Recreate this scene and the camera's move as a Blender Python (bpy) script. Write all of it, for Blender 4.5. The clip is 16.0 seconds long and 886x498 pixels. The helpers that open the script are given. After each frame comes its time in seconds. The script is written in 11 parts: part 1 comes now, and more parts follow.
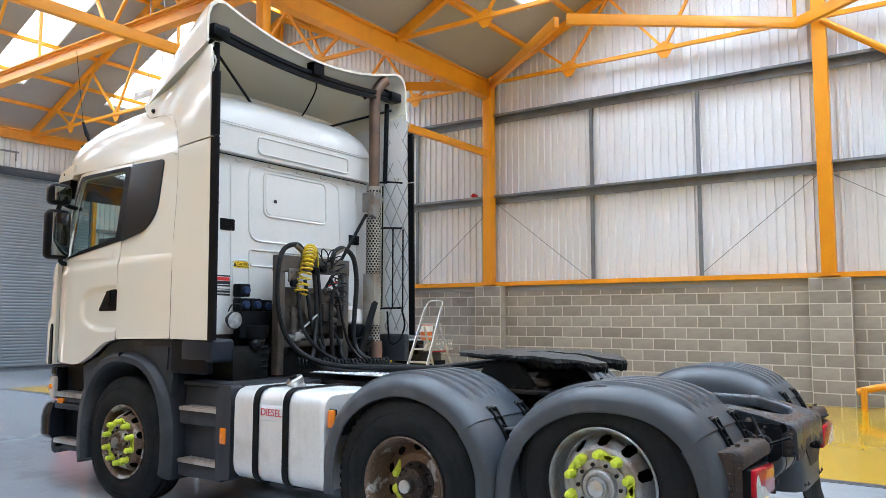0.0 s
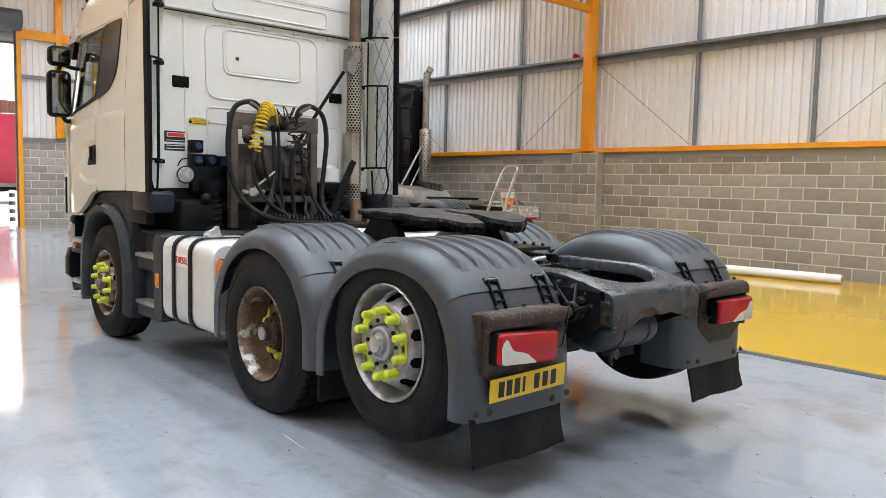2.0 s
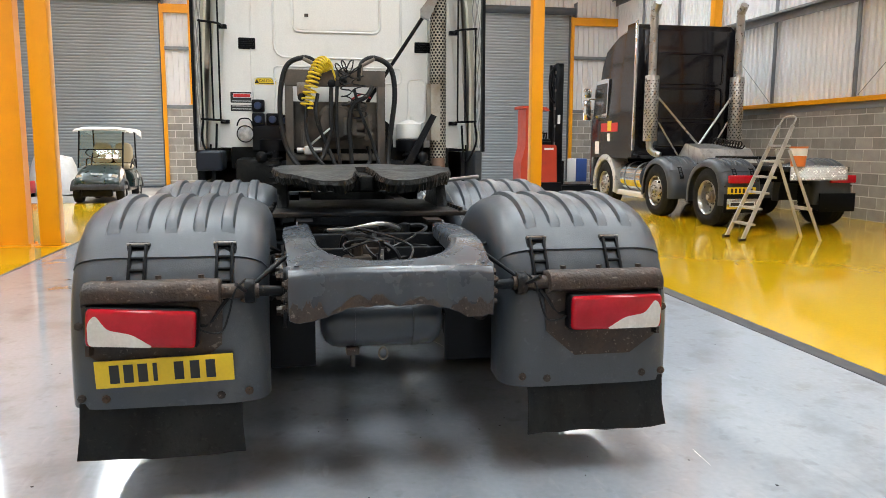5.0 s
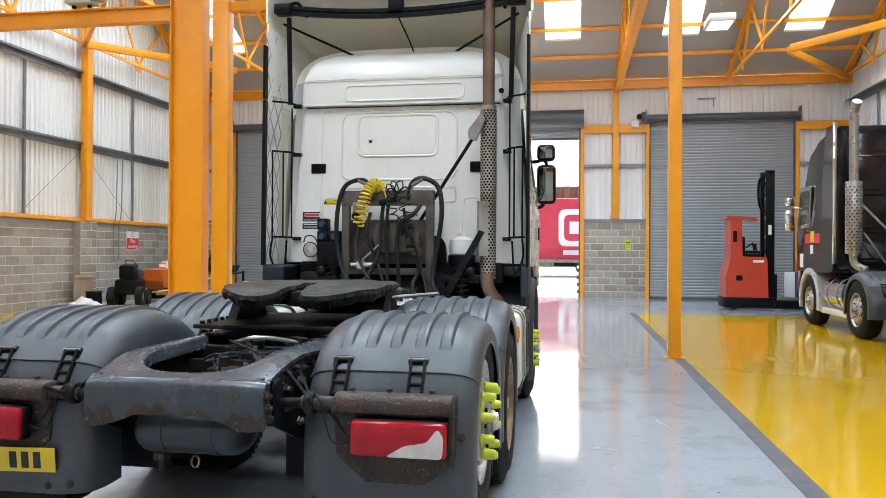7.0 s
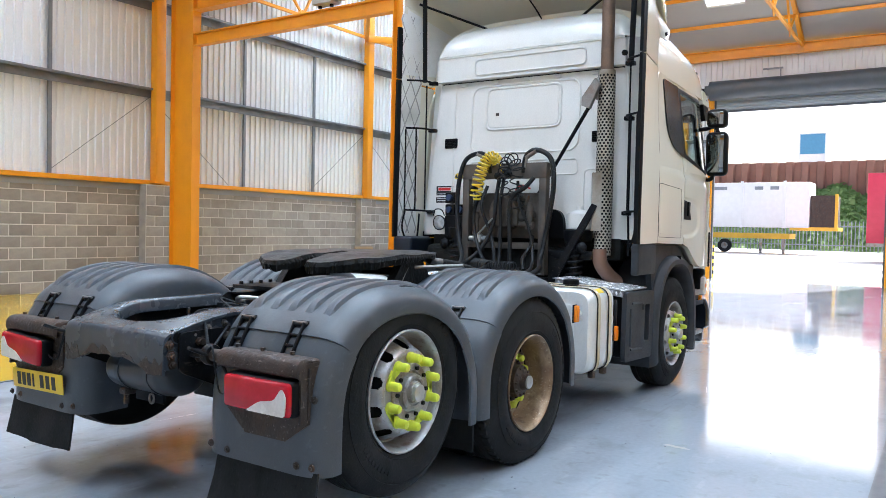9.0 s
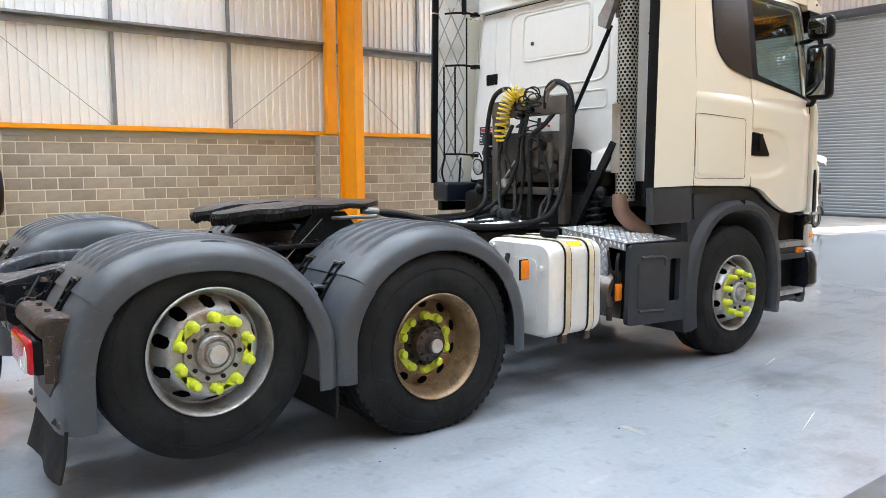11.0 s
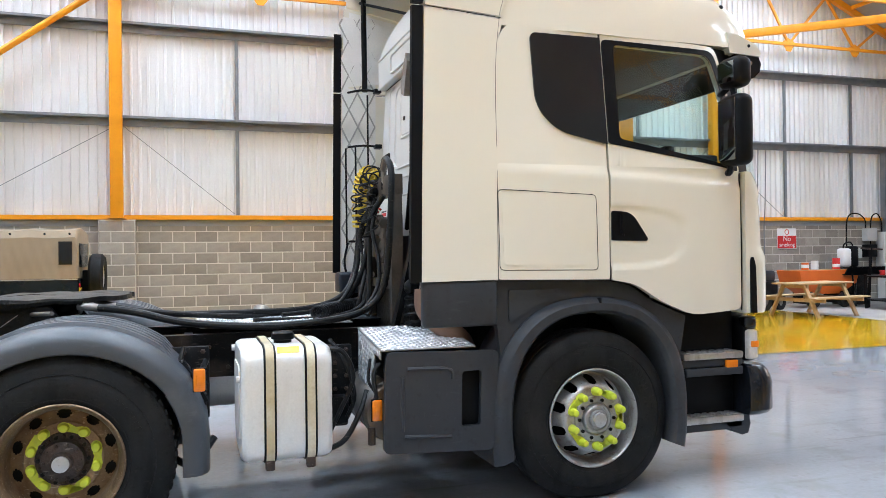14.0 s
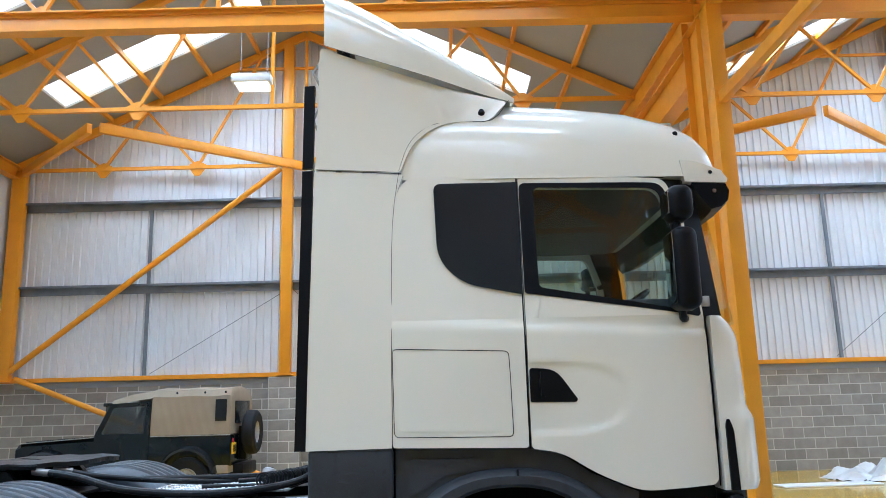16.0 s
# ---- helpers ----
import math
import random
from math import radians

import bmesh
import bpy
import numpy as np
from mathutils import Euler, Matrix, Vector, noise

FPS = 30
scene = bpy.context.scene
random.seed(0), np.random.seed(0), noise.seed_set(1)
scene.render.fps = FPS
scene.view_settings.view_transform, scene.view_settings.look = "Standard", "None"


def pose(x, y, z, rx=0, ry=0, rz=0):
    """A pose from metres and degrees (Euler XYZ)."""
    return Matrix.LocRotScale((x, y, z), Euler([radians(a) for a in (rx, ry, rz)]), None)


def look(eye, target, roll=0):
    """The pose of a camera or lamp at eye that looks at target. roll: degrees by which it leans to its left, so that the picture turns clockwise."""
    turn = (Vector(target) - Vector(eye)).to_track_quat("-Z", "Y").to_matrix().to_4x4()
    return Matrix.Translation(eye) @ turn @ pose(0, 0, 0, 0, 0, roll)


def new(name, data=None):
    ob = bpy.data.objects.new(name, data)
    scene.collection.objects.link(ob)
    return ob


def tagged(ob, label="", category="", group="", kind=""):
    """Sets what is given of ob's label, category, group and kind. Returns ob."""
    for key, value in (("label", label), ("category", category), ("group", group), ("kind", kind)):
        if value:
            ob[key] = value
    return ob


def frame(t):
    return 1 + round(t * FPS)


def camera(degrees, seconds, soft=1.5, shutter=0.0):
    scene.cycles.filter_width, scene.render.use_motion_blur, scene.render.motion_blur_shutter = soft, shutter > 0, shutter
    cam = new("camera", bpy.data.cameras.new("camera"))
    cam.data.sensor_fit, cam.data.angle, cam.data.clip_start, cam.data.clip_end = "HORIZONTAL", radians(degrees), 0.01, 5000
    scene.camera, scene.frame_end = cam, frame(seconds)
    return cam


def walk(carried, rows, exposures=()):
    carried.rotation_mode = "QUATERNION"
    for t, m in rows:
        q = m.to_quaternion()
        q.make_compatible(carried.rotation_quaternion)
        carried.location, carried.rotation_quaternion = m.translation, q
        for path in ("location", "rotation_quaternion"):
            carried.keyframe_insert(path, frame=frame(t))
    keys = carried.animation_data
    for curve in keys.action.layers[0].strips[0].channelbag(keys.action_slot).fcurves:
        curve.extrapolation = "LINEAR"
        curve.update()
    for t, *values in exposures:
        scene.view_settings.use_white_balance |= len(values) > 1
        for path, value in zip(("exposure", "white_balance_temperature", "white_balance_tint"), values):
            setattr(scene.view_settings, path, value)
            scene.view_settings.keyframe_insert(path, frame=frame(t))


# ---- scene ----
cam = camera(60.3, 16.0, soft=0.7)
PATH = [
    (0, (2.946, -5.019, 1.533), (1.803, -3.388, 1.713), 0.1),
    (0.5, (3.399, -4.765, 1.522), (2.165, -3.195, 1.625), 0.4),
    (1, (3.762, -4.425, 1.502), (2.451, -2.914, 1.508), 1.0),
    (1.5, (4.136, -4.021, 1.485), (2.727, -2.605, 1.39), 1.1),
    (2, (4.355, -3.549, 1.465), (2.861, -2.229, 1.3), 1.3),
    (2.5, (4.569, -3.025, 1.445), (3.004, -1.801, 1.216), 1.2),
    (3, (4.725, -2.466, 1.437), (3.092, -1.348, 1.143), 1.1),
    (5.5, (5.079, 0.195, 1.434), (3.096, 0.346, 1.216), 0.4),
    (6, (5.137, 0.7, 1.449), (3.143, 0.689, 1.298), 0.6),
    (6.5, (5.132, 1.17, 1.464), (3.141, 0.995, 1.395), 0.4),
    (7, (5.051, 1.647, 1.494), (3.079, 1.314, 1.502), 0.3),
    (7.5, (5.021, 2.155, 1.504), (3.082, 1.672, 1.581), 0.5),
    (8, (4.82, 2.614, 1.508), (2.939, 1.94, 1.597), 0.8),
    (8.5, (4.602, 3.06, 1.493), (2.832, 2.129, 1.531), 0.8),
    (9, (4.303, 3.404, 1.469), (2.637, 2.3, 1.411), 1.2),
    (11.5, (2.023, 4.847, 1.509), (0.9, 3.204, 1.306), -0.7),
    (12, (1.483, 4.997, 1.509), (0.417, 3.314, 1.324), -0.9),
    (12.5, (0.92, 5.059, 1.502), (-0.084, 3.337, 1.346), -1.0),
    (13, (0.389, 5.198, 1.5), (-0.524, 3.422, 1.38), -1.3),
    (13.5, (-0.122, 5.294, 1.505), (-0.872, 3.441, 1.422), -0.9),
    (14, (-0.631, 5.415, 1.531), (-1.256, 3.515, 1.539), -0.7),
    (14.5, (-1.129, 5.51, 1.545), (-1.614, 3.574, 1.676), -0.4),
    (15, (-1.612, 5.551, 1.571), (-1.962, 3.598, 1.818), 0.2),
    (15.5, (-2.127, 5.594, 1.575), (-2.304, 3.63, 1.908), -0.8),
    (16, (-2.612, 5.512, 1.593), (-2.622, 3.552, 1.991), -1.5),
]
walk(cam, [(t, look(eye, target, roll)) for t, eye, target, roll in PATH], [
    (0.0, 1.55, 5750, 8), (1.5, 1.58, 6400, 9), (3.0, 1.5, 6650, 10), (5.5, 1.72, 6900, 9), (7.0, 1.55, 6250, 8),
    (8.0, 1.52, 5450, 5), (9.0, 1.64, 5700, 8), (11.5, 1.85, 6300, 10), (13.0, 1.8, 6150, 10), (14.0, 1.72, 6000, 10),
    (15.3, 1.46, 5900, 8), (16.0, 1.38, 5200, 6)])
# ---- end path ----
# ---- world, sun and daylight ----
world = bpy.data.worlds.new("sky")
scene.world = world
world.use_nodes = True
wn = world.node_tree.nodes
sky = wn.new("ShaderNodeTexSky")
sky.sky_type, sky.sun_disc = "NISHITA", False
sky.sun_elevation, sky.sun_rotation = radians(43), radians(291)
sky.dust_density, sky.air_density, sky.ozone_density = 9.0, 0.75, 0.3
world.node_tree.links.new(sky.outputs[0], wn["Background"].inputs[0])
wn["Background"].inputs[1].default_value = 0.15
sun = new("sun", bpy.data.lights.new("sun", "SUN"))
sun.data.energy, sun.data.angle, sun.data.color = 4.8, radians(4), (1.0, 0.96, 0.9)
sun.matrix_world = look((0, 0, 20), (6.5, -2.5, 13.5))
SKYLIGHT_POWER = 57.0
scene.view_settings.exposure = 1.8


# ---- mesh helpers ----
def finish(name, bm, material, smooth=35):
    bmesh.ops.recalc_face_normals(bm, faces=bm.faces)
    me = bpy.data.meshes.new(name)
    bm.to_mesh(me)
    bm.free()
    if smooth:
        me.polygons.foreach_set("use_smooth", [True] * len(me.polygons))
        me.set_sharp_from_angle(angle=radians(smooth))
    if material:
        me.materials.append(material)
    return me


def part(name, bm, material, parent, label="", smooth=35):
    ob = new(name, finish(name, bm, material, smooth))
    ob.parent = parent
    return tagged(ob, label)


def solid(name, bm, material, label, category, kind="", group="", smooth=35):
    return tagged(new(name, finish(name, bm, material, smooth)), label, category, group, kind)


def thing(name, label, category, at=(0, 0, 0), rz=0.0, group="", kind=""):
    ob = new(name)
    ob.empty_display_size = 0.1
    ob.matrix_world = pose(*at, 0, 0, rz)
    return tagged(ob, label, category, group, kind)


def BM():
    return bmesh.new()


def box(bm, a, b, bev=0.0, seg=2):
    lo = [min(p, q) for p, q in zip(a, b)]
    hi = [max(p, q) for p, q in zip(a, b)]
    m = Matrix.Translation([(p + q) / 2 for p, q in zip(lo, hi)]) @ Matrix.Diagonal([q - p for p, q in zip(lo, hi)] + [1])
    vs = bmesh.ops.create_cube(bm, size=1, matrix=m)["verts"]
    if bev:
        es = list({e for v in vs for e in v.link_edges})
        bmesh.ops.bevel(bm, geom=es, offset=min(bev, 0.45 * min(q - p for p, q in zip(lo, hi))), segments=seg, profile=0.5, affect="EDGES")
    return bm


def cbox(bm, m, size, bev=0.0, seg=2):
    """A box of that size centred on the pose m."""
    vs = bmesh.ops.create_cube(bm, size=1, matrix=m @ Matrix.Diagonal([*size, 1]))["verts"]
    if bev:
        es = list({e for v in vs for e in v.link_edges})
        bmesh.ops.bevel(bm, geom=es, offset=min(bev, 0.45 * min(size)), segments=seg, profile=0.5, affect="EDGES")
    return bm


def along(p, q, up=(0, 0, 1)):
    """A pose at p whose z axis points to q and whose y axis is near up."""
    z = (Vector(q) - Vector(p)).normalized()
    u = Vector(up)
    if abs(z.dot(u)) > 0.98:
        u = Vector((0, 1, 0)) if abs(z.y) < 0.9 else Vector((1, 0, 0))
    x = u.cross(z).normalized()
    y = z.cross(x)
    m = Matrix((x, y, z)).transposed().to_4x4()
    m.translation = Vector(p)
    return m


def beam(bm, p, q, w, h, up=(0, 0, 1), bev=0.0):
    d = (Vector(q) - Vector(p)).length
    return cbox(bm, along(p, q, up) @ Matrix.Translation((0, 0, d / 2)), (w, h, d), bev)


def prism(bm, pts, vec):
    """A closed polygon of 3D points, pushed along vec."""
    vs = [bm.verts.new(p) for p in pts]
    ws = [bm.verts.new(Vector(p) + Vector(vec)) for p in pts]
    n = len(pts)
    bm.faces.new(vs)
    bm.faces.new(ws[::-1])
    for i in range(n):
        bm.faces.new((vs[i], ws[i], ws[(i + 1) % n], vs[(i + 1) % n]))
    return bm


def ibeam(bm, p, q, w, h, t=0.022, up=(0, 0, 1)):
    m = along(p, q, up)
    d = (Vector(q) - Vector(p)).length
    a, b, s = w / 2, h / 2, t / 2
    pts = [(-a, -b), (a, -b), (a, -b + t), (s, -b + t), (s, b - t), (a, b - t), (a, b), (-a, b), (-a, b - t), (-s, b - t), (-s, -b + t), (-a, -b + t)]
    return prism(bm, [m @ Vector((x, y, 0)) for x, y in pts], m.to_3x3() @ Vector((0, 0, d)))


def lathe(bm, prof, m, seg=32, close=False):
    """Turns (radius, height) round the z axis of the pose m."""
    rings = []
    for r, z in prof:
        if r < 1e-5:
            rings.append([bm.verts.new(m @ Vector((0, 0, z)))])
        else:
            rings.append([bm.verts.new(m @ Vector((r * math.cos(2 * math.pi * k / seg), r * math.sin(2 * math.pi * k / seg), z))) for k in range(seg)])
    pairs = list(zip(rings, rings[1:])) + ([(rings[-1], rings[0])] if close else [])
    for a, b in pairs:
        for k in range(seg):
            j = (k + 1) % seg
            f = [a[k % len(a)], a[j % len(a)], b[j % len(b)], b[k % len(b)]]
            f = list(dict.fromkeys(f))
            if len(f) > 2:
                bm.faces.new(f)
    return bm


def rod(bm, p, q, r, seg=12, r2=None):
    d = (Vector(q) - Vector(p)).length
    return lathe(bm, [(0, 0), (r, 0), (r if r2 is None else r2, d), (0, d)], along(p, q), seg)


def spline(pts, n=8):
    """A smooth line through the points."""
    P = [Vector(p) for p in pts]
    out = []
    for i in range(len(P) - 1):
        a, b, c, d = P[max(i - 1, 0)], P[i], P[i + 1], P[min(i + 2, len(P) - 1)]
        for k in range(n):
            t = k / n
            out.append(0.5 * (2 * b + (c - a) * t + (2 * a - 5 * b + 4 * c - d) * t * t + (3 * b - a - 3 * c + d) * t ** 3))
    return out + [P[-1]]


def tube(bm, pts, r, seg=8, smooth=6):
    """A round pipe or hose through the points."""
    L = spline(pts, smooth) if smooth else [Vector(p) for p in pts]
    x = Vector((0.31, 0.52, 0.79))
    rings = []
    for i, p in enumerate(L):
        z = (L[min(i + 1, len(L) - 1)] - L[max(i - 1, 0)]).normalized()
        x = (x - z * x.dot(z)).normalized()
        y = z.cross(x)
        rings.append([bm.verts.new(p + r * (x * math.cos(2 * math.pi * k / seg) + y * math.sin(2 * math.pi * k / seg))) for k in range(seg)])
    for a, b in zip(rings, rings[1:]):
        for k in range(seg):
            bm.faces.new((a[k], a[(k + 1) % seg], b[(k + 1) % seg], b[k]))
    bm.faces.new(rings[0][::-1])
    bm.faces.new(rings[-1])
    return bm


def coil(bm, a, b, radius, turns, r, seg=6, sag=0.0):
    """A helix of wire from a to b."""
    m = along(a, b)
    d = (Vector(b) - Vector(a)).length
    n = int(turns * 14)
    pts = []
    for i in range(n + 1):
        t, w = i / n, 2 * math.pi * turns * i / n
        pts.append(m @ Vector((radius * math.cos(w), radius * math.sin(w), d * t)) + Vector((0, 0, -4 * sag * t * (1 - t))))
    return tube(bm, pts, r, seg, 0)


def coil_path(bm, pts, radius, turns, r, seg=6):
    """A helix of wire wound round a bent line."""
    L = spline(pts, 12)
    n = int(turns * 12)
    out = []
    x = Vector((0.3, 0.9, 0.2))
    for i in range(n + 1):
        q = i / n * (len(L) - 1)
        k = min(int(q), len(L) - 2)
        z = (L[k + 1] - L[k]).normalized()
        x = (x - z * x.dot(z)).normalized()
        y = z.cross(x)
        w = 2 * math.pi * turns * i / n
        out.append(L[k].lerp(L[k + 1], q - k) + radius * (x * math.cos(w) + y * math.sin(w)))
    return tube(bm, out, r, seg, 0)


def loft(bm, rings, closed=True, caps=True):
    R = [[bm.verts.new(p) for p in ring] for ring in rings]
    n = len(R[0])
    for a, b in zip(R, R[1:]):
        for k in range(n if closed else n - 1):
            bm.faces.new((a[k], a[(k + 1) % n], b[(k + 1) % n], b[k]))
    if caps and closed:
        bm.faces.new(R[0][::-1])
        bm.faces.new(R[-1])
    return bm


def sheet(bm, outer, holes, place, thick, cuts=(), flip=False):
    """A flat outline in (u, v) with holes, cut at some v so that it can bend, put into space by place(u, v, depth)."""
    tmp = BM()
    es = []
    for loop in (outer, *holes):
        vs = [tmp.verts.new((u, v, 0)) for u, v in loop]
        es += [tmp.edges.new((vs[i], vs[(i + 1) % len(vs)])) for i in range(len(vs))]
    bmesh.ops.triangle_fill(tmp, use_beauty=True, use_dissolve=False, edges=es)
    for axis, c in cuts:
        bmesh.ops.bisect_plane(tmp, geom=tmp.verts[:] + tmp.edges[:] + tmp.faces[:], plane_co=(c, c, 0), plane_no=(1, 0, 0) if axis == "u" else (0, 1, 0))
    front = {v: bm.verts.new(place(v.co.x, v.co.y, 0)) for v in tmp.verts}
    back = {v: bm.verts.new(place(v.co.x, v.co.y, thick)) for v in tmp.verts}
    for f in tmp.faces:
        bm.faces.new([front[v] for v in f.verts])
        bm.faces.new([back[v] for v in reversed(f.verts)])
    for e in tmp.edges:
        if len(e.link_faces) == 1:
            a, b = e.verts
            bm.faces.new((front[a], front[b], back[b], back[a]))
    tmp.free()
    return bm


def rounded(pts, r, n=4):
    """An outline with rounded corners; r is one radius or one for each corner."""
    out = []
    N = len(pts)
    for i in range(N):
        p, a, b = Vector(pts[i]), Vector(pts[i - 1]), Vector(pts[(i + 1) % N])
        k = r[i] if isinstance(r, (list, tuple)) else r
        if k <= 0:
            out.append(tuple(p))
            continue
        d1, d2 = (a - p), (b - p)
        k = min(k, d1.length * 0.48, d2.length * 0.48)
        s, e = p + d1.normalized() * k, p + d2.normalized() * k
        for j in range(n + 1):
            t = j / n
            out.append(tuple((1 - t) ** 2 * s + 2 * t * (1 - t) * p + t * t * e))
    return out


def rect(u0, v0, u1, v1, r=0.0, n=4):
    pts = [(u0, v0), (u1, v0), (u1, v1), (u0, v1)]
    return rounded(pts, r, n) if r else pts


# ---- materials ----
def mat(name, c1, c2=None, rough=0.5, metal=0.0, scale=3.0, fine=80.0, bump=0.0, dirt=None, dirt_scale=2.0, dirt_at=0.55, dirt_soft=0.12, rvar=0.12, coat=0.0, per_object=0.0, per_island=0.0, ior=1.5, stretch=None):
    m = bpy.data.materials.new(name)
    m.use_nodes = True
    nt = m.node_tree
    N, L = nt.nodes, nt.links
    p = N["Principled BSDF"]
    p.inputs["Metallic"].default_value = metal
    p.inputs["IOR"].default_value = ior
    p.inputs["Coat Weight"].default_value = coat
    p.inputs["Coat Roughness"].default_value = 0.06
    tc = N.new("ShaderNodeTexCoord")
    vec = tc.outputs["Object"]
    if stretch:
        mp = N.new("ShaderNodeMapping")
        mp.inputs["Scale"].default_value = stretch
        L.new(vec, mp.inputs["Vector"])
        vec = mp.outputs[0]

    def tex(s, detail=4.0):
        n = N.new("ShaderNodeTexNoise")
        n.inputs["Scale"].default_value, n.inputs["Detail"].default_value = s, detail
        L.new(vec, n.inputs["Vector"])
        return n.outputs["Fac"]

    def ramp(src, a, b):
        r = N.new("ShaderNodeMapRange")
        r.inputs["From Min"].default_value, r.inputs["From Max"].default_value = a, b
        L.new(src, r.inputs["Value"])
        return r.outputs["Result"]

    def mix(f, a, b):
        x = N.new("ShaderNodeMix")
        x.data_type = "RGBA"
        L.new(f, x.inputs["Factor"]) if not isinstance(f, float) else setattr(x.inputs["Factor"], "default_value", f)
        for v, s in ((a, x.inputs["A"]), (b, x.inputs["B"])):
            if isinstance(v, tuple):
                s.default_value = (*v, 1)
            else:
                L.new(v, s)
        return x.outputs["Result"]

    c2 = c2 or tuple(v * 0.85 for v in c1)
    big, small = tex(scale), tex(fine, 2.0)
    col = mix(ramp(big, 0.35, 0.65), c1, c2)
    col = mix(ramp(small, 0.2, 1.6), col, tuple(v * 0.8 for v in c2))
    if per_object:
        oi = N.new("ShaderNodeObjectInfo")
        hs = N.new("ShaderNodeHueSaturation")
        vr = N.new("ShaderNodeMapRange")
        vr.inputs["To Min"].default_value, vr.inputs["To Max"].default_value = 1 - per_object, 1 + per_object
        L.new(oi.outputs["Random"], vr.inputs["Value"])
        L.new(vr.outputs["Result"], hs.inputs["Value"])
        L.new(col, hs.inputs["Color"])
        col = hs.outputs["Color"]
    if per_island:
        gi = N.new("ShaderNodeNewGeometry")
        hs = N.new("ShaderNodeHueSaturation")
        vr = N.new("ShaderNodeMapRange")
        vr.inputs["To Min"].default_value, vr.inputs["To Max"].default_value = 1 - per_island, 1 + per_island
        L.new(gi.outputs["Random Per Island"], vr.inputs["Value"])
        L.new(vr.outputs["Result"], hs.inputs["Value"])
        L.new(col, hs.inputs["Color"])
        col = hs.outputs["Color"]
    if dirt:
        f = ramp(tex(dirt_scale, 8.0), dirt_at - dirt_soft, dirt_at + dirt_soft)
        col = mix(f, col, dirt)
    L.new(col, p.inputs["Base Color"])
    rr = N.new("ShaderNodeMapRange")
    rr.inputs["To Min"].default_value, rr.inputs["To Max"].default_value = max(rough - rvar, 0.02), min(rough + rvar, 1)
    L.new(tex(scale * 2.3, 6.0), rr.inputs["Value"])
    L.new(rr.outputs["Result"], p.inputs["Roughness"])
    if bump:
        b = N.new("ShaderNodeBump")
        b.inputs["Strength"].default_value, b.inputs["Distance"].default_value = bump, 0.01
        L.new(small, b.inputs["Height"])
        L.new(b.outputs["Normal"], p.inputs["Normal"])
    return m


def glass(name, tint=(0.9, 0.95, 0.93), rough=0.0):
    """Thin window glass: a clear tinted sheet with a real reflection that grows towards grazing angles."""
    m = bpy.data.materials.new(name)
    m.use_nodes = True
    N, L = m.node_tree.nodes, m.node_tree.links
    N.remove(N["Principled BSDF"])
    t, g, f, x = N.new("ShaderNodeBsdfTransparent"), N.new("ShaderNodeBsdfGlossy"), N.new("ShaderNodeLayerWeight"), N.new("ShaderNodeMixShader")
    w, a = N.new("ShaderNodeMath"), N.new("ShaderNodeMath")
    w.operation, a.operation = "POWER", "MULTIPLY_ADD"
    w.inputs[1].default_value = 5.0
    a.inputs[1].default_value, a.inputs[2].default_value = 0.94, 0.045
    t.inputs[0].default_value = (*tint, 1)
    g.inputs["Roughness"].default_value = rough
    L.new(f.outputs["Facing"], w.inputs[0])
    L.new(w.outputs[0], a.inputs[0])
    L.new(a.outputs[0], x.inputs[0])
    L.new(t.outputs[0], x.inputs[1])
    L.new(g.outputs[0], x.inputs[2])
    L.new(x.outputs[0], N["Material Output"].inputs[0])
    return m


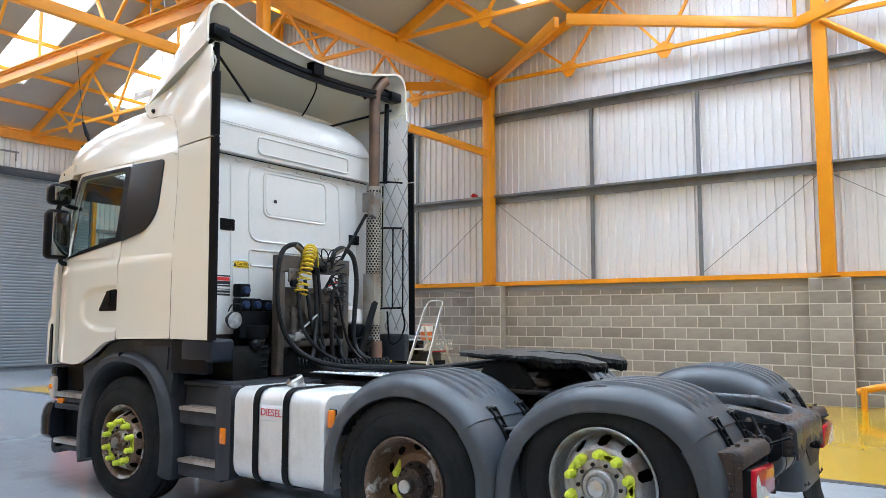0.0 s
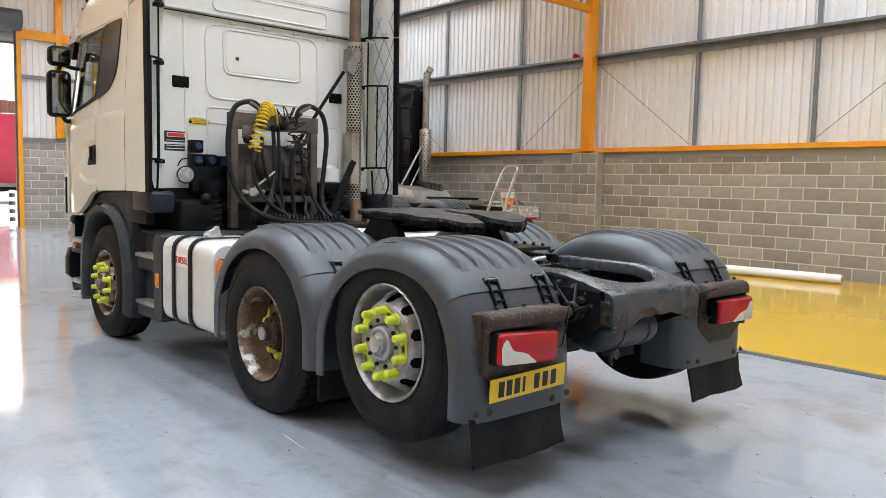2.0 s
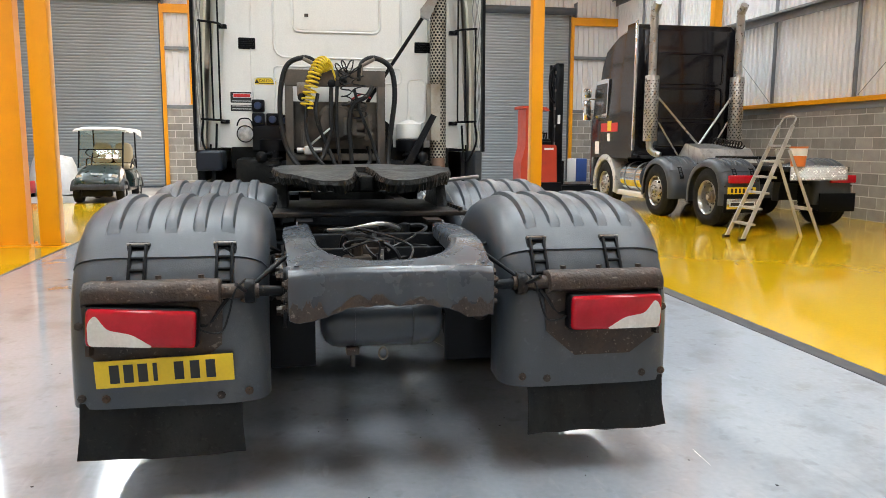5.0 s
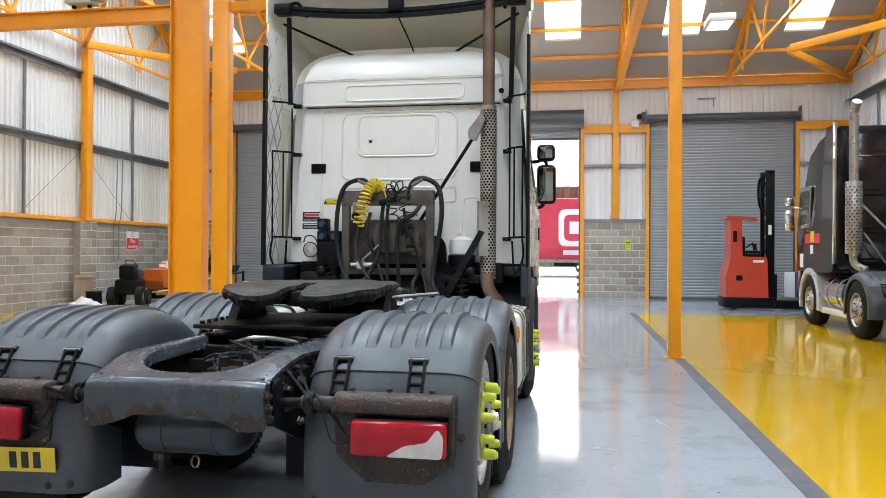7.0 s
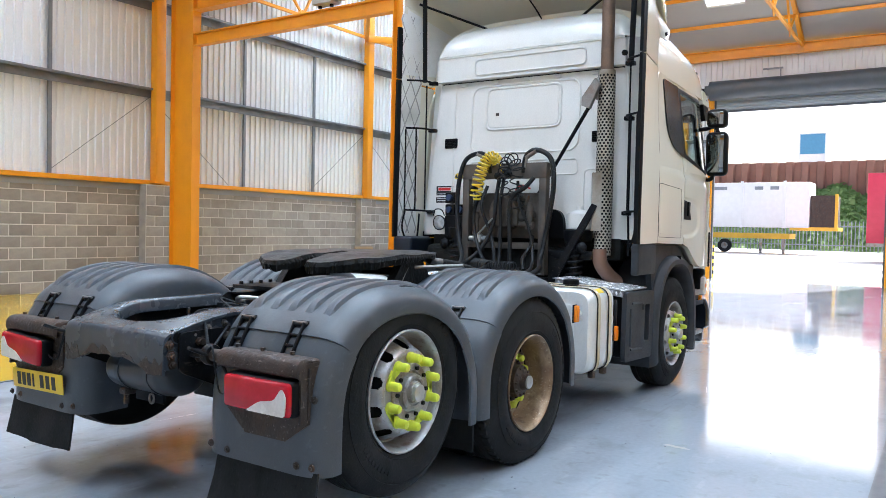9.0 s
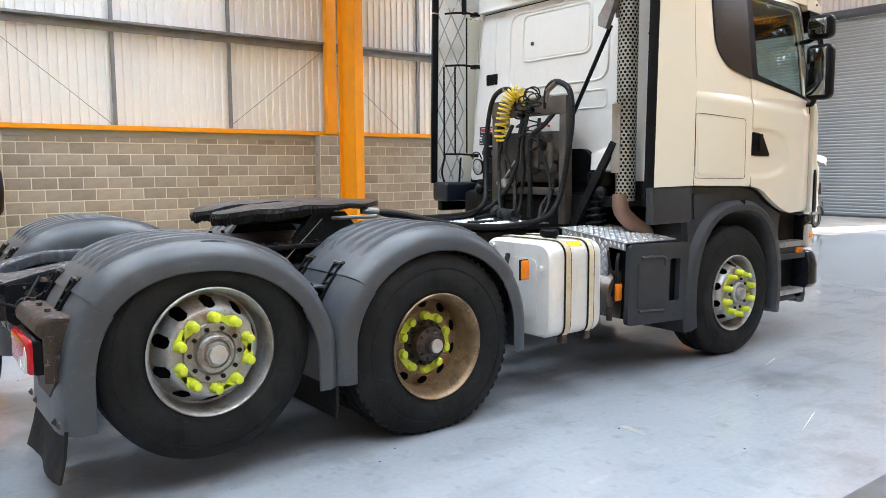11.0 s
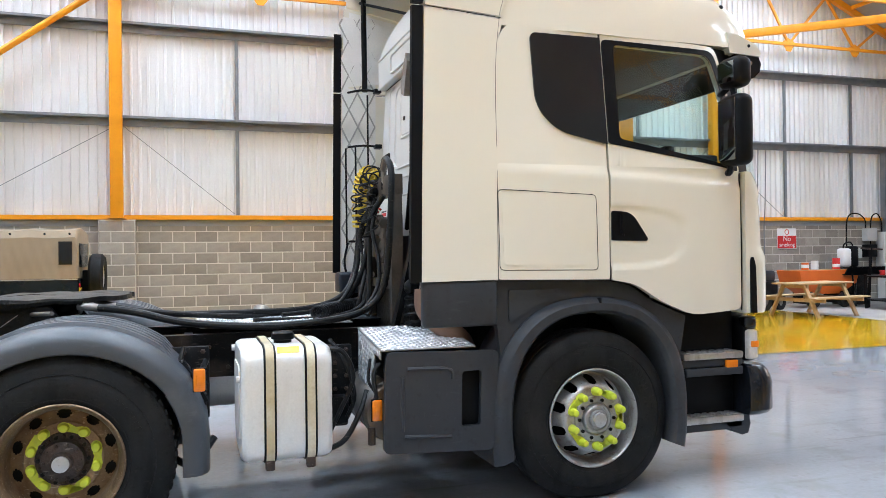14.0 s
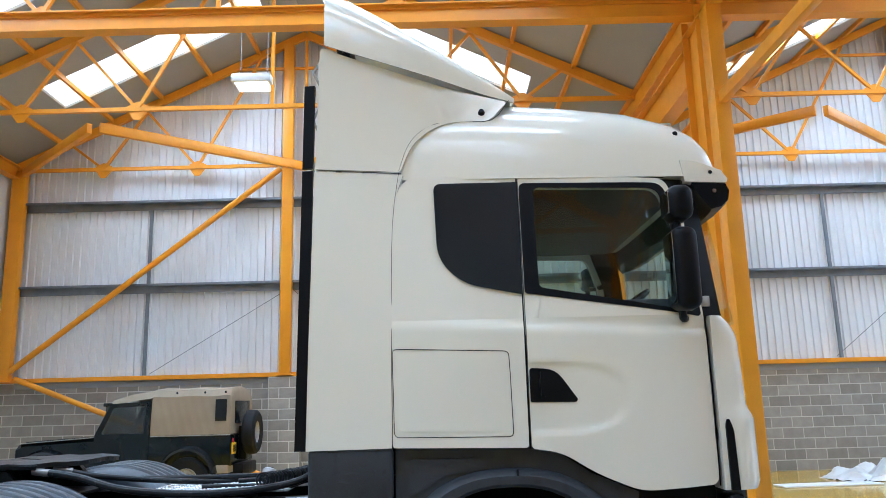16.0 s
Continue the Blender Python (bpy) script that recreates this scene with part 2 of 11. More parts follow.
def scuffed(m, colour, amount=0.6):
    """Adds tyre scuffs, faint streaks and specks to a floor material."""
    N, L = m.node_tree.nodes, m.node_tree.links
    p = N["Principled BSDF"]
    tc = N.new("ShaderNodeTexCoord")
    col = p.inputs["Base Color"].links[0].from_socket
    rough = p.inputs["Roughness"].links[0].from_socket

    def layer(scale, size, lo, hi, turn=0.0, detail=6.0):
        mp, n, r = N.new("ShaderNodeMapping"), N.new("ShaderNodeTexNoise"), N.new("ShaderNodeMapRange")
        mp.inputs["Scale"].default_value, mp.inputs["Rotation"].default_value = scale, (0, 0, turn)
        n.inputs["Scale"].default_value, n.inputs["Detail"].default_value = size, detail
        r.inputs["From Min"].default_value, r.inputs["From Max"].default_value = lo, hi
        L.new(tc.outputs["Object"], mp.inputs["Vector"])
        L.new(mp.outputs[0], n.inputs["Vector"])
        L.new(n.outputs["Fac"], r.inputs["Value"])
        return r.outputs["Result"]

    def math2(op, a, b):
        k = N.new("ShaderNodeMath")
        k.operation = op
        for v, q in ((a, k.inputs[0]), (b, k.inputs[1])):
            if isinstance(v, float):
                q.default_value = v
            else:
                L.new(v, q)
        return k.outputs[0]

    streak = math2("MULTIPLY", layer((0.8, 3.0, 1), 1.3, 0.54, 0.72), layer((1, 1, 1), 0.35, 0.46, 0.62))
    streak2 = math2("MULTIPLY", layer((0.5, 9.0, 1), 1.5, 0.58, 0.70, 0.6), layer((1, 1, 1), 0.4, 0.50, 0.62))
    specks = layer((1, 1, 1), 9.0, 0.66, 0.72, 0.0, 3.0)
    f = math2("MINIMUM", math2("ADD", math2("ADD", streak, math2("MULTIPLY", streak2, 0.7)), math2("MULTIPLY", specks, 0.35)), 1.0)
    x = N.new("ShaderNodeMix")
    x.data_type = "RGBA"
    L.new(math2("MULTIPLY", f, amount), x.inputs["Factor"])
    L.new(col, x.inputs["A"])
    x.inputs["B"].default_value = (*colour, 1)
    L.new(x.outputs["Result"], p.inputs["Base Color"])
    L.new(math2("ADD", rough, math2("MULTIPLY", f, 0.12)), p.inputs["Roughness"])
    return m


def weather(m, light=None, dark=None, al=0.5, ad=0.5, size=1.0, relief=0.0):
    """Scratches and pale scuffs, dark run-down stains, and small dents on a material that is already there."""
    N, L = m.node_tree.nodes, m.node_tree.links
    p = N["Principled BSDF"]
    tc = N.new("ShaderNodeTexCoord")

    def layer(scale, lo, hi, detail=5.0):
        mp, n, r = N.new("ShaderNodeMapping"), N.new("ShaderNodeTexNoise"), N.new("ShaderNodeMapRange")
        mp.inputs["Scale"].default_value = [q * size for q in scale]
        n.inputs["Scale"].default_value, n.inputs["Detail"].default_value = 1.0, detail
        r.inputs["From Min"].default_value, r.inputs["From Max"].default_value = lo, hi
        L.new(tc.outputs["Object"], mp.inputs["Vector"])
        L.new(mp.outputs[0], n.inputs["Vector"])
        L.new(n.outputs["Fac"], r.inputs["Value"])
        return r.outputs["Result"], n.outputs["Fac"]

    def over(f, amount, colour):
        k, x = N.new("ShaderNodeMath"), N.new("ShaderNodeMix")
        k.operation = "MULTIPLY"
        k.inputs[1].default_value = amount
        L.new(f, k.inputs[0])
        x.data_type = "RGBA"
        L.new(k.outputs[0], x.inputs["Factor"])
        L.new(p.inputs["Base Color"].links[0].from_socket, x.inputs["A"])
        x.inputs["B"].default_value = (*colour, 1)
        L.new(x.outputs["Result"], p.inputs["Base Color"])

    if dark:
        over(layer((7, 7, 1.6), 0.54, 0.66)[0], ad, dark)
        over(layer((26, 26, 26), 0.60, 0.68)[0], ad * 0.8, dark)
    if light:
        over(layer((9, 40, 40), 0.63, 0.69)[0], al, light)
        over(layer((55, 14, 30), 0.66, 0.71)[0], al, light)
        over(layer((60, 60, 60), 0.70, 0.74)[0], al, light)
    if relief:
        b = N.new("ShaderNodeBump")
        b.inputs["Strength"].default_value, b.inputs["Distance"].default_value = relief, 0.02
        L.new(layer((9, 9, 9), 0, 1, 6.0)[1], b.inputs["Height"])
        if p.inputs["Normal"].links:
            L.new(p.inputs["Normal"].links[0].from_socket, b.inputs["Normal"])
        L.new(b.outputs["Normal"], p.inputs["Normal"])
    return m


def glow(name, colour, strength):
    m = bpy.data.materials.new(name)
    m.use_nodes = True
    p = m.node_tree.nodes["Principled BSDF"]
    p.inputs["Emission Color"].default_value = (*colour, 1)
    p.inputs["Emission Strength"].default_value = strength
    return m


ORANGE = mat("orange_steel_paint", (0.84, 0.345, 0.004), (0.79, 0.315, 0.004), 0.38, bump=0.04)
CLAD = mat("white_sheet", (0.79, 0.795, 0.80), (0.74, 0.745, 0.75), 0.45, scale=0.7, dirt=(0.62, 0.60, 0.57), dirt_scale=0.5, dirt_at=0.68, stretch=(1, 1, 0.35))
ROOFING = mat("roof_lining", (0.40, 0.39, 0.365), (0.36, 0.35, 0.33), 0.6, scale=0.5)
GALV = mat("galvanised_rail", (0.26, 0.28, 0.30), (0.20, 0.22, 0.24), 0.45, 0.6, scale=4)
MORTAR = mat("mortar", (0.68, 0.65, 0.58), (0.58, 0.55, 0.49), 0.9, bump=0.3)
BLOCK = mat("concrete_block", (0.36, 0.33, 0.285), (0.29, 0.265, 0.235), 0.92, scale=5, fine=140, bump=0.5, per_object=0.20)
BLOCK_FAR = mat("concrete_block_far", (0.36, 0.33, 0.285), (0.29, 0.265, 0.235), 0.92, scale=5, fine=140, bump=0.5, per_island=0.20)
FLOOR_GREY = mat("grey_epoxy", (0.325, 0.35, 0.385), (0.285, 0.305, 0.34), 0.085, scale=0.6, fine=30, rvar=0.07, dirt=(0.15, 0.15, 0.155), dirt_scale=0.9, dirt_at=0.68, dirt_soft=0.08, ior=1.6)
FLOOR_YELLOW = mat("yellow_epoxy", (0.585, 0.348, 0.007), (0.55, 0.325, 0.007), 0.10, scale=0.8, fine=30, rvar=0.05, ior=1.6)
scuffed(FLOOR_GREY, (0.13, 0.13, 0.13), 0.42)
scuffed(FLOOR_YELLOW, (0.45, 0.26, 0.03), 0.25)
CONCRETE = mat("bare_concrete", (0.40, 0.385, 0.36), (0.33, 0.315, 0.295), 0.55, scale=0.9, fine=60, bump=0.15, dirt=(0.22, 0.21, 0.20), dirt_scale=1.3, dirt_at=0.6)
FLOOR_LINE = mat("dark_joint_line", (0.075, 0.075, 0.08), (0.05, 0.05, 0.056), 0.45)
FLASHING = mat("grey_flashing", (0.34, 0.36, 0.375), (0.30, 0.32, 0.335), 0.45, 0.2, scale=1.5)
SHUTTER = mat("shutter_steel", (0.33, 0.36, 0.375), (0.29, 0.32, 0.335), 0.42, 0.35, scale=1.0, stretch=(1, 1, 0.3))
SHUTTER_DARK = mat("shutter_box_paint", (0.075, 0.085, 0.10), (0.06, 0.07, 0.08), 0.4)
CREAM = mat("cream_cab_paint", (0.80, 0.765, 0.655), (0.795, 0.76, 0.65), 0.20, scale=0.6, fine=300, rvar=0.05, coat=0.5)
WHITE = mat("white_cab_paint", (0.722, 0.708, 0.672), (0.692, 0.678, 0.642), 0.33, scale=1.2, rvar=0.08, coat=0.3, dirt=(0.55, 0.53, 0.50), dirt_scale=1.6, dirt_at=0.70)
PLASTIC = mat("dark_grey_plastic", (0.040, 0.043, 0.050), (0.031, 0.034, 0.040), 0.50, ior=1.36, scale=3, fine=220, bump=0.12, dirt=(0.085, 0.085, 0.085), dirt_scale=2.2, dirt_at=0.68)
MUDGUARD = mat("weathered_mudguard", (0.056, 0.064, 0.075), (0.045, 0.052, 0.062), 0.35, rvar=0.06, ior=1.5, scale=3, fine=200, bump=0.12, dirt=(0.10, 0.11, 0.12), dirt_scale=3.2, dirt_at=0.68)
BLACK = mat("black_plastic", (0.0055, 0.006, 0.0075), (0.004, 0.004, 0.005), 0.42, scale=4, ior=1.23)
NAVY = mat("dark_navy_plastic", (0.010, 0.014, 0.024), (0.008, 0.011, 0.018), 0.35, scale=3, ior=1.4)
FLARE_BLACK = mat("glossy_bumper_plastic", (0.016, 0.019, 0.025), (0.012, 0.014, 0.019), 0.16, rvar=0.05, scale=3, ior=1.5)
RUBBER = mat("tyre_rubber", (0.010, 0.010, 0.0105), (0.015, 0.015, 0.015), 0.68, ior=1.26, scale=5, fine=90, bump=0.2, dirt=(0.024, 0.023, 0.022), dirt_scale=3, dirt_at=0.68)
HOSE = mat("black_hose", (0.008, 0.008, 0.009), (0.014, 0.014, 0.015), 0.45, scale=8, ior=1.3)
CHASSIS = mat("dirty_chassis_steel", (0.011, 0.012, 0.014), (0.006, 0.006, 0.007), 0.40, 0.0, ior=1.22, scale=6, fine=60, bump=0.25, dirt=(0.06, 0.042, 0.03), dirt_scale=4, dirt_at=0.66)
TAIL = mat("slate_tail_paint", (0.046, 0.053, 0.064), (0.037, 0.043, 0.053), 0.27, 0.0, scale=3, fine=90, rvar=0.08, dirt=(0.06, 0.052, 0.048), dirt_scale=5, dirt_at=0.86, dirt_soft=0.03)
RUST = mat("rusty_steel", (0.080, 0.048, 0.032), (0.042, 0.029, 0.023), 0.6, 0.4, scale=9, fine=70, bump=0.4, dirt=(0.05, 0.04, 0.036), dirt_scale=6, dirt_at=0.55)
GREASE = mat("greasy_black", (0.005, 0.005, 0.005), (0.012, 0.012, 0.011), 0.36, 0.0, ior=1.22, scale=7, fine=40, bump=0.6)
RIM_GREY = mat("painted_silver_rim", (0.44, 0.45, 0.46), (0.36, 0.36, 0.36), 0.38, 0.5, scale=6, dirt=(0.20, 0.12, 0.07), dirt_scale=7, dirt_at=0.66)
RIM_RUST = mat("rusted_rim", (0.21, 0.135, 0.085), (0.12, 0.07, 0.045), 0.45, 0.4, scale=7, bump=0.3, dirt=(0.50, 0.48, 0.46), dirt_scale=7, dirt_at=0.58, dirt_soft=0.03)
RIM_GOLD = mat("brown_stained_rim", (0.34, 0.24, 0.14), (0.22, 0.145, 0.085), 0.40, 0.5, scale=6, bump=0.2, dirt=(0.16, 0.10, 0.06), dirt_scale=6, dirt_at=0.62)
LIME = mat("lime_plastic", (0.66, 0.74, 0.05), (0.56, 0.63, 0.04), 0.4, scale=8, dirt=(0.42, 0.46, 0.06), dirt_scale=18, dirt_at=0.66)
ALU = mat("brushed_aluminium", (0.62, 0.62, 0.61), (0.52, 0.52, 0.51), 0.34, 0.85, scale=5, dirt=(0.30, 0.27, 0.22), dirt_scale=4, dirt_at=0.68)
TANK = mat("painted_white_tank", (0.76, 0.76, 0.74), (0.70, 0.70, 0.68), 0.36, 0.25, scale=3, dirt=(0.46, 0.43, 0.37), dirt_scale=2.5, dirt_at=0.72)
STEEL = mat("grey_steel", (0.30, 0.29, 0.28), (0.22, 0.20, 0.18), 0.45, 0.7, scale=6, dirt=(0.20, 0.12, 0.07), dirt_scale=5, dirt_at=0.6)
EXHAUST = mat("burnt_exhaust", (0.20, 0.13, 0.09), (0.13, 0.09, 0.07), 0.5, 0.7, scale=6, bump=0.2)
SHIELD = mat("perforated_shield", (0.46, 0.44, 0.40), (0.36, 0.33, 0.28), 0.45, 0.6, scale=5, dirt=(0.20, 0.15, 0.10), dirt_scale=4, dirt_at=0.6)
QUILT = mat("fairing_lining", (0.80, 0.795, 0.775), (0.75, 0.745, 0.725), 0.5, scale=3, dirt=(0.45, 0.43, 0.39), dirt_scale=2, dirt_at=0.68)
GREYSEAM = mat("grey_quilt_seam", (0.40, 0.40, 0.39), (0.33, 0.33, 0.32), 0.5)
RED_LENS = mat("red_lens", (0.46, 0.008, 0.020), (0.36, 0.005, 0.013), 0.12, coat=0.1, scale=14, ior=1.38)
WHITE_LENS = mat("milky_lens", (0.68, 0.63, 0.58), (0.58, 0.53, 0.48), 0.25, scale=10)
AMBER = mat("amber_lens", (0.85, 0.24, 0.01), (0.75, 0.2, 0.01), 0.2, coat=0.5)
PLATE = mat("yellow_reflective_plate", (0.80, 0.56, 0.02), (0.76, 0.52, 0.02), 0.35, scale=6)
INK = mat("black_ink", (0.012, 0.012, 0.012), (0.015, 0.015, 0.015), 0.5)
WHITE_INK = mat("white_ink", (0.8, 0.8, 0.8), (0.78, 0.78, 0.78), 0.5)
RED_INK = mat("red_ink", (0.60, 0.02, 0.02), (0.55, 0.02, 0.02), 0.5)
DARK_GLASS = mat("black_tinted_glass", (0.012, 0.014, 0.017), (0.010, 0.012, 0.014), 0.20, rvar=0.04, ior=1.4)
CLEAR = glass("window_glass", (0.84, 0.93, 0.91))
CHROME = mat("chrome", (0.75, 0.76, 0.77), (0.7, 0.71, 0.72), 0.08, 1.0, rvar=0.03)
MIRROR = mat("mirror_glass", (0.30, 0.32, 0.33), (0.28, 0.30, 0.31), 0.01, 1.0, rvar=0.005)
YELLOW_PIPE = mat("yellow_airline", (0.72, 0.53, 0.02), (0.66, 0.47, 0.02), 0.4)

weather(MUDGUARD, (0.15, 0.165, 0.18), (0.036, 0.041, 0.048), 0.14, 0.35, 1.0, 0.03)
weather(PLASTIC, (0.09, 0.095, 0.10), (0.018, 0.018, 0.020), 0.12, 0.45, 1.0, 0.05)
weather(TAIL, (0.14, 0.15, 0.16), (0.02, 0.022, 0.025), 0.20, 0.3, 1.3, 0.02)
weather(RUST, (0.24, 0.20, 0.17), (0.025, 0.018, 0.014), 0.5, 0.6, 1.6, 0.35)
weather(RUBBER, (0.035, 0.032, 0.029), (0.003, 0.003, 0.003), 0.3, 0.5, 1.4, 0.05)
weather(RIM_GREY, (0.62, 0.62, 0.61), (0.13, 0.085, 0.055), 0.4, 0.5, 2.2)
weather(RIM_GOLD, (0.55, 0.47, 0.36), (0.10, 0.055, 0.03), 0.5, 0.6, 2.2, 0.1)
weather(RIM_RUST, (0.60, 0.56, 0.52), (0.06, 0.03, 0.018), 0.55, 0.6, 2.2, 0.15)
weather(TANK, None, (0.34, 0.31, 0.26), 0, 0.14, 1.2)
weather(FLOOR_GREY, (0.46, 0.48, 0.50), (0.12, 0.118, 0.115), 0.14, 0.22, 0.35)
weather(WHITE, None, (0.50, 0.48, 0.45), 0, 0.10, 1.0, 0.02)
weather(ALU, None, (0.20, 0.17, 0.14), 0, 0.4, 1.8)
weather(HOSE, (0.07, 0.062, 0.055), None, 0.6, 0, 1.5)
weather(CHASSIS, (0.09, 0.075, 0.06), None, 0.45, 0, 1.5, 0.2)
weather(ORANGE, None, (0.50, 0.19, 0.01), 0, 0.12, 0.6)

# ---- the hall: plan in metres ----
X_W, X_E, Y_S, Y_N = -20.6, 7.1, -11.45, 10.25
VALLEY, RIDGE_E, RIDGE_W = -6.3, 0.4, -13.4
Z_EAVE, Z_RIDGE, Z_BRICK, Z_CHORD = 7.2, 10.4, 2.27, 7.05
TRUSS_Y = (10.05, 6.55, 3.1, -0.4, -4.3, -7.75, -11.25)


def roof_z(x):
    for a, r, b in ((X_W, RIDGE_W, VALLEY), (VALLEY, RIDGE_E, X_E)):
        if a <= x <= b:
            return Z_EAVE + (Z_RIDGE - Z_EAVE) * ((x - a) / (r - a) if x < r else (b - x) / (b - r))
    return Z_EAVE


def floor_object():
    bm = BM()
    box(bm, (X_W - 0.3, Y_S - 0.3, -0.2), (X_E + 0.3, Y_N + 0.3, 0))
    solid("floor", bm, FLOOR_GREY, "polished grey epoxy workshop floor with tyre scuffs", "floor", "structure")
    for n, (x0, y0, x1, y1) in enumerate(((-14.2, 3.22, X_E, Y_N), (-14.2, Y_S, X_E, -3.62))):
        bm = BM()
        box(bm, (x0, y0, 0), (x1, y1, 0.004))
        solid("floor_marking", bm, FLOOR_YELLOW, "glossy yellow epoxy floor area", "floor", "structure")
    bm = BM()
    box(bm, (X_W - 0.2, Y_S, 0), (-14.24, -3.4, 0.003))
    solid("floor_slab", bm, CONCRETE, "bare worn concrete floor behind the yellow area", "floor", "structure")
    bm = BM()
    box(bm, (-14.3, 3.075, 0), (X_E, 3.215, 0.005))
    solid("floor_line", bm, FLOOR_LINE, "dark grey strip along the yellow floor edge", "floor line", "structure")
    bm = BM()
    box(bm, (-14.2, -3.62, 0), (X_E, -3.585, 0.005))
    solid("floor_line", bm, FLOOR_LINE, "thin dark joint beside the yellow floor", "floor line", "structure")
    for y0, y1 in ((3.22, Y_N), (Y_S, -3.62)):
        bm = BM()
        box(bm, (-14.23, y0, 0), (-14.2, y1, 0.005))
        solid("floor_line", bm, FLOOR_LINE, "thin dark joint at the end of the yellow floor", "floor line", "structure")
    bm = BM()
    box(bm, (-16.4, Y_S, 0), (-16.37, Y_N, 0.002))
    solid("floor_line", bm, FLOOR_LINE, "sawn joint across the concrete floor", "floor line", "structure")


def floor_marks():
    """Scratches, crumbs of rubber and drips on the grey floor."""
    random.seed(23)
    bm = BM()
    for k in range(110):
        x, y = random.gauss(0.5, 3.2), random.gauss(0, 1.9)
        if abs(y) > 2.95:
            continue
        r, a = random.uniform(0.003, 0.009), random.uniform(0, 6.28)
        n = 6
        lo = [bm.verts.new((x + r * random.uniform(0.5, 1.6) * math.cos(a + i * 1.047), y + r * random.uniform(0.4, 1.0) * math.sin(a + i * 1.047), 0.0015)) for i in range(n)]
        hi = [bm.verts.new((v.co.x * 0.6 + x * 0.4, v.co.y * 0.6 + y * 0.4, random.uniform(0.002, 0.004))) for v in lo]
        bm.faces.new(hi)
        for i in range(n):
            bm.faces.new((lo[i], lo[(i + 1) % n], hi[(i + 1) % n], hi[i]))
    solid("floor_crumbs", bm, BLACK, "dark crumbs of dirt and rubber on the floor", "debris", "stuff", smooth=0)
    bm = BM()
    for k in range(9):
        x, y, a, ln = random.uniform(-4, 5), random.uniform(-2.9, 2.7), random.uniform(-0.4, 0.4), random.uniform(0.08, 0.5)
        d, e = Vector((math.cos(a), math.sin(a), 0)) * ln, Vector((-math.sin(a), math.cos(a), 0)) * 0.002
        p = Vector((x, y, 0.0012))
        bm.faces.new([bm.verts.new(v) for v in (p - e, p + d, p + e, p - d * 0.2)])
    solid("floor_scratches", bm, WHITE_INK, "fine pale scratches in the floor coating", "scratch", "stuff", smooth=0)
    bm = BM()
    for x, y, r in ((2.55, 0.95, 0.07), (2.75, 0.62, 0.035), (2.2, -1.9, 0.05), (3.1, 1.5, 0.04), (1.4, -2.1, 0.04), (-0.9, 1.9, 0.05)):
        vs = []
        for i in range(14):
            a = i * math.pi / 7
            q = r * (1 + 0.35 * math.sin(2 * a + x) + 0.2 * math.sin(5 * a + y))
            vs.append(bm.verts.new((x + q * math.cos(a) * 0.6, y + q * math.sin(a) * 1.4, 0.0018)))
        bm.faces.new(vs)
    solid("floor_drips", bm, CONCRETE, "pale dried drips on the floor", "stain", "stuff", smooth=0)


def ribbed(bm, p, q, z0, top, face, pitch=0.167, depth=0.048):
    """Trapezoid sheet from p to q (x, y), ribs upright, face is the inward normal."""
    p, q, f = Vector(p), Vector(q), Vector(face)
    n = int((q - p).length / pitch)
    d = (q - p) / n
    prof = [(0.0, 0.0), (0.60, 0.0), (0.65, 1.0), (0.95, 1.0)]
    pts = []
    for i in range(n):
        for s, h in prof:
            pts.append((p + d * (i + s), h))
    pts.append((q, 0.0))
    lo, hi = [], []
    for w, h in pts:
        c = w + f * (depth * h)
        lo.append(bm.verts.new((c.x, c.y, z0)))
        hi.append(bm.verts.new((c.x, c.y, top(c))))
    for i in range(len(pts) - 1):
        bm.faces.new((lo[i], lo[i + 1], hi[i + 1], hi[i]))
    for i in range(len(pts) - 1):
        if top(p) > z0 and abs(top(p) - top(q)) < 0:
            break
    return bm


def gable_wall(name, y, inward, label):
    """Outer core, inner ribbed sheets, rails and posts of a gable wall."""
    s = inward
    bm = BM()
    outline = [(X_W - 0.3, 0), (X_E + 0.3, 0), (X_E + 0.3, Z_EAVE), (RIDGE_E, Z_RIDGE), (VALLEY, Z_EAVE), (RIDGE_W, Z_RIDGE), (X_W - 0.3, Z_EAVE)]
    prism(bm, [(x, y - s * 0.06, z) for x, z in outline], (0, -s * 0.14, 0))
    wall = solid(name, bm, CLAD, label, "wall", "structure")
    for a, b in ((X_W, RIDGE_W), (RIDGE_W, VALLEY), (VALLEY, RIDGE_E), (RIDGE_E, X_E)):
        bm = BM()
        ribbed(bm, (a, y - s * 0.055), (b, y - s * 0.055), Z_BRICK, lambda c: roof_z(min(max(c.x, X_W), X_E)) - 0.02, (0, s))
        part("cladding_sheet", bm, CLAD, wall, smooth=0)
    return wall


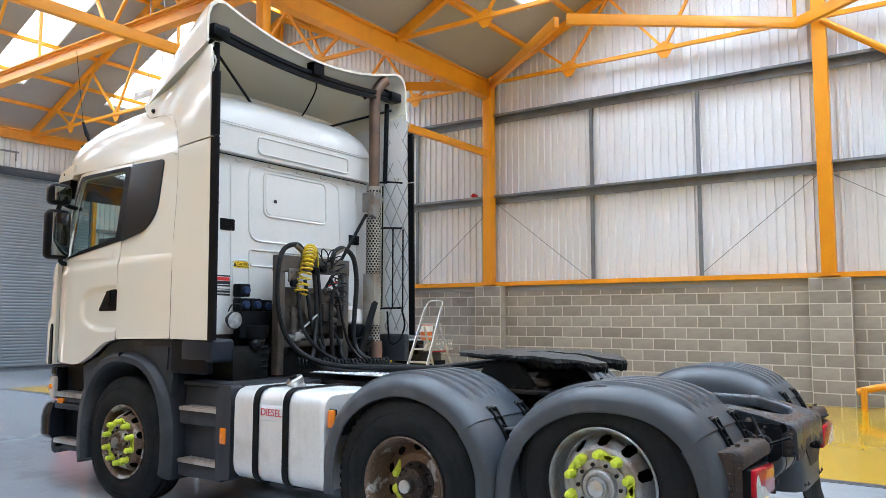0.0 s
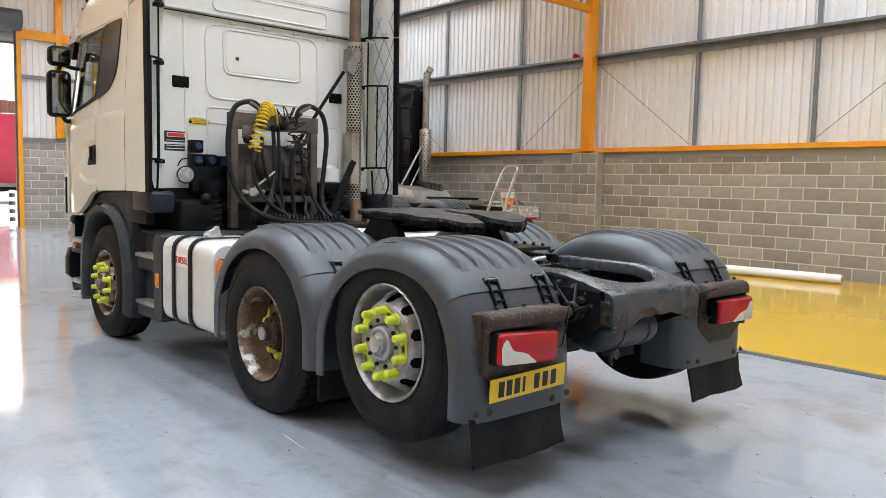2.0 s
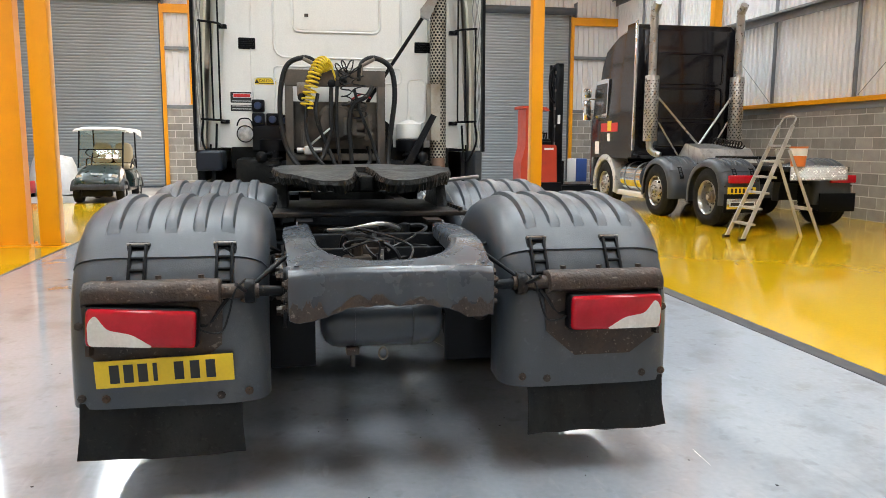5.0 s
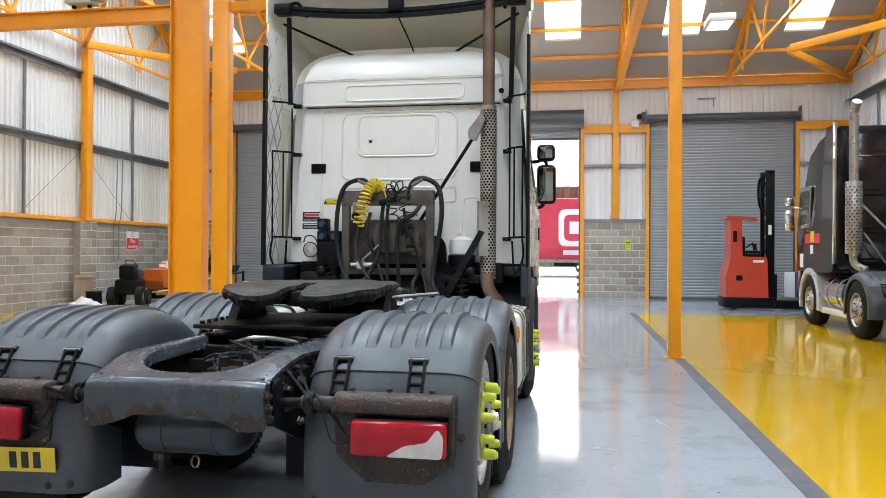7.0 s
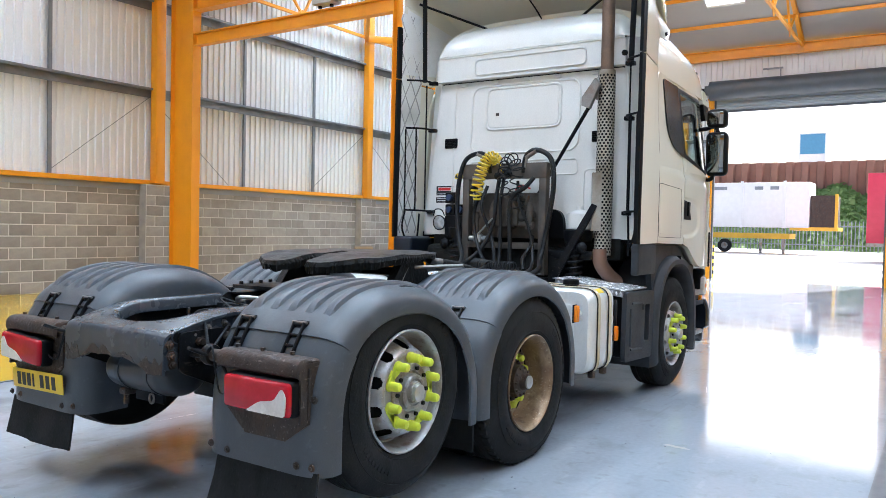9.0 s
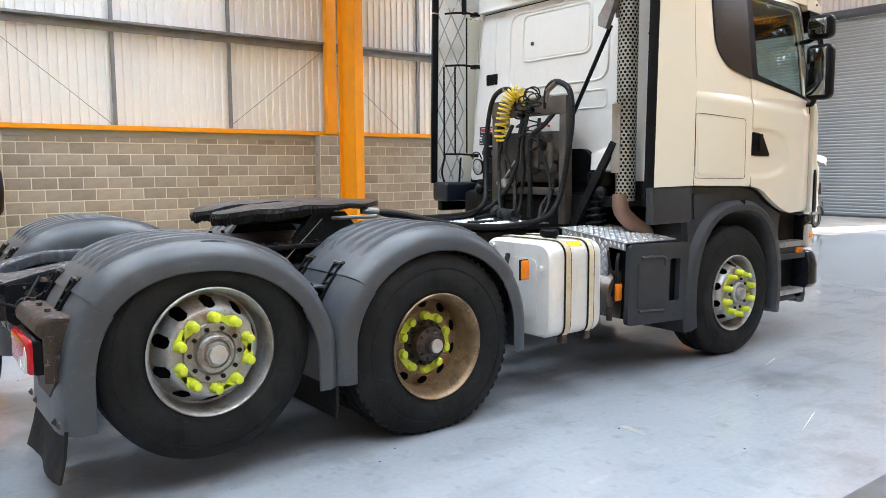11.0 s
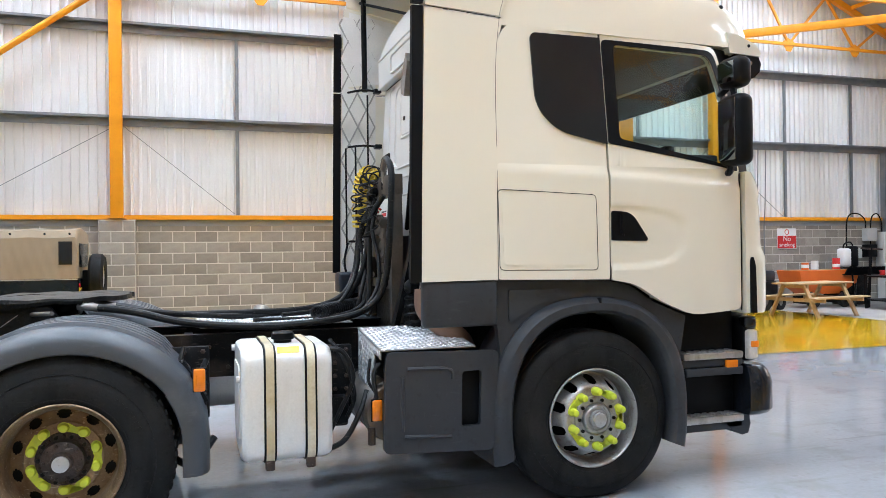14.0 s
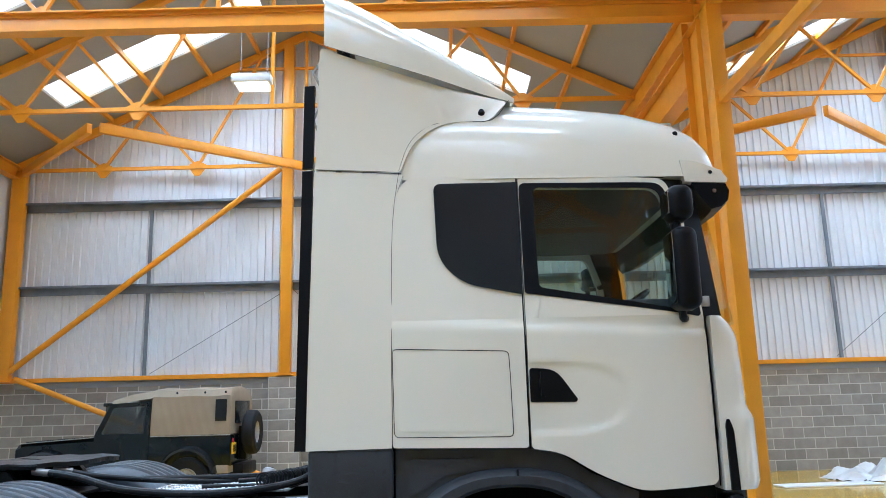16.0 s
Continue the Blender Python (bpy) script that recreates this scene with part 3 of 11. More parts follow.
def rails(wall, axis, fixed, s, a, b, levels, mullions, gap=()):
    """Galvanised sheeting rails (Z sections) and upright posts between them, fastened to a wall."""
    for z in levels:
        bm = BM()
        if axis == "x":
            box(bm, (a, fixed, z - 0.1), (b, fixed + s * 0.012, z + 0.1))
            box(bm, (a, fixed, z + 0.088), (b, fixed + s * 0.16, z + 0.1))
            box(bm, (a, fixed + s * 0.15, z + 0.05), (b, fixed + s * 0.16, z + 0.088))
        else:
            box(bm, (fixed, a, z - 0.1), (fixed + s * 0.012, b, z + 0.1))
            box(bm, (fixed, a, z + 0.088), (fixed + s * 0.16, b, z + 0.1))
        part("sheeting_rail", bm, GALV, wall, "dull galvanised steel rail")
    for c in mullions:
        for z0, z1 in zip((Z_BRICK, *levels), levels):
            bm = BM()
            if axis == "x":
                box(bm, (c - 0.035, fixed, z0 + 0.1), (c + 0.035, fixed + s * 0.05, z1 - 0.1))
            else:
                box(bm, (fixed, c - 0.035, z0 + 0.1), (fixed + s * 0.05, c + 0.035, z1 - 0.1))
            part("rail_post", bm, GALV, wall)


def column(x, y, z0, z1, w, d, label, bolts=True):
    """A painted steel stanchion (I section, d along y) with base plate and bolts."""
    t = thing("steel_column", label, "steel column", (x, y, z0), kind="structure", group="hall columns")
    bm = BM()
    f = 0.02
    box(bm, (-w / 2, -d / 2, 0.02), (w / 2, -d / 2 + f, z1 - z0))
    box(bm, (-w / 2, d / 2 - f, 0.02), (w / 2, d / 2, z1 - z0))
    box(bm, (-f / 2, -d / 2 + f, 0.02), (f / 2, d / 2 - f, z1 - z0))
    part("stanchion", bm, ORANGE, t)
    bm = BM()
    box(bm, (-w / 2 - 0.05, -d / 2 - 0.05, 0), (w / 2 + 0.05, d / 2 + 0.05, 0.02))
    part("base_plate", bm, ORANGE, t)
    for sx in (-1, 1):
        for sy in (-1, 1):
            bm = BM()
            lathe(bm, [(0, 0.05), (0.016, 0.05), (0.016, 0.02), (0, 0.02)], pose(sx * (w / 2 + 0.025), sy * (d / 2 + 0.025), 0), 6)
            part("bolt", bm, ORANGE, t)
    return t


def hollow_column(x, y, z0, z1, w, d, label):
    t = thing("steel_column", label, "steel column", (x, y, z0), kind="structure", group="hall columns")
    bm = BM()
    box(bm, (-w / 2, -d / 2, 0.016), (w / 2, d / 2, z1 - z0), 0.012)
    part("stanchion", bm, ORANGE, t)
    bm = BM()
    box(bm, (-w / 2 - 0.05, -d / 2 - 0.05, 0), (w / 2 + 0.05, d / 2 + 0.05, 0.016))
    part("base_plate", bm, ORANGE, t)
    return t


def steel(name, p, q, w, h, label, section="I", up=(0, 0, 1)):
    bm = BM()
    if section == "I":
        ibeam(bm, p, q, w, h, 0.022, up)
    elif section == "pipe":
        rod(bm, p, q, w / 2, 14)
    else:
        beam(bm, p, q, w, h, up, 0.006)
    return solid(name, bm, ORANGE, label, "steel beam", "structure", "roof steelwork")


def truss(y, x0, xr, x1, light):
    """One pitched roof truss: rafters, bottom chord, webs and hanging gusset plates."""
    t = thing("roof_truss", "orange painted steel roof truss with triangular gusset plates", "roof truss", (0, y, 0), kind="structure", group="roof trusses")
    zc = Z_CHORD
    for a in (x0, x1):
        bm = BM()
        beam(bm, (a, 0, Z_EAVE - 0.13), (xr, 0, Z_RIDGE - 0.13), 0.11, 0.17)
        part("rafter", bm, ORANGE, t)
    bm = BM()
    beam(bm, (x0, 0, zc), (x1, 0, zc), 0.075, 0.075)
    part("bottom_chord", bm, ORANGE, t)
    half = (x1 - x0) / 2
    top = lambda x: roof_z(x) - 0.22
    for sgn in (-1, 1):
        nodes = [xr + sgn * half * 0.69, xr + sgn * half * 0.37]
        tops = [xr + sgn * half * 0.80, xr + sgn * half * 0.55, xr + sgn * half * 0.16]
        for g, (u, v) in zip(nodes, zip(tops, tops[1:])):
            for e in (u, v):
                bm = BM()
                beam(bm, (g, 0, zc), (e, 0, top(e)), 0.055, 0.055)
                part("web_member", bm, ORANGE, t)
            bm = BM()
            prism(bm, [(g - 0.19, -0.006, zc + 0.07), (g - 0.19, -0.006, zc - 0.02), (g - 0.06, -0.006, zc - 0.2), (g + 0.06, -0.006, zc - 0.2), (g + 0.19, -0.006, zc - 0.02), (g + 0.19, -0.006, zc + 0.07), (g, -0.006, zc + 0.16)], (0, 0.012, 0))
            part("gusset_plate", bm, ORANGE, t)
    bm = BM()
    beam(bm, (xr, 0, zc), (xr, 0, Z_RIDGE - 0.25), 0.06, 0.06)
    part("king_post", bm, ORANGE, t)
    bm = BM()
    beam(bm, (xr - half * 0.28, 0, Z_RIDGE - 0.98), (xr + half * 0.28, 0, Z_RIDGE - 0.98), 0.06, 0.06)
    part("collar_tie", bm, ORANGE, t)
    return t


SKY_Y = (8.3, 4.83, 1.35, -2.2, -5.95, -9.45)


def roof_slope(name, xa, xb):
    """A lined roof slope from the eave xa to the ridge xb, with open skylight strips and purlins."""
    bm = BM()
    place = lambda u, y, d: Vector((xa + (xb - xa) * u, y, Z_EAVE + (Z_RIDGE - Z_EAVE) * u + d))
    edges = [Y_S - 0.3]
    for y in sorted(SKY_Y):
        edges += [y - 0.53, y + 0.53]
    edges.append(Y_N + 0.3)
    for k, (a, b) in enumerate(zip(edges, edges[1:])):
        spans = ((0, 1),) if k % 2 == 0 else ((0, 0.26), (0.9, 1))
        for u0, u1 in spans:
            pts = [place(u0, a, 0), place(u1, a, 0), place(u1, b, 0), place(u0, b, 0)]
            prism(bm, pts, (0, 0, 0.1))
    roof = solid(name, bm, ROOFING, "pale grey lined pitched roof with translucent skylight strips", "roof", "structure")
    for i in range(1, 6):
        u = i / 6
        p = BM()
        beam(p, place(u, Y_S, -0.06), place(u, Y_N, -0.06), 0.07, 0.1)
        part("purlin", p, ORANGE, roof, "thin orange roof purlin")
    long_side = math.hypot(xb - xa, Z_RIDGE - Z_EAVE)
    for y in SKY_Y:
        p = BM()
        prism(p, [place(0.26, y - 0.53, 0.06), place(0.9, y - 0.53, 0.06), place(0.9, y + 0.53, 0.06), place(0.26, y + 0.53, 0.06)], (0, 0, 0.02))
        pane = part("skylight_pane", p, SKY_PANE, roof, "translucent skylight sheet")
        lamp = bpy.data.lights.get("skylight") or bpy.data.lights.new("skylight", "AREA")
        lamp.shape, lamp.size, lamp.size_y, lamp.energy, lamp.color = "RECTANGLE", long_side * 0.63, 1.0, SKYLIGHT_POWER, (0.74, 0.87, 1.0)
        lamp.spread = radians(130)
        ob = new("skylight_daylight", lamp)
        n = Vector((-(Z_RIDGE - Z_EAVE), 0, xb - xa)).normalized() * (1 if xb > xa else -1)
        c = place(0.58, y, 0.03)
        x = (place(1, y, 0) - place(0, y, 0)).normalized()
        z = n if n.z > 0 else -n
        m = Matrix((x, z.cross(x), z)).transposed().to_4x4()
        m.translation = c
        ob.matrix_world = m
    return roof


SKY_PANE = glow("skylight_sheet", (0.95, 0.98, 1.0), 1.0)
floor_object()
floor_marks()
wall_n = gable_wall("wall_north", Y_N, -1, "white ribbed steel cladding above a blockwork wall")
wall_s = gable_wall("wall_south", Y_S, 1, "white ribbed steel cladding above a blockwork wall")
rails(wall_n, "x", Y_N - 0.03, -1, X_W, X_E, (4.28, 6.2), (-18.3, -15.9, -11.2, -8.5, -3.78, -1.49, 3.9))
rails(wall_s, "x", Y_S + 0.03, 1, X_W, X_E, (4.28, 6.2), (-18.3, -16.0, -11.4, -8.9, -3.94, -1.57, 3.92))
for wall, y, s in ((wall_n, Y_N, -1), (wall_s, Y_S, 1)):
    bm = BM()
    box(bm, (X_W, y - s * 0.05, Z_BRICK), (X_E, y + s * 0.16, Z_BRICK + 0.09))
    part("sill_angle", bm, ORANGE, wall, "orange painted steel sill angle")
    posts = [X_W + 0.1, RIDGE_W - 0.2, VALLEY, RIDGE_E + 0.4, X_E]
    for a, b in zip(posts, posts[1:]):
        bm = BM()
        box(bm, (a + 0.36, y + s * 0.04, Z_BRICK - 0.135), (b - 0.36, y + s * 0.068, Z_BRICK - 0.002), 0.003)
        part("flashing", bm, FLASHING, wall, "grey steel flashing under the sill")
    for x0, z0, x1, z1 in ((-6.2, 4.2, -3.9, 2.4), (-6.2, 4.2, -8.4, 2.4), (0.7, 4.2, -1.5, 2.4), (0.8, 4.2, 3.8, 2.4), (-13.6, 4.2, -15.9, 2.4), (-13.6, 4.2, -11.3, 2.4)):
        bm = BM()
        rod(bm, (x0, y + s * 0.05, z0), (x1, y + s * 0.05, z1), 0.007, 6)
        part("bracing_wire", bm, GALV, wall)

# west wall with its three shutter doors
DOORS = ((-10.2, -4.75), (-2.9, 1.92), (4.12, 8.6))
Z_DOOR = 5.75
bm = BM()
ys = [Y_S - 0.3]
for a, b in DOORS:
    ys += [a, b]
ys.append(Y_N + 0.3)
for a, b in zip(ys[::2], ys[1::2]):
    box(bm, (X_W - 0.2, a, 0), (X_W - 0.06, b, Z_DOOR))
box(bm, (X_W - 0.2, Y_S - 0.3, Z_DOOR), (X_W - 0.06, Y_N + 0.3, Z_EAVE))
wall_w = solid("wall_west", bm, CLAD, "white ribbed steel cladding wall with three tall shutter doors", "wall", "structure")
for a, b in zip(ys[::2], ys[1::2]):
    bm = BM()
    ribbed(bm, (X_W - 0.055, max(a, Y_S)), (X_W - 0.055, min(b, Y_N)), 2.6, lambda c: Z_DOOR, (1, 0))
    part("cladding_sheet", bm, CLAD, wall_w, smooth=0)
bm = BM()
ribbed(bm, (X_W - 0.055, Y_S), (X_W - 0.055, Y_N), Z_DOOR, lambda c: Z_EAVE - 0.1, (1, 0))
part("cladding_sheet", bm, CLAD, wall_w, smooth=0)
for a, b in zip(ys[::2], ys[1::2]):
    a, b = max(a, Y_S), min(b, Y_N)
    bm = BM()
    box(bm, (X_W, a, 5.42), (X_W + 0.14, b, 5.68))
    part("door_head_rail", bm, ORANGE, wall_w, "orange painted steel rail")
    bm = BM()
    box(bm, (X_W - 0.02, a, 4.3), (X_W + 0.1, b, 4.4))
    part("sheeting_rail", bm, GALV, wall_w, "dull galvanised steel rail")
for a, b in DOORS:
    for y, s in ((a, -1), (b, 1)):
        bm = BM()
        box(bm, (X_W - 0.04, y, 0), (X_W + 0.12, y + s * 0.11, 5.42))
        part("door_post", bm, ORANGE, wall_w, "orange painted steel door post")
# east wall closes the hall behind the camera
bm = BM()
box(bm, (X_E + 0.06, Y_S - 0.3, 0), (X_E + 0.2, Y_N + 0.3, Z_EAVE))
wall_e = solid("wall_east", bm, CLAD, "plain white clad wall", "wall", "structure")

for nm, xa, xb in (("roof_west_outer", X_W, RIDGE_W), ("roof_west_inner", VALLEY, RIDGE_W), ("roof_east_inner", VALLEY, RIDGE_E), ("roof_east_outer", X_E, RIDGE_E)):
    roof_slope(nm, xa, xb)
for y in TRUSS_Y:
    truss(y, X_W, RIDGE_W, VALLEY, y in (10.05, -11.25))
    truss(y, VALLEY, RIDGE_E, X_E, y in (10.05, -11.25))
# valley and eaves beams, girders and struts
steel("valley_beam", (VALLEY, Y_S + 0.1, 6.88), (VALLEY, Y_N - 0.1, 6.88), 0.2, 0.42, "deep orange steel valley beam")
for x in (X_W + 0.12, X_E - 0.12):
    steel("eaves_beam", (x, Y_S, 7.0), (x, Y_N, 7.0), 0.2, 0.3, "orange steel eaves beam")
steel("gutter_strut", (VALLEY, -3.95, 5.36), (VALLEY, Y_N - 0.2, 5.36), 0.1, 0.15, "orange steel strut between columns", "box")
for y in (3.1, -4.3):
    steel("cross_girder", (X_W + 0.1, y, 6.93), (X_E - 0.1, y, 6.93), 0.2, 0.3, "orange steel cross girder")
# portal frame beside the truck
column(VALLEY, -4.4, 0, 6.9, 0.21, 0.58, "broad orange painted steel portal column")
column(VALLEY, -10.32, 0, 6.7, 0.21, 0.72, "broad orange painted steel portal column near the wall")
steel("portal_beam", (VALLEY, -10.0, 6.19), (VALLEY, -4.69, 6.19), 0.24, 0.58, "deep orange steel portal beam")
steel("portal_tie", (VALLEY, -10.0, 5.3), (VALLEY, -4.69, 5.3), 0.16, 0.26, "orange steel tie beam under the portal beam")
hollow_column(VALLEY, -3.83, 0, 6.7, 0.2, 0.27, "slim orange painted steel column")
hollow_column(VALLEY, 3.1, 0, 6.7, 0.16, 0.18, "slim orange painted steel post at the yellow floor edge")
for x in (VALLEY, RIDGE_E + 0.4, RIDGE_W - 0.2):
    for y, s in ((Y_N, -1), (Y_S, 1)):
        hollow_column(x, y + s * 0.2, Z_BRICK + 0.02, roof_z(x) - 0.2, 0.24, 0.2, "orange painted steel wall column on a block pier")
hollow_column(X_E - 0.2, Y_S + 0.2, Z_BRICK + 0.02, 7.0, 0.3, 0.2, "orange painted steel corner column on a block pier")
hollow_column(X_W + 0.12, Y_S + 0.12, Z_BRICK + 0.02, 7.0, 0.2, 0.2, "orange painted steel corner post on the block wall")
hollow_column(X_W + 0.06, 3.05, 2.62, 7.0, 0.2, 0.2, "orange painted steel wall column between two doors")
hollow_column(X_W + 0.06, -3.8, 2.62, 7.0, 0.2, 0.2, "orange painted steel wall column between two doors")
# plan bracing in the end bays, and raking braces on the south wall
for y, yi in ((Y_N - 0.25, 7.4), (Y_S + 0.25, -8.5)):
    for a, b in ((0.45, 3.9), (0.45, -3.0), (6.8, 4.1), (-6.2, -3.2), (-13.4, -10.2), (-13.4, -16.6), (-6.5, -10.0), (-20.3, -16.8)):
        steel("wind_brace", (a, y, 7.0), (b, yi, 7.0), 0.1, 0.2, "orange steel wind brace under the roof", "box")
steel("raking_brace", (6.75, Y_S + 0.28, 2.5), (0.95, Y_S + 0.28, 6.95), 0.13, 0.13, "round orange steel raking brace on the wall", "pipe")
steel("raking_brace", (0.85, Y_N - 0.28, 6.95), (6.75, Y_N - 0.28, 2.5), 0.13, 0.13, "round orange steel raking brace on the wall", "pipe")
steel("raking_brace", (6.6, Y_S + 0.3, 2.35), (1.15, Y_S + 0.3, 0.18), 0.12, 0.12, "round orange steel lower brace on the wall", "pipe")


def shutter(name, y0, y1, z0, label):
    """A roller shutter: curved slats, side guides, barrel housing and motor."""
    t = thing(name, label, "roller shutter", (X_W, 0, 0), kind="structure", group="shutter doors")
    n = int((Z_DOOR - z0) / 0.095)
    pts = []
    for i in range(n):
        z = z0 + i * 0.095
        for k, dx in ((0.0, 0.0), (0.02, 0.012), (0.047, 0.017), (0.075, 0.012), (0.09, 0.0)):
            pts.append((dx, z + k))
    pts.append((0.0, Z_DOOR))
    bm = BM()
    lo = [bm.verts.new((x - 0.03, y0, z)) for x, z in pts]
    hi = [bm.verts.new((x - 0.03, y1, z)) for x, z in pts]
    for i in range(len(pts) - 1):
        bm.faces.new((lo[i], lo[i + 1], hi[i + 1], hi[i]))
    part("slat_curtain", bm, SHUTTER, t, smooth=25)
    bm = BM()
    box(bm, (-0.045, y0, z0 - 0.06), (0.0, y1, z0))
    part("bottom_rail", bm, SHUTTER_DARK, t)
    for y, s in ((y0, 1), (y1, -1)):
        bm = BM()
        box(bm, (-0.06, y, 0), (0.03, y + s * 0.05, Z_DOOR))
        part("guide", bm, SHUTTER_DARK, t)
    return t


shutter("door_1", *DOORS[0], 0.06, "closed grey steel roller shutter door")
t = shutter("door_2", *DOORS[1], 5.3, "raised grey steel roller shutter over the open doorway")
bm = BM()
rod(bm, (0.2, DOORS[1][0] - 0.1, 5.9), (0.2, DOORS[1][1] + 0.1, 5.9), 0.3, 28)
part("curtain_roll", bm, SHUTTER_DARK, t, "rolled-up dark shutter curtain")
shutter("door_3", *DOORS[2], 0.06, "closed grey steel roller shutter door")
for k, d in ((0, DOORS[0]), (2, DOORS[2])):
    t = thing("shutter_barrel", "dark steel shutter barrel above the closed door", "shutter barrel", (X_W, 0, 5.86), kind="structure", group="shutter barrels")
    bm = BM()
    rod(bm, (0.14, d[0] - 0.1, 0), (0.14, d[1] + 0.1, 0), 0.13, 24)
    part("barrel", bm, SHUTTER_DARK, t)
    for y in (d[0] - 0.12, d[1] + 0.1):
        bm = BM()
        box(bm, (-0.05, y, -0.2), (0.32, y + 0.02, 0.28))
        part("end_plate", bm, GALV, t)

# ---- the white tractor unit (front towards -x, axles at x = -2.97, 0 and 1.29) ----
truck = thing("tractor_unit", "cream three-axle tractor unit with lifted rear axle on grey floor", "truck")


def ease(a, b, v):
    k = max(0.0, min(1.0, (v - a) / (b - a)))
    return k * k * (3 - 2 * k)


def pressed(x, z):
    """Pressings in the cab side: a soft waist line with a hollow above it, and the hollow round the door handle."""
    waist = 2.035 - 0.05 * max(0.0, -x - 2.4) - 0.008 * max(0.0, -x - 3.3) ** 2
    on = ease(2.36, 2.44, -x)
    h = on * (0.009 * ease(0.022, -0.022, z - waist) - 0.009 * math.exp(-((z - waist - 0.045) / 0.03) ** 2))
    if x < -3.08:
        q = (abs(x + 3.08) / 0.53) ** 3 + (abs(z - 1.61) / 0.185) ** 3
        h -= 0.012 * ease(1.22, 0.80, q)
    return h


def side(s, out=0.0):
    """Places (x, z) of a cab side on its slightly inward leaning skin; depth goes inwards."""
    def place(x, z, d):
        lean = max(0.0, z - 2.05) * 0.125 * min(1.0, max(0.0, (-x - 1.95) / 0.8))
        front = max(0.0, -x - 3.75)
        return Vector((x, s * (1.27 + out - lean - 0.55 * front * front - d + pressed(x, z)), z))
    return place


CUTS = [("v", z) for z in (1.4, 1.8, 2.05, 2.3, 2.6, 2.9, 3.2, 3.5)] + [("u", x) for x in (-2.2, -2.6, -3.0, -3.4, -3.75, -3.9, -4.05, -4.15)]


DOOR_CUTS = CUTS + [("v", 1.39 + 0.022 * k) for k in range(31)] + [("u", -3.10 - 0.03 * k) for k in range(20)]


def locker(sd, s, p):
    """The locker flap, which only the right side has."""
    flap = rounded([(-2.345, 1.42), (-2.343, 1.58), (-2.34, 1.74), (-2.337, 1.895), (-2.45, 1.891), (-2.6, 1.885), (-2.8, 1.877), (-2.98, 1.87), (-2.985, 1.72), (-2.987, 1.56), (-2.99, 1.41), (-2.8, 1.413), (-2.6, 1.416)], 0.03)
    bm = BM()
    tube(bm, [sd(x, z, 0.0005) for x, z in flap + flap[:1]], 0.0026, 5, 0)
    part("locker_gap", bm, BLACK, p, "dark gap round the locker flap")
    inner = rounded([(-2.37, 1.45), (-2.36, 1.86), (-2.95, 1.84), (-2.96, 1.44)], 0.03)
    part("locker_flap", sheet(BM(), inner, [], side(s, 0.004), 0.012, CUTS), CREAM, p)


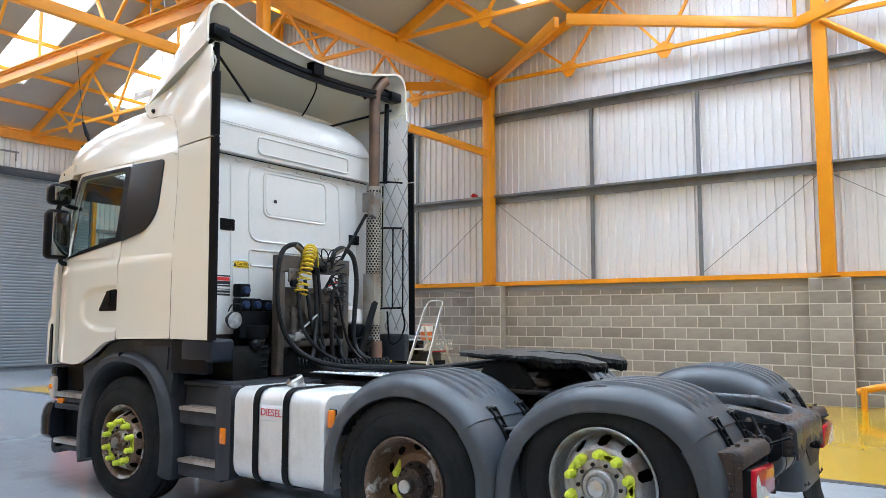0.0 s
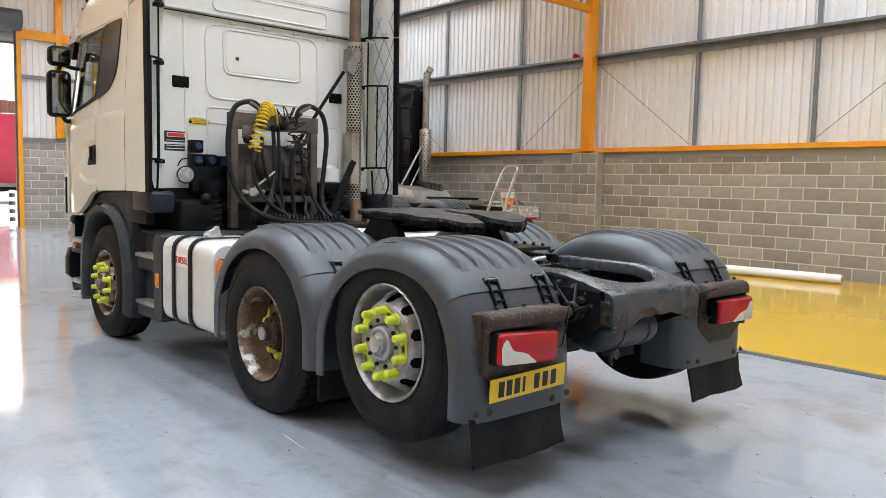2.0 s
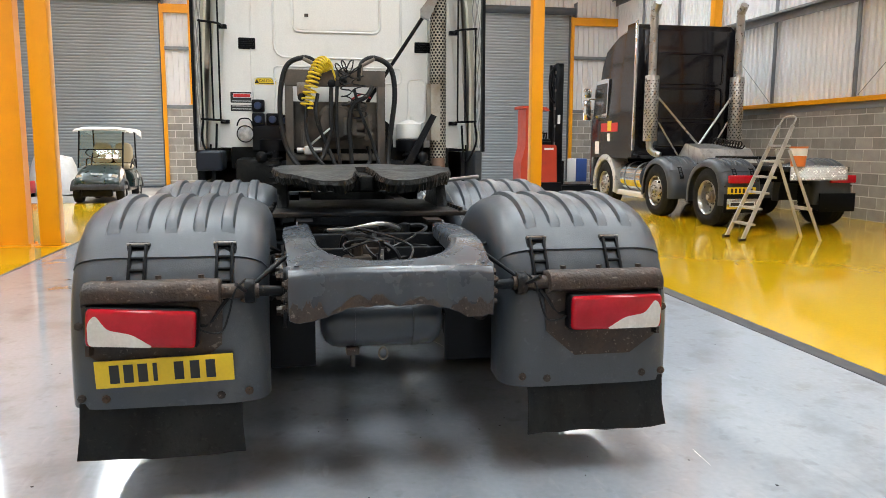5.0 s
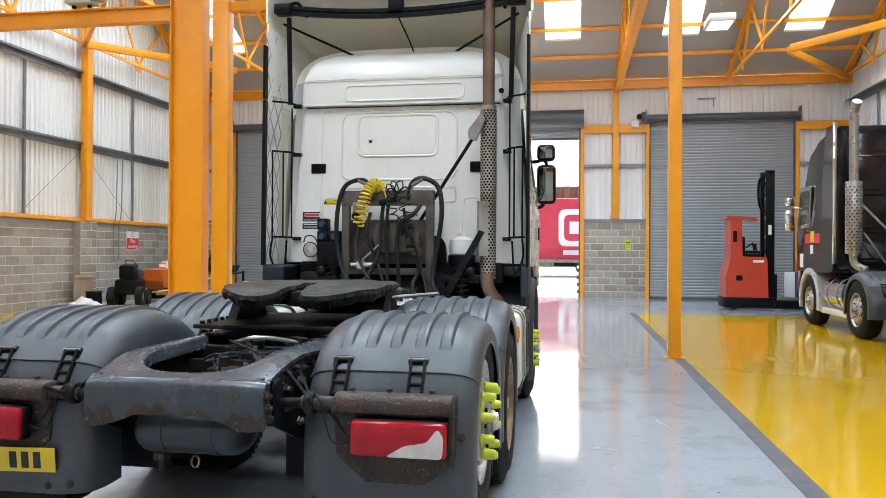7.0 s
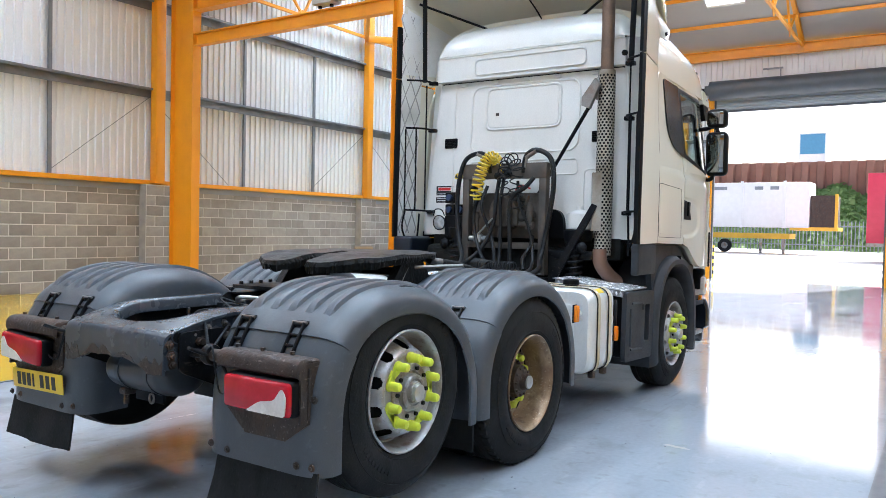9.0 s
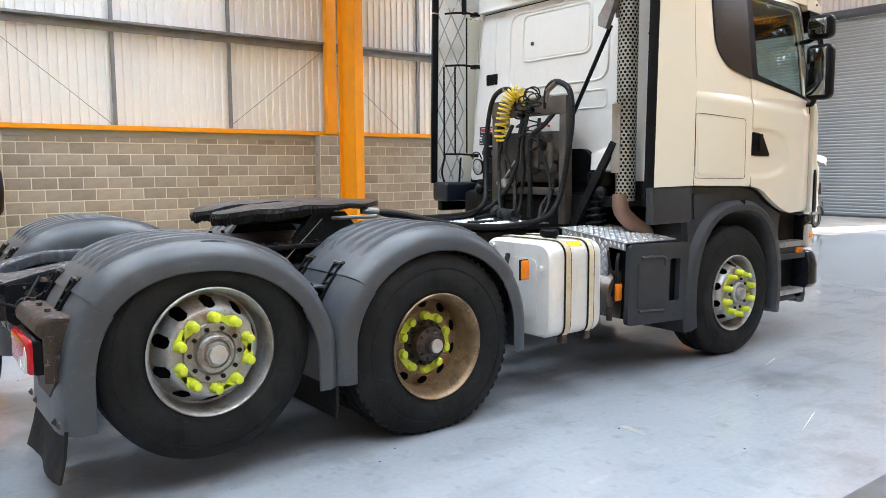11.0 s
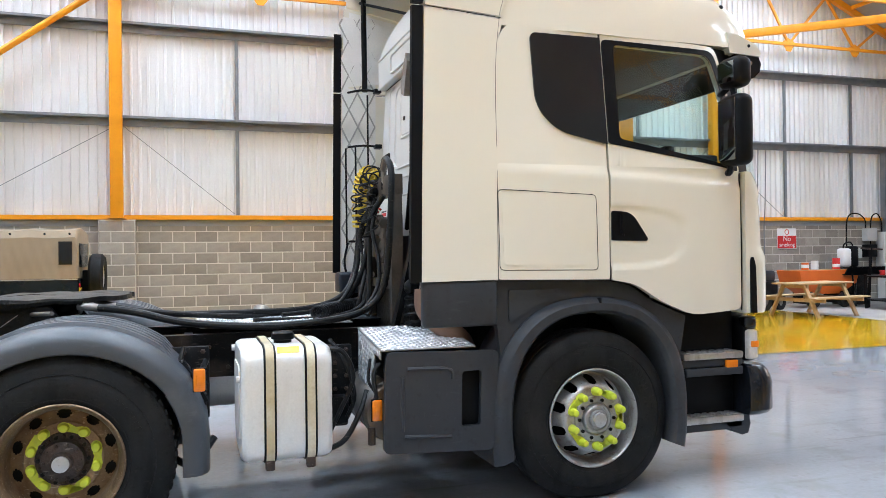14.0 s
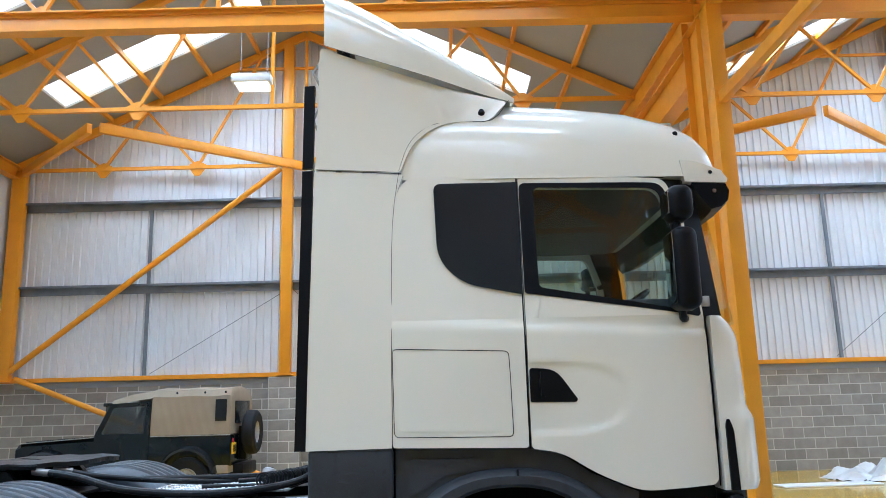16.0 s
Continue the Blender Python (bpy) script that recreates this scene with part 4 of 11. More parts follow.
def cab_side(s):
    sd = side(s)
    # door with its window opening
    door = rounded([(-3.085, 1.345), (-3.085, 2.9), (-3.96, 2.875), (-4.05, 2.62), (-4.10, 2.03), (-4.10, 1.13), (-3.66, 1.11), (-3.42, 1.21), (-3.25, 1.32)], [0.02, 0.03, 0.06, 0, 0.05, 0.05, 0.08, 0.2, 0.1])
    win = rounded([(-3.17, 2.225), (-3.17, 2.83), (-3.90, 2.81), (-3.99, 2.55), (-4.045, 2.065)], [0.03, 0.04, 0.06, 0.1, 0.03])
    d = part("door", sheet(BM(), door, [win], sd, 0.045, DOOR_CUTS), CREAM, truck, "cream cab door with black framed window")
    frame = rounded([(-3.088, 2.192), (-3.088, 2.86), (-3.935, 2.845), (-4.03, 2.58), (-4.085, 2.04)], [0.02, 0.04, 0.06, 0.1, 0.03])
    part("window_frame", sheet(BM(), frame, [win], side(s, 0.004), 0.02, CUTS), BLACK, d, "black window surround")
    part("window_pane", sheet(BM(), win, [], side(s, -0.012), 0.004, CUTS), CLEAR, d, "greenish side window").visible_shadow = False
    bm = BM()
    prism(bm, [sd(x, z, -0.006) for x, z in rounded([(-3.09, 1.59), (-3.09, 1.775), (-3.235, 1.765), (-3.35, 1.60), (-3.34, 1.585)], [0.01, 0.02, 0.06, 0.02, 0.01])], (0, -s * 0.012, 0))
    h = part("door_handle", bm, BLACK, d, "black recessed door handle")
    bm = BM()
    prism(bm, [sd(x, z, -0.022) for x, z in ((-3.14, 1.62), (-3.14, 1.76), (-3.20, 1.76), (-3.185, 1.62))], (0, s * 0.018, 0))
    bmesh.ops.bevel(bm, geom=bm.edges[:], offset=0.006, segments=2, affect="EDGES")
    part("handle_grip", bm, BLACK, h)
    # sleeper side panel with blind window and locker flap
    q = [(-2.335, 1.365), (-2.335, 2.72), (-2.42, 2.90), (-3.07, 2.915), (-3.07, 1.35)]
    p = part("sleeper_panel", sheet(BM(), rounded(q, [0.02, 0.1, 0.08, 0.01, 0.02]), [], sd, 0.04, DOOR_CUTS), CREAM, truck)
    w = rounded([(-2.585, 2.86), (-3.075, 2.865), (-3.075, 2.185), (-2.74, 2.255), (-2.60, 2.40)], [0.05, 0.0, 0.0, 0.14, 0.10], 6)
    part("blind_window", sheet(BM(), w, [], side(s, 0.013), 0.03, CUTS), DARK_GLASS, p, "black blanked sleeper window")
    if s > 0:
        locker(sd, s, p)
    for pts in ([(-3.078, 1.345), (-3.078, 2.9)], [(-2.335, 1.37), (-2.335, 2.0), (-2.345, 2.6), (-2.385, 2.93)], [(-3.07, 2.905), (-3.96, 2.885)], [(-4.108, 2.035), (-4.112, 1.6), (-4.105, 1.12)], [(-2.385, 2.94), (-2.44, 3.10), (-2.52, 3.20), (-2.62, 3.255), (-2.75, 3.275), (-2.95, 3.28), (-3.06, 3.41)], [(-1.92, 2.937), (-2.40, 2.925)]):
        bm = BM()
        tube(bm, [sd(x, z, 0.001 if pts[0][0] > -2.4 else 0.004) for x, z in pts], 0.0018 if pts[0][0] > -2.4 else 0.0045, 5, 3)
        part("panel_gap", bm, BLACK, truck)
    # side fairing behind the cab, its upper continuation, and rubber edge
    f = part("side_fairing", sheet(BM(), [(-1.86, 1.36), (-1.90, 2.93), (-2.41, 2.915), (-2.345, 2.72), (-2.33, 1.365)], [], sd, 0.018, CUTS), CREAM, truck)
    up = rounded([(-1.905, 2.945), (-1.93, 3.70), (-2.3, 3.60), (-3.05, 3.40), (-2.94, 3.275), (-2.66, 3.27), (-2.47, 3.13), (-2.395, 2.935)], [0, 0.02, 0, 0.02, 0.04, 0.14, 0.14, 0.02])
    part("upper_fairing", sheet(BM(), up, [], sd, 0.02, CUTS), CREAM, truck)
    for z0, z1 in ((1.36, 2.935), (2.95, 3.46)):
        bm = BM()
        prism(bm, [sd(-1.865 - 0.026 * (z - 1.36) / 1.57, z, 0.0) + Vector((dx, s * dy, 0)) for z in (z0,) for dx, dy in ((0.0, 0.003), (0.062, -0.004), (0.067, -0.03), (0.0, -0.03))], (-0.026 * (z1 - z0) / 1.57, 0, z1 - z0))
        part("rubber_edge", bm, BLACK, f, "black rubber edge strip")
    # quilted lining on the inner face
    for k in range(-2, 9):
        for dirn in (1, -1):
            z0 = 1.45 + 0.30 * k + (0.60 if dirn < 0 else 0.0)
            pts = []
            for i in range(25):
                u = i / 24
                z = z0 + dirn * 0.60 * u
                if 1.375 < z < 3.61:
                    pts.append(sd(-1.885 - 0.305 * u, z, 0.0215))
            if len(pts) > 2:
                bm = BM()
                tube(bm, pts, 0.0085, 5, 0)
                part("quilt_rib", bm, GREYSEAM, f)
    part("fairing_lining", sheet(BM(), [(-1.875, 1.37), (-1.915, 3.62), (-2.2, 3.58), (-2.19, 1.37)], [], side(s, -0.0185), 0.004, CUTS), QUILT, f, "pale quilted lining")
    # tubular stays between cab and fairing
    for z in (1.62, 2.45, 2.93):
        bm = BM()
        tube(bm, [(-2.19, s * 1.04, z), (-2.05, s * 1.06, z + 0.01), (-1.95, s * 1.22, z + 0.015)], 0.010, 7, 3)
        box(bm, (-2.20, s * 1.0, z - 0.018), (-2.14, s * 1.08, z + 0.018), 0.006)
        part("fairing_stay", bm, BLACK, f, "black steel stay")
    for x, y, z0, z1 in ((-1.99, 1.12, 1.64, 2.45), (-2.09, 1.07, 1.64, 2.9), (-1.92, 1.2, 1.6, 2.45)):
        bm = BM()
        rod(bm, (x, s * y, z0), (x, s * y, z1), 0.008, 8)
        part("stay_rod", bm, BLACK, f)
    bm = BM()
    tube(bm, [(-1.93, s * 1.2, 1.62), (-1.90, s * 1.21, 1.45), (-1.93, s * 1.15, 1.30), (-2.02, s * 1.12, 1.29), (-2.04, s * 1.10, 1.6)], 0.010, 7, 5)
    part("stay_loop", bm, BLACK, f)
    if s < 0:
        bm = BM()
        box(bm, (-2.20, s * 1.04, 1.19), (-1.82, s * 1.265, 1.368), 0.03, 3)
        part("lower_box", bm, NAVY, f, "dark navy plastic box below the lining")
    bm = BM()
    rod(bm, (-2.07, s * 1.08, 2.93), (-2.07, s * 1.10, 3.78), 0.024, 10)
    part("upper_post", bm, BLACK, f, "black steel post")
    # front corner panel: rounded forwards, stepped out below, with an air slot beside the door
    def nose(z):
        k = max(0.0, min(1.0, (1.56 - z) / 0.10))
        k = k * k * (3 - 2 * k)
        top = max(0.0, (z - 1.84) / 0.20)
        return 0.212 + 0.036 * k - 0.012 * max(0.0, (z - 1.56) / 0.3) - 0.085 * top ** 3, 0.014 * k

    levels = [1.10, 1.115, 1.14, 1.2, 1.3, 1.4, 1.45, 1.47, 1.49, 1.51, 1.53, 1.55, 1.57, 1.62, 1.68, 1.74, 1.80, 1.85, 1.89, 1.92, 1.95, 1.98, 2.01, 2.03, 2.042]
    rings = []
    for z in levels:
        ext, out = nose(z)
        if z < 1.13:
            ext -= 0.018 * (1.13 - z) / 0.03
        dent = 0.012 * math.exp(-((z - 1.835) / 0.035) ** 2)
        row = []
        for i in range(19):
            a = math.pi / 2 * i / 18
            row.append(Vector((-4.122 - ext * math.sin(a) ** 0.7, s * (0.90 + (0.335 + out * min(1.0, i / 4) - dent * math.sin(2 * a)) * math.cos(a) ** 0.5), z)))
        rings.append(row + [Vector((-4.122 - ext + 0.03, s * 0.90, z)), Vector((-4.122, s * 0.90, z))])
    bm = BM()
    loft(bm, rings)
    cp = part("corner_panel", bm, CREAM, truck, "cream front corner panel", 50)
    slot = rounded([(-4.150, 1.10), (-4.150, 1.44), (-4.157, 1.47), (-4.170, 1.475), (-4.192, 1.42), (-4.200, 1.10)], [0, 0.02, 0.01, 0.02, 0.03, 0], 4)
    part("corner_slot", sheet(BM(), slot, [], lambda x, z, dd: Vector((x, s * (1.252 - 0.12 * (-x - 4.15) - dd), z)), 0.03), BLACK, cp, "black air slot")
    # mirrors
    mir = part("mirror_arm", tube(BM(), [(-4.03, s * 1.10, 2.56), (-3.97, s * 1.22, 2.56), (-3.95, s * 1.34, 2.56), (-3.95, s * 1.36, 2.3), (-3.95, s * 1.31, 2.05), (-3.99, s * 1.22, 2.03)], 0.022, 8, 5), BLACK, truck, "black mirror bracket")
    for z0, z1, w in ((2.06, 2.52, 0.22), (2.56, 2.76, 0.21)):
        bm = BM()
        box(bm, (-4.03, s * 1.24, z0), (-3.89, s * (1.24 + w), z1), 0.055, 4)
        hd = part("mirror_head", bm, BLACK, mir, "rounded black mirror housing")
        bm = BM()
        box(bm, (-3.892, s * 1.27, z0 + 0.035), (-3.886, s * (1.21 + w), z1 - 0.035), 0.002)
        part("mirror_glass", bm, MIRROR, mir)
    # front wheel arch
    a = part("wheel_arch", BM(), PLASTIC, truck, "dark grey plastic front wheel arch")
    bm = BM()
    rings = []
    for i in range(33):
        w = radians(-16 + 212 * i / 32)
        cw, sw = math.copysign(abs(math.cos(w)) ** 0.84, math.cos(w)), math.copysign(abs(math.sin(w)) ** 0.84, math.sin(w))
        hi = 1.0 if sw > 0 else 0.0
        pt = lambda u, y: Vector((-2.97 - (0.545 + 0.137 * u) * cw, s * y, 0.5 + (0.56 + 0.085 * hi + (0.15 - 0.05 * hi) * u) * sw))
        rings.append([pt(-0.02, 0.86), pt(0.0, 1.235), pt(0.06, 1.262), pt(0.20, 1.282), pt(0.62, 1.280), pt(0.80, 1.262), pt(0.97, 1.235), pt(1.0, 0.86)])
    loft(bm, rings)
    a.data = finish("wheel_arch", bm, PLASTIC)
    arcp = []
    for w in range(10, 171, 8):
        cw, sw = math.cos(radians(w)), math.sin(radians(w))
        arcp.append((-2.97 + 0.60 * math.copysign(abs(cw) ** 0.84, cw), 0.5 + 0.64 * sw ** 0.84))
    up = [(-2.345, 1.355), (-2.345, 1.2), (-2.345, 1.1), (-2.36, 0.95)] + arcp + [(-3.66, 1.10), (-3.42, 1.20), (-3.25, 1.31), (-3.08, 1.34)]
    bm = BM()
    sheet(bm, up, [], lambda x, z, dd: Vector((x, s * (1.20 + 0.05 * (1.35 - z) - dd), z)), 0.05)
    part("arch_panel", bm, PLASTIC, truck, "dark grey plastic panel above the front wheel")
    bm = BM()
    box(bm, (-2.335, s * 1.19, 1.095), (-1.875, s * 1.262, 1.366), 0.022, 3)
    # The left box is blackened in place of the shade it stands in.
    part("arch_bracket", bm, PLASTIC if s > 0 else BLACK, truck, "dark plastic box under the side fairing")
    part("arch_recess", sheet(BM(), rounded([(-2.42, 1.30), (-2.80, 1.30), (-2.86, 1.245), (-2.62, 1.215), (-2.42, 1.10)], 0.025, 3), [], lambda x, z, dd: Vector((x, s * (1.212 + 0.05 * (1.35 - z) - dd), z)), 0.014), PLASTIC, truck)
    bm = BM()
    box(bm, (-3.008, s * 1.225, 1.205), (-2.996, s * 1.286, 1.24), 0.004)
    part("arch_seam", bm, BLACK, truck)
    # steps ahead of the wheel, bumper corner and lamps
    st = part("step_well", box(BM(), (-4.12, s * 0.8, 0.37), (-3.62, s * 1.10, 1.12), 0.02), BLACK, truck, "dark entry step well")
    for z in (0.85, 0.43):
        bm = BM()
        box(bm, (-4.12, s * 0.95, z - 0.10), (-3.64, s * 1.20, z - 0.025), 0.02)
        part("step", bm, PLASTIC, st)
        bm = BM()
        box(bm, (-4.11, s * 0.95, z - 0.045), (-3.645, s * 1.215, z), 0.010)
        for k in range(7):
            box(bm, (-4.07 + 0.06 * k, s * 0.97, z), (-4.04 + 0.06 * k, s * 1.19, z + 0.005))
        part("step_tread", bm, ALU, st, "ribbed aluminium step tread")
    bm = BM()
    box(bm, (-4.1, s * 1.19, 0.70), (-3.66, s * 1.22, 0.75), 0.006)
    part("step_bar", bm, PLASTIC, st)
    bm = BM()
    box(bm, (-4.06, s * 1.195, 0.745), (-3.97, s * 1.222, 0.795), 0.005)
    part("side_marker", bm, AMBER, truck, "amber side marker lamp")
    bm = BM()
    rings = []
    for z, k, d in ((0.41, 0.80, 0.05), (0.425, 0.93, 0.02), (0.45, 1.0, 0.0), (0.62, 1.0, 0.0), (0.66, 0.97, 0.006), (0.71, 0.90, 0.02), (0.74, 0.80, 0.035), (0.75, 0.62, 0.06)):
        rings.append([Vector((-4.15 - 0.235 * k * px, s * (1.24 - d - py * 0.5), z)) for px, py in ((0, 0.9), (0, 0.02), (0.1, 0.0), (0.5, 0.0), (0.72, 0.03), (0.90, 0.10), (0.98, 0.2), (1.0, 0.35), (1.0, 0.9))])
    loft(bm, rings)
    part("bumper_corner", bm, FLARE_BLACK, truck, "glossy dark bumper corner")
    bm = BM()
    loft(bm, [[Vector((x, s * y, z)) for x, z in ((-3.95, 0.40), (-4.02, 0.33), (-4.10, 0.29), (-4.15, 0.30), (-4.17, 0.36), (-4.16, 0.42))] for y in (0.95, 1.16, 1.20)])
    part("step_toe", bm, PLASTIC, truck, "dark lower lip under the step")
    bm = BM()
    box(bm, (-4.25, s * 1.0, 0.77), (-4.15, s * 1.175, 1.07), 0.03, 3)
    part("lamp_column", bm, BLACK, truck)
    bm = BM()
    box(bm, (-4.235, s * 1.15, 0.785), (-4.16, s * 1.212, 0.985), 0.018, 3)
    sig = part("turn_signal", bm, WHITE_LENS, truck, "clear and amber turn signal")
    bm = BM()
    box(bm, (-4.239, s * 1.155, 0.865), (-4.17, s * 1.216, 0.915), 0.012, 3)
    part("amber_lens", bm, AMBER, sig, "amber lens")
    bm = BM()
    box(bm, (-4.24, s * 1.10, 0.99), (-4.15, s * 1.20, 1.075), 0.025, 3)
    part("signal_cap", bm, FLARE_BLACK, sig)


for s in (1, -1):
    cab_side(s)

# roof, back wall, front and interior of the cab
def arch_ring(x, z0, z1, w0, w1, n=18, e=3.2):
    pts = []
    for i in range(n + 1):
        a = math.pi * i / n
        cs, sn = math.cos(a), math.sin(a)
        k = abs(sn) ** (2 / e)
        pts.append(Vector((x, (w0 + (w1 - w0) * k) * math.copysign(abs(cs) ** (2 / e), cs), z0 + (z1 - z0) * k)))
    return pts


rings = []
for x, z0, z1, w in ((-4.31, 2.90, 2.95, 1.02), (-4.30, 2.90, 3.06, 1.07), (-4.26, 2.89, 3.19, 1.105), (-4.19, 2.89, 3.28, 1.13), (-4.07, 2.885, 3.355, 1.15), (-3.8, 2.885, 3.44, 1.165), (-3.4, 2.885, 3.495, 1.17), (-3.05, 2.89, 3.52, 1.175), (-2.6, 2.89, 3.53, 1.18), (-2.4, 2.89, 3.53, 1.185)):
    rings.append(arch_ring(x, z0, z1, w, w - 0.05, 26, 4.2))
roof = part("roof", loft(BM(), rings), CREAM, truck, "cream high roof")
rings = []
for x, z1, w in ((-2.50, 3.495, 1.0), (-2.40, 3.485, 1.0), (-2.31, 3.46, 0.998), (-2.25, 3.415, 0.994), (-2.215, 3.35, 0.99), (-2.19, 3.27, 0.986), (-2.174, 3.195, 0.982)):
    rings.append(arch_ring(x, 3.185, z1, w, w - 0.06, 30, 5.0))
part("rear_roof", loft(BM(), rings), WHITE, truck, "white rear roof edge")
bm = BM()
tube(bm, arch_ring(-2.42, 3.185, 3.50, 1.01, 0.95, 30, 5.0), 0.018, 7, 0)
part("roof_seal", bm, BLACK, truck, "black rubber roof seal")
bm = BM()
sheet(bm, rounded([(-1.11, 1.39), (1.11, 1.39), (0.99, 2.915), (-0.99, 2.915)], 0.05), [], lambda u, v, d: Vector((-2.17 - 0.06 * (v - 1.39) / 1.5 - d, u, v)), 0.06)
back = part("back_wall", bm, WHITE, truck, "white cab rear wall with pressed panels")
bm = BM()
sheet(bm, rounded([(-0.99, 2.925), (0.99, 2.925), (0.985, 3.178), (-0.985, 3.178)], 0.03), [], lambda u, v, d: Vector((-2.172 - d, u, v)), 0.06)
part("upper_back_wall", bm, WHITE, truck)
bm = BM()
# This lower black strip paints the shadow under the white ledge.
box(bm, (-2.26, -0.975, 2.912), (-2.235, 0.975, 2.93))
box(bm, (-2.26, -0.97, 3.17), (-2.20, 0.97, 3.195))
part("panel_gap", bm, BLACK, truck)
bm = BM()
loft(bm, [[Vector((x, y, z)) for x, z in ((-2.175, 2.925), (-2.165, 2.93), (-2.165, 2.945), (-2.175, 2.95))] for y in (-0.985, 0.985)])
loft(bm, [[Vector((x, y, z)) for x, z in ((-2.175, 3.16), (-2.163, 3.165), (-2.163, 3.178), (-2.175, 3.182))] for y in (-0.98, 0.98)])
part("rain_lip", bm, WHITE, truck)


def back_x(v):
    return -2.17 - 0.06 * (v - 1.39) / 1.5


for loop, r in ((rect(-0.43, 2.43, 0.36, 2.83, 0.07), 0.013), (rect(-0.60, 2.20, 0.55, 2.86, 0.12), 0.012), (rect(-0.55, 2.97, 0.62, 3.12, 0.05), 0.010), (rect(-0.78, 1.62, -0.6, 2.02, 0.05), 0.009), (rect(0.62, 1.62, 0.78, 2.02, 0.05), 0.009), (rect(-0.60, 1.98, 0.55, 2.12, 0.04), 0.009)):
    bm = BM()
    tube(bm, [Vector((back_x(v) + (0.068 if v > 2.9 else 0.0), u, v)) for u, v in loop + loop[:1]], r, 6, 0)
    part("pressed_line", bm, WHITE, back)
part("inner_panel", sheet(BM(), rect(-0.41, 2.45, 0.34, 2.81, 0.06), [], lambda u, v, d: Vector((back_x(v) + 0.008 - d, u, v)), 0.012), WHITE, back)
for y in (-0.71, -0.34, 0.0, 0.32, 0.70):
    bm = BM()
    box(bm, (-2.24, y - 0.035, 2.875), (-2.212, y + 0.035, 2.90), 0.008)
    part("rain_notch", bm, WHITE, back)
for x, v in ((-0.80, 0), (0.80, 0)):
    bm = BM()
    tube(bm, [(back_x(1.4) + 0.002, x, 1.42), (back_x(2.9) + 0.002, x, 2.88)], 0.008, 6, 0)
    part("pressed_line", bm, WHITE, back)
for y in (-0.91, 0.68):
    bm = BM()
    box(bm, (-2.22, y, 2.265), (back_x(2.3) + 0.012, y + 0.15, 2.365), 0.01)
    v = part("vent", bm, BLACK, back, "black plastic vent grille")
    for k in range(5):
        bm = BM()
        box(bm, (back_x(2.3) + 0.012, y + 0.012, 2.28 + 0.016 * k), (back_x(2.3) + 0.02, y + 0.138, 2.288 + 0.016 * k))
        part("louvre", bm, BLACK, v)
bm = BM()
cbox(bm, pose(back_x(2.56) + 0.012, -0.305, 2.575, 0, 0, 0), (0.008, 0.035, 0.03), 0.004)
part("panel_chip", bm, RUST, back, "small rusty hole")
bm = BM()
lathe(bm, [(0, 0.02), (0.025, 0.02), (0.028, 0), (0, 0)], along((back_x(3.0) + 0.05, 0.98, 3.03), (0, 0.98, 3.03)), 12)
part("grommet", bm, BLACK, back)
# The shade inside the engine tunnel opening is painted as a raised black sheet.
part("tunnel_cover", sheet(BM(), rounded([(-0.47, 1.385), (0.47, 1.385), (0.45, 1.655), (-0.45, 1.655)], [0, 0, 0.20, 0.20], 8), [], lambda u, v, d: Vector((back_x(v) + 0.05 - d, u, v)), 0.06), BLACK, back, "black sheet painted as the dark engine tunnel opening")
# flanks joining rear wall and fairings
for s in (1, -1):
    bm = BM()
    loft(bm, [[Vector((-2.185 - 0.04 * q, s * (1.09 - 0.12 * q), z)), Vector((-2.25 - 0.04 * q, s * (1.19 - 0.10 * q), z)), Vector((-2.40, s * (1.235 - 0.09 * q), z)), Vector((-2.42, s * (1.19 - 0.09 * q), z)), Vector((-2.27, s * (1.06 - 0.12 * q), z))] for q, z in ((0, 1.385), (0.45, 2.05), (1, 2.95), (1.05, 3.18))])
    part("rear_corner", bm, WHITE, truck)
# roof spoiler: a dome open to the rear
def hood_ring(x, z0, z1, w, sag, d=0.0):
    """One cut through the hood: upright flanks, round shoulders and a dished top."""
    side_pts = [(w - d, z0), (w - d, z0 + 0.5 * (z1 - z0)), (w - d - 0.004, z1 - 0.16 * (z1 - z0) / 0.4), (w - d - 0.03, z1 - 0.065 * (z1 - z0) / 0.4 - d), (w - d - 0.08, z1 - 0.015 - d), (w - 0.17, z1 - d)]
    top = [(y, z1 - d - sag * (1 - (y / (w - 0.17)) ** 2)) for y in ((w - 0.17) * k / 6 for k in range(5, -6, -1))]
    return [Vector((x, y, z)) for y, z in side_pts + top + [(-y, z) for y, z in side_pts[::-1]]]


rings, inner = [], []
for x, z0, z1, w, sag in ((-3.10, 3.41, 3.46, 1.06, 0.0), (-2.9, 3.45, 3.60, 1.11, 0.0), (-2.6, 3.54, 3.79, 1.17, 0.02), (-2.35, 3.605, 3.93, 1.22, 0.05), (-2.12, 3.665, 4.05, 1.262, 0.12), (-1.99, 3.70, 4.10, 1.286, 0.18), (-1.955, 3.71, 4.10, 1.292, 0.19)):
    rings.append(hood_ring(x, z0, z1, w, sag))
    inner.append(hood_ring(x + (0.02 if x < -2.9 else 0.0), z0 + 0.006, z1, w, sag, 0.022))
bm = BM()
loft(bm, [r + i[::-1] for r, i in zip(rings, inner)])
sp = part("roof_spoiler", bm, CREAM, truck, "large cream roof air deflector open to the rear")
bm = BM()
bar = [(-0.02, -0.045), (0.012, -0.045), (0.012, -0.012), (0.0, -0.006), (0.0, 0.006), (0.012, 0.012), (0.012, 0.045), (-0.02, 0.045)]
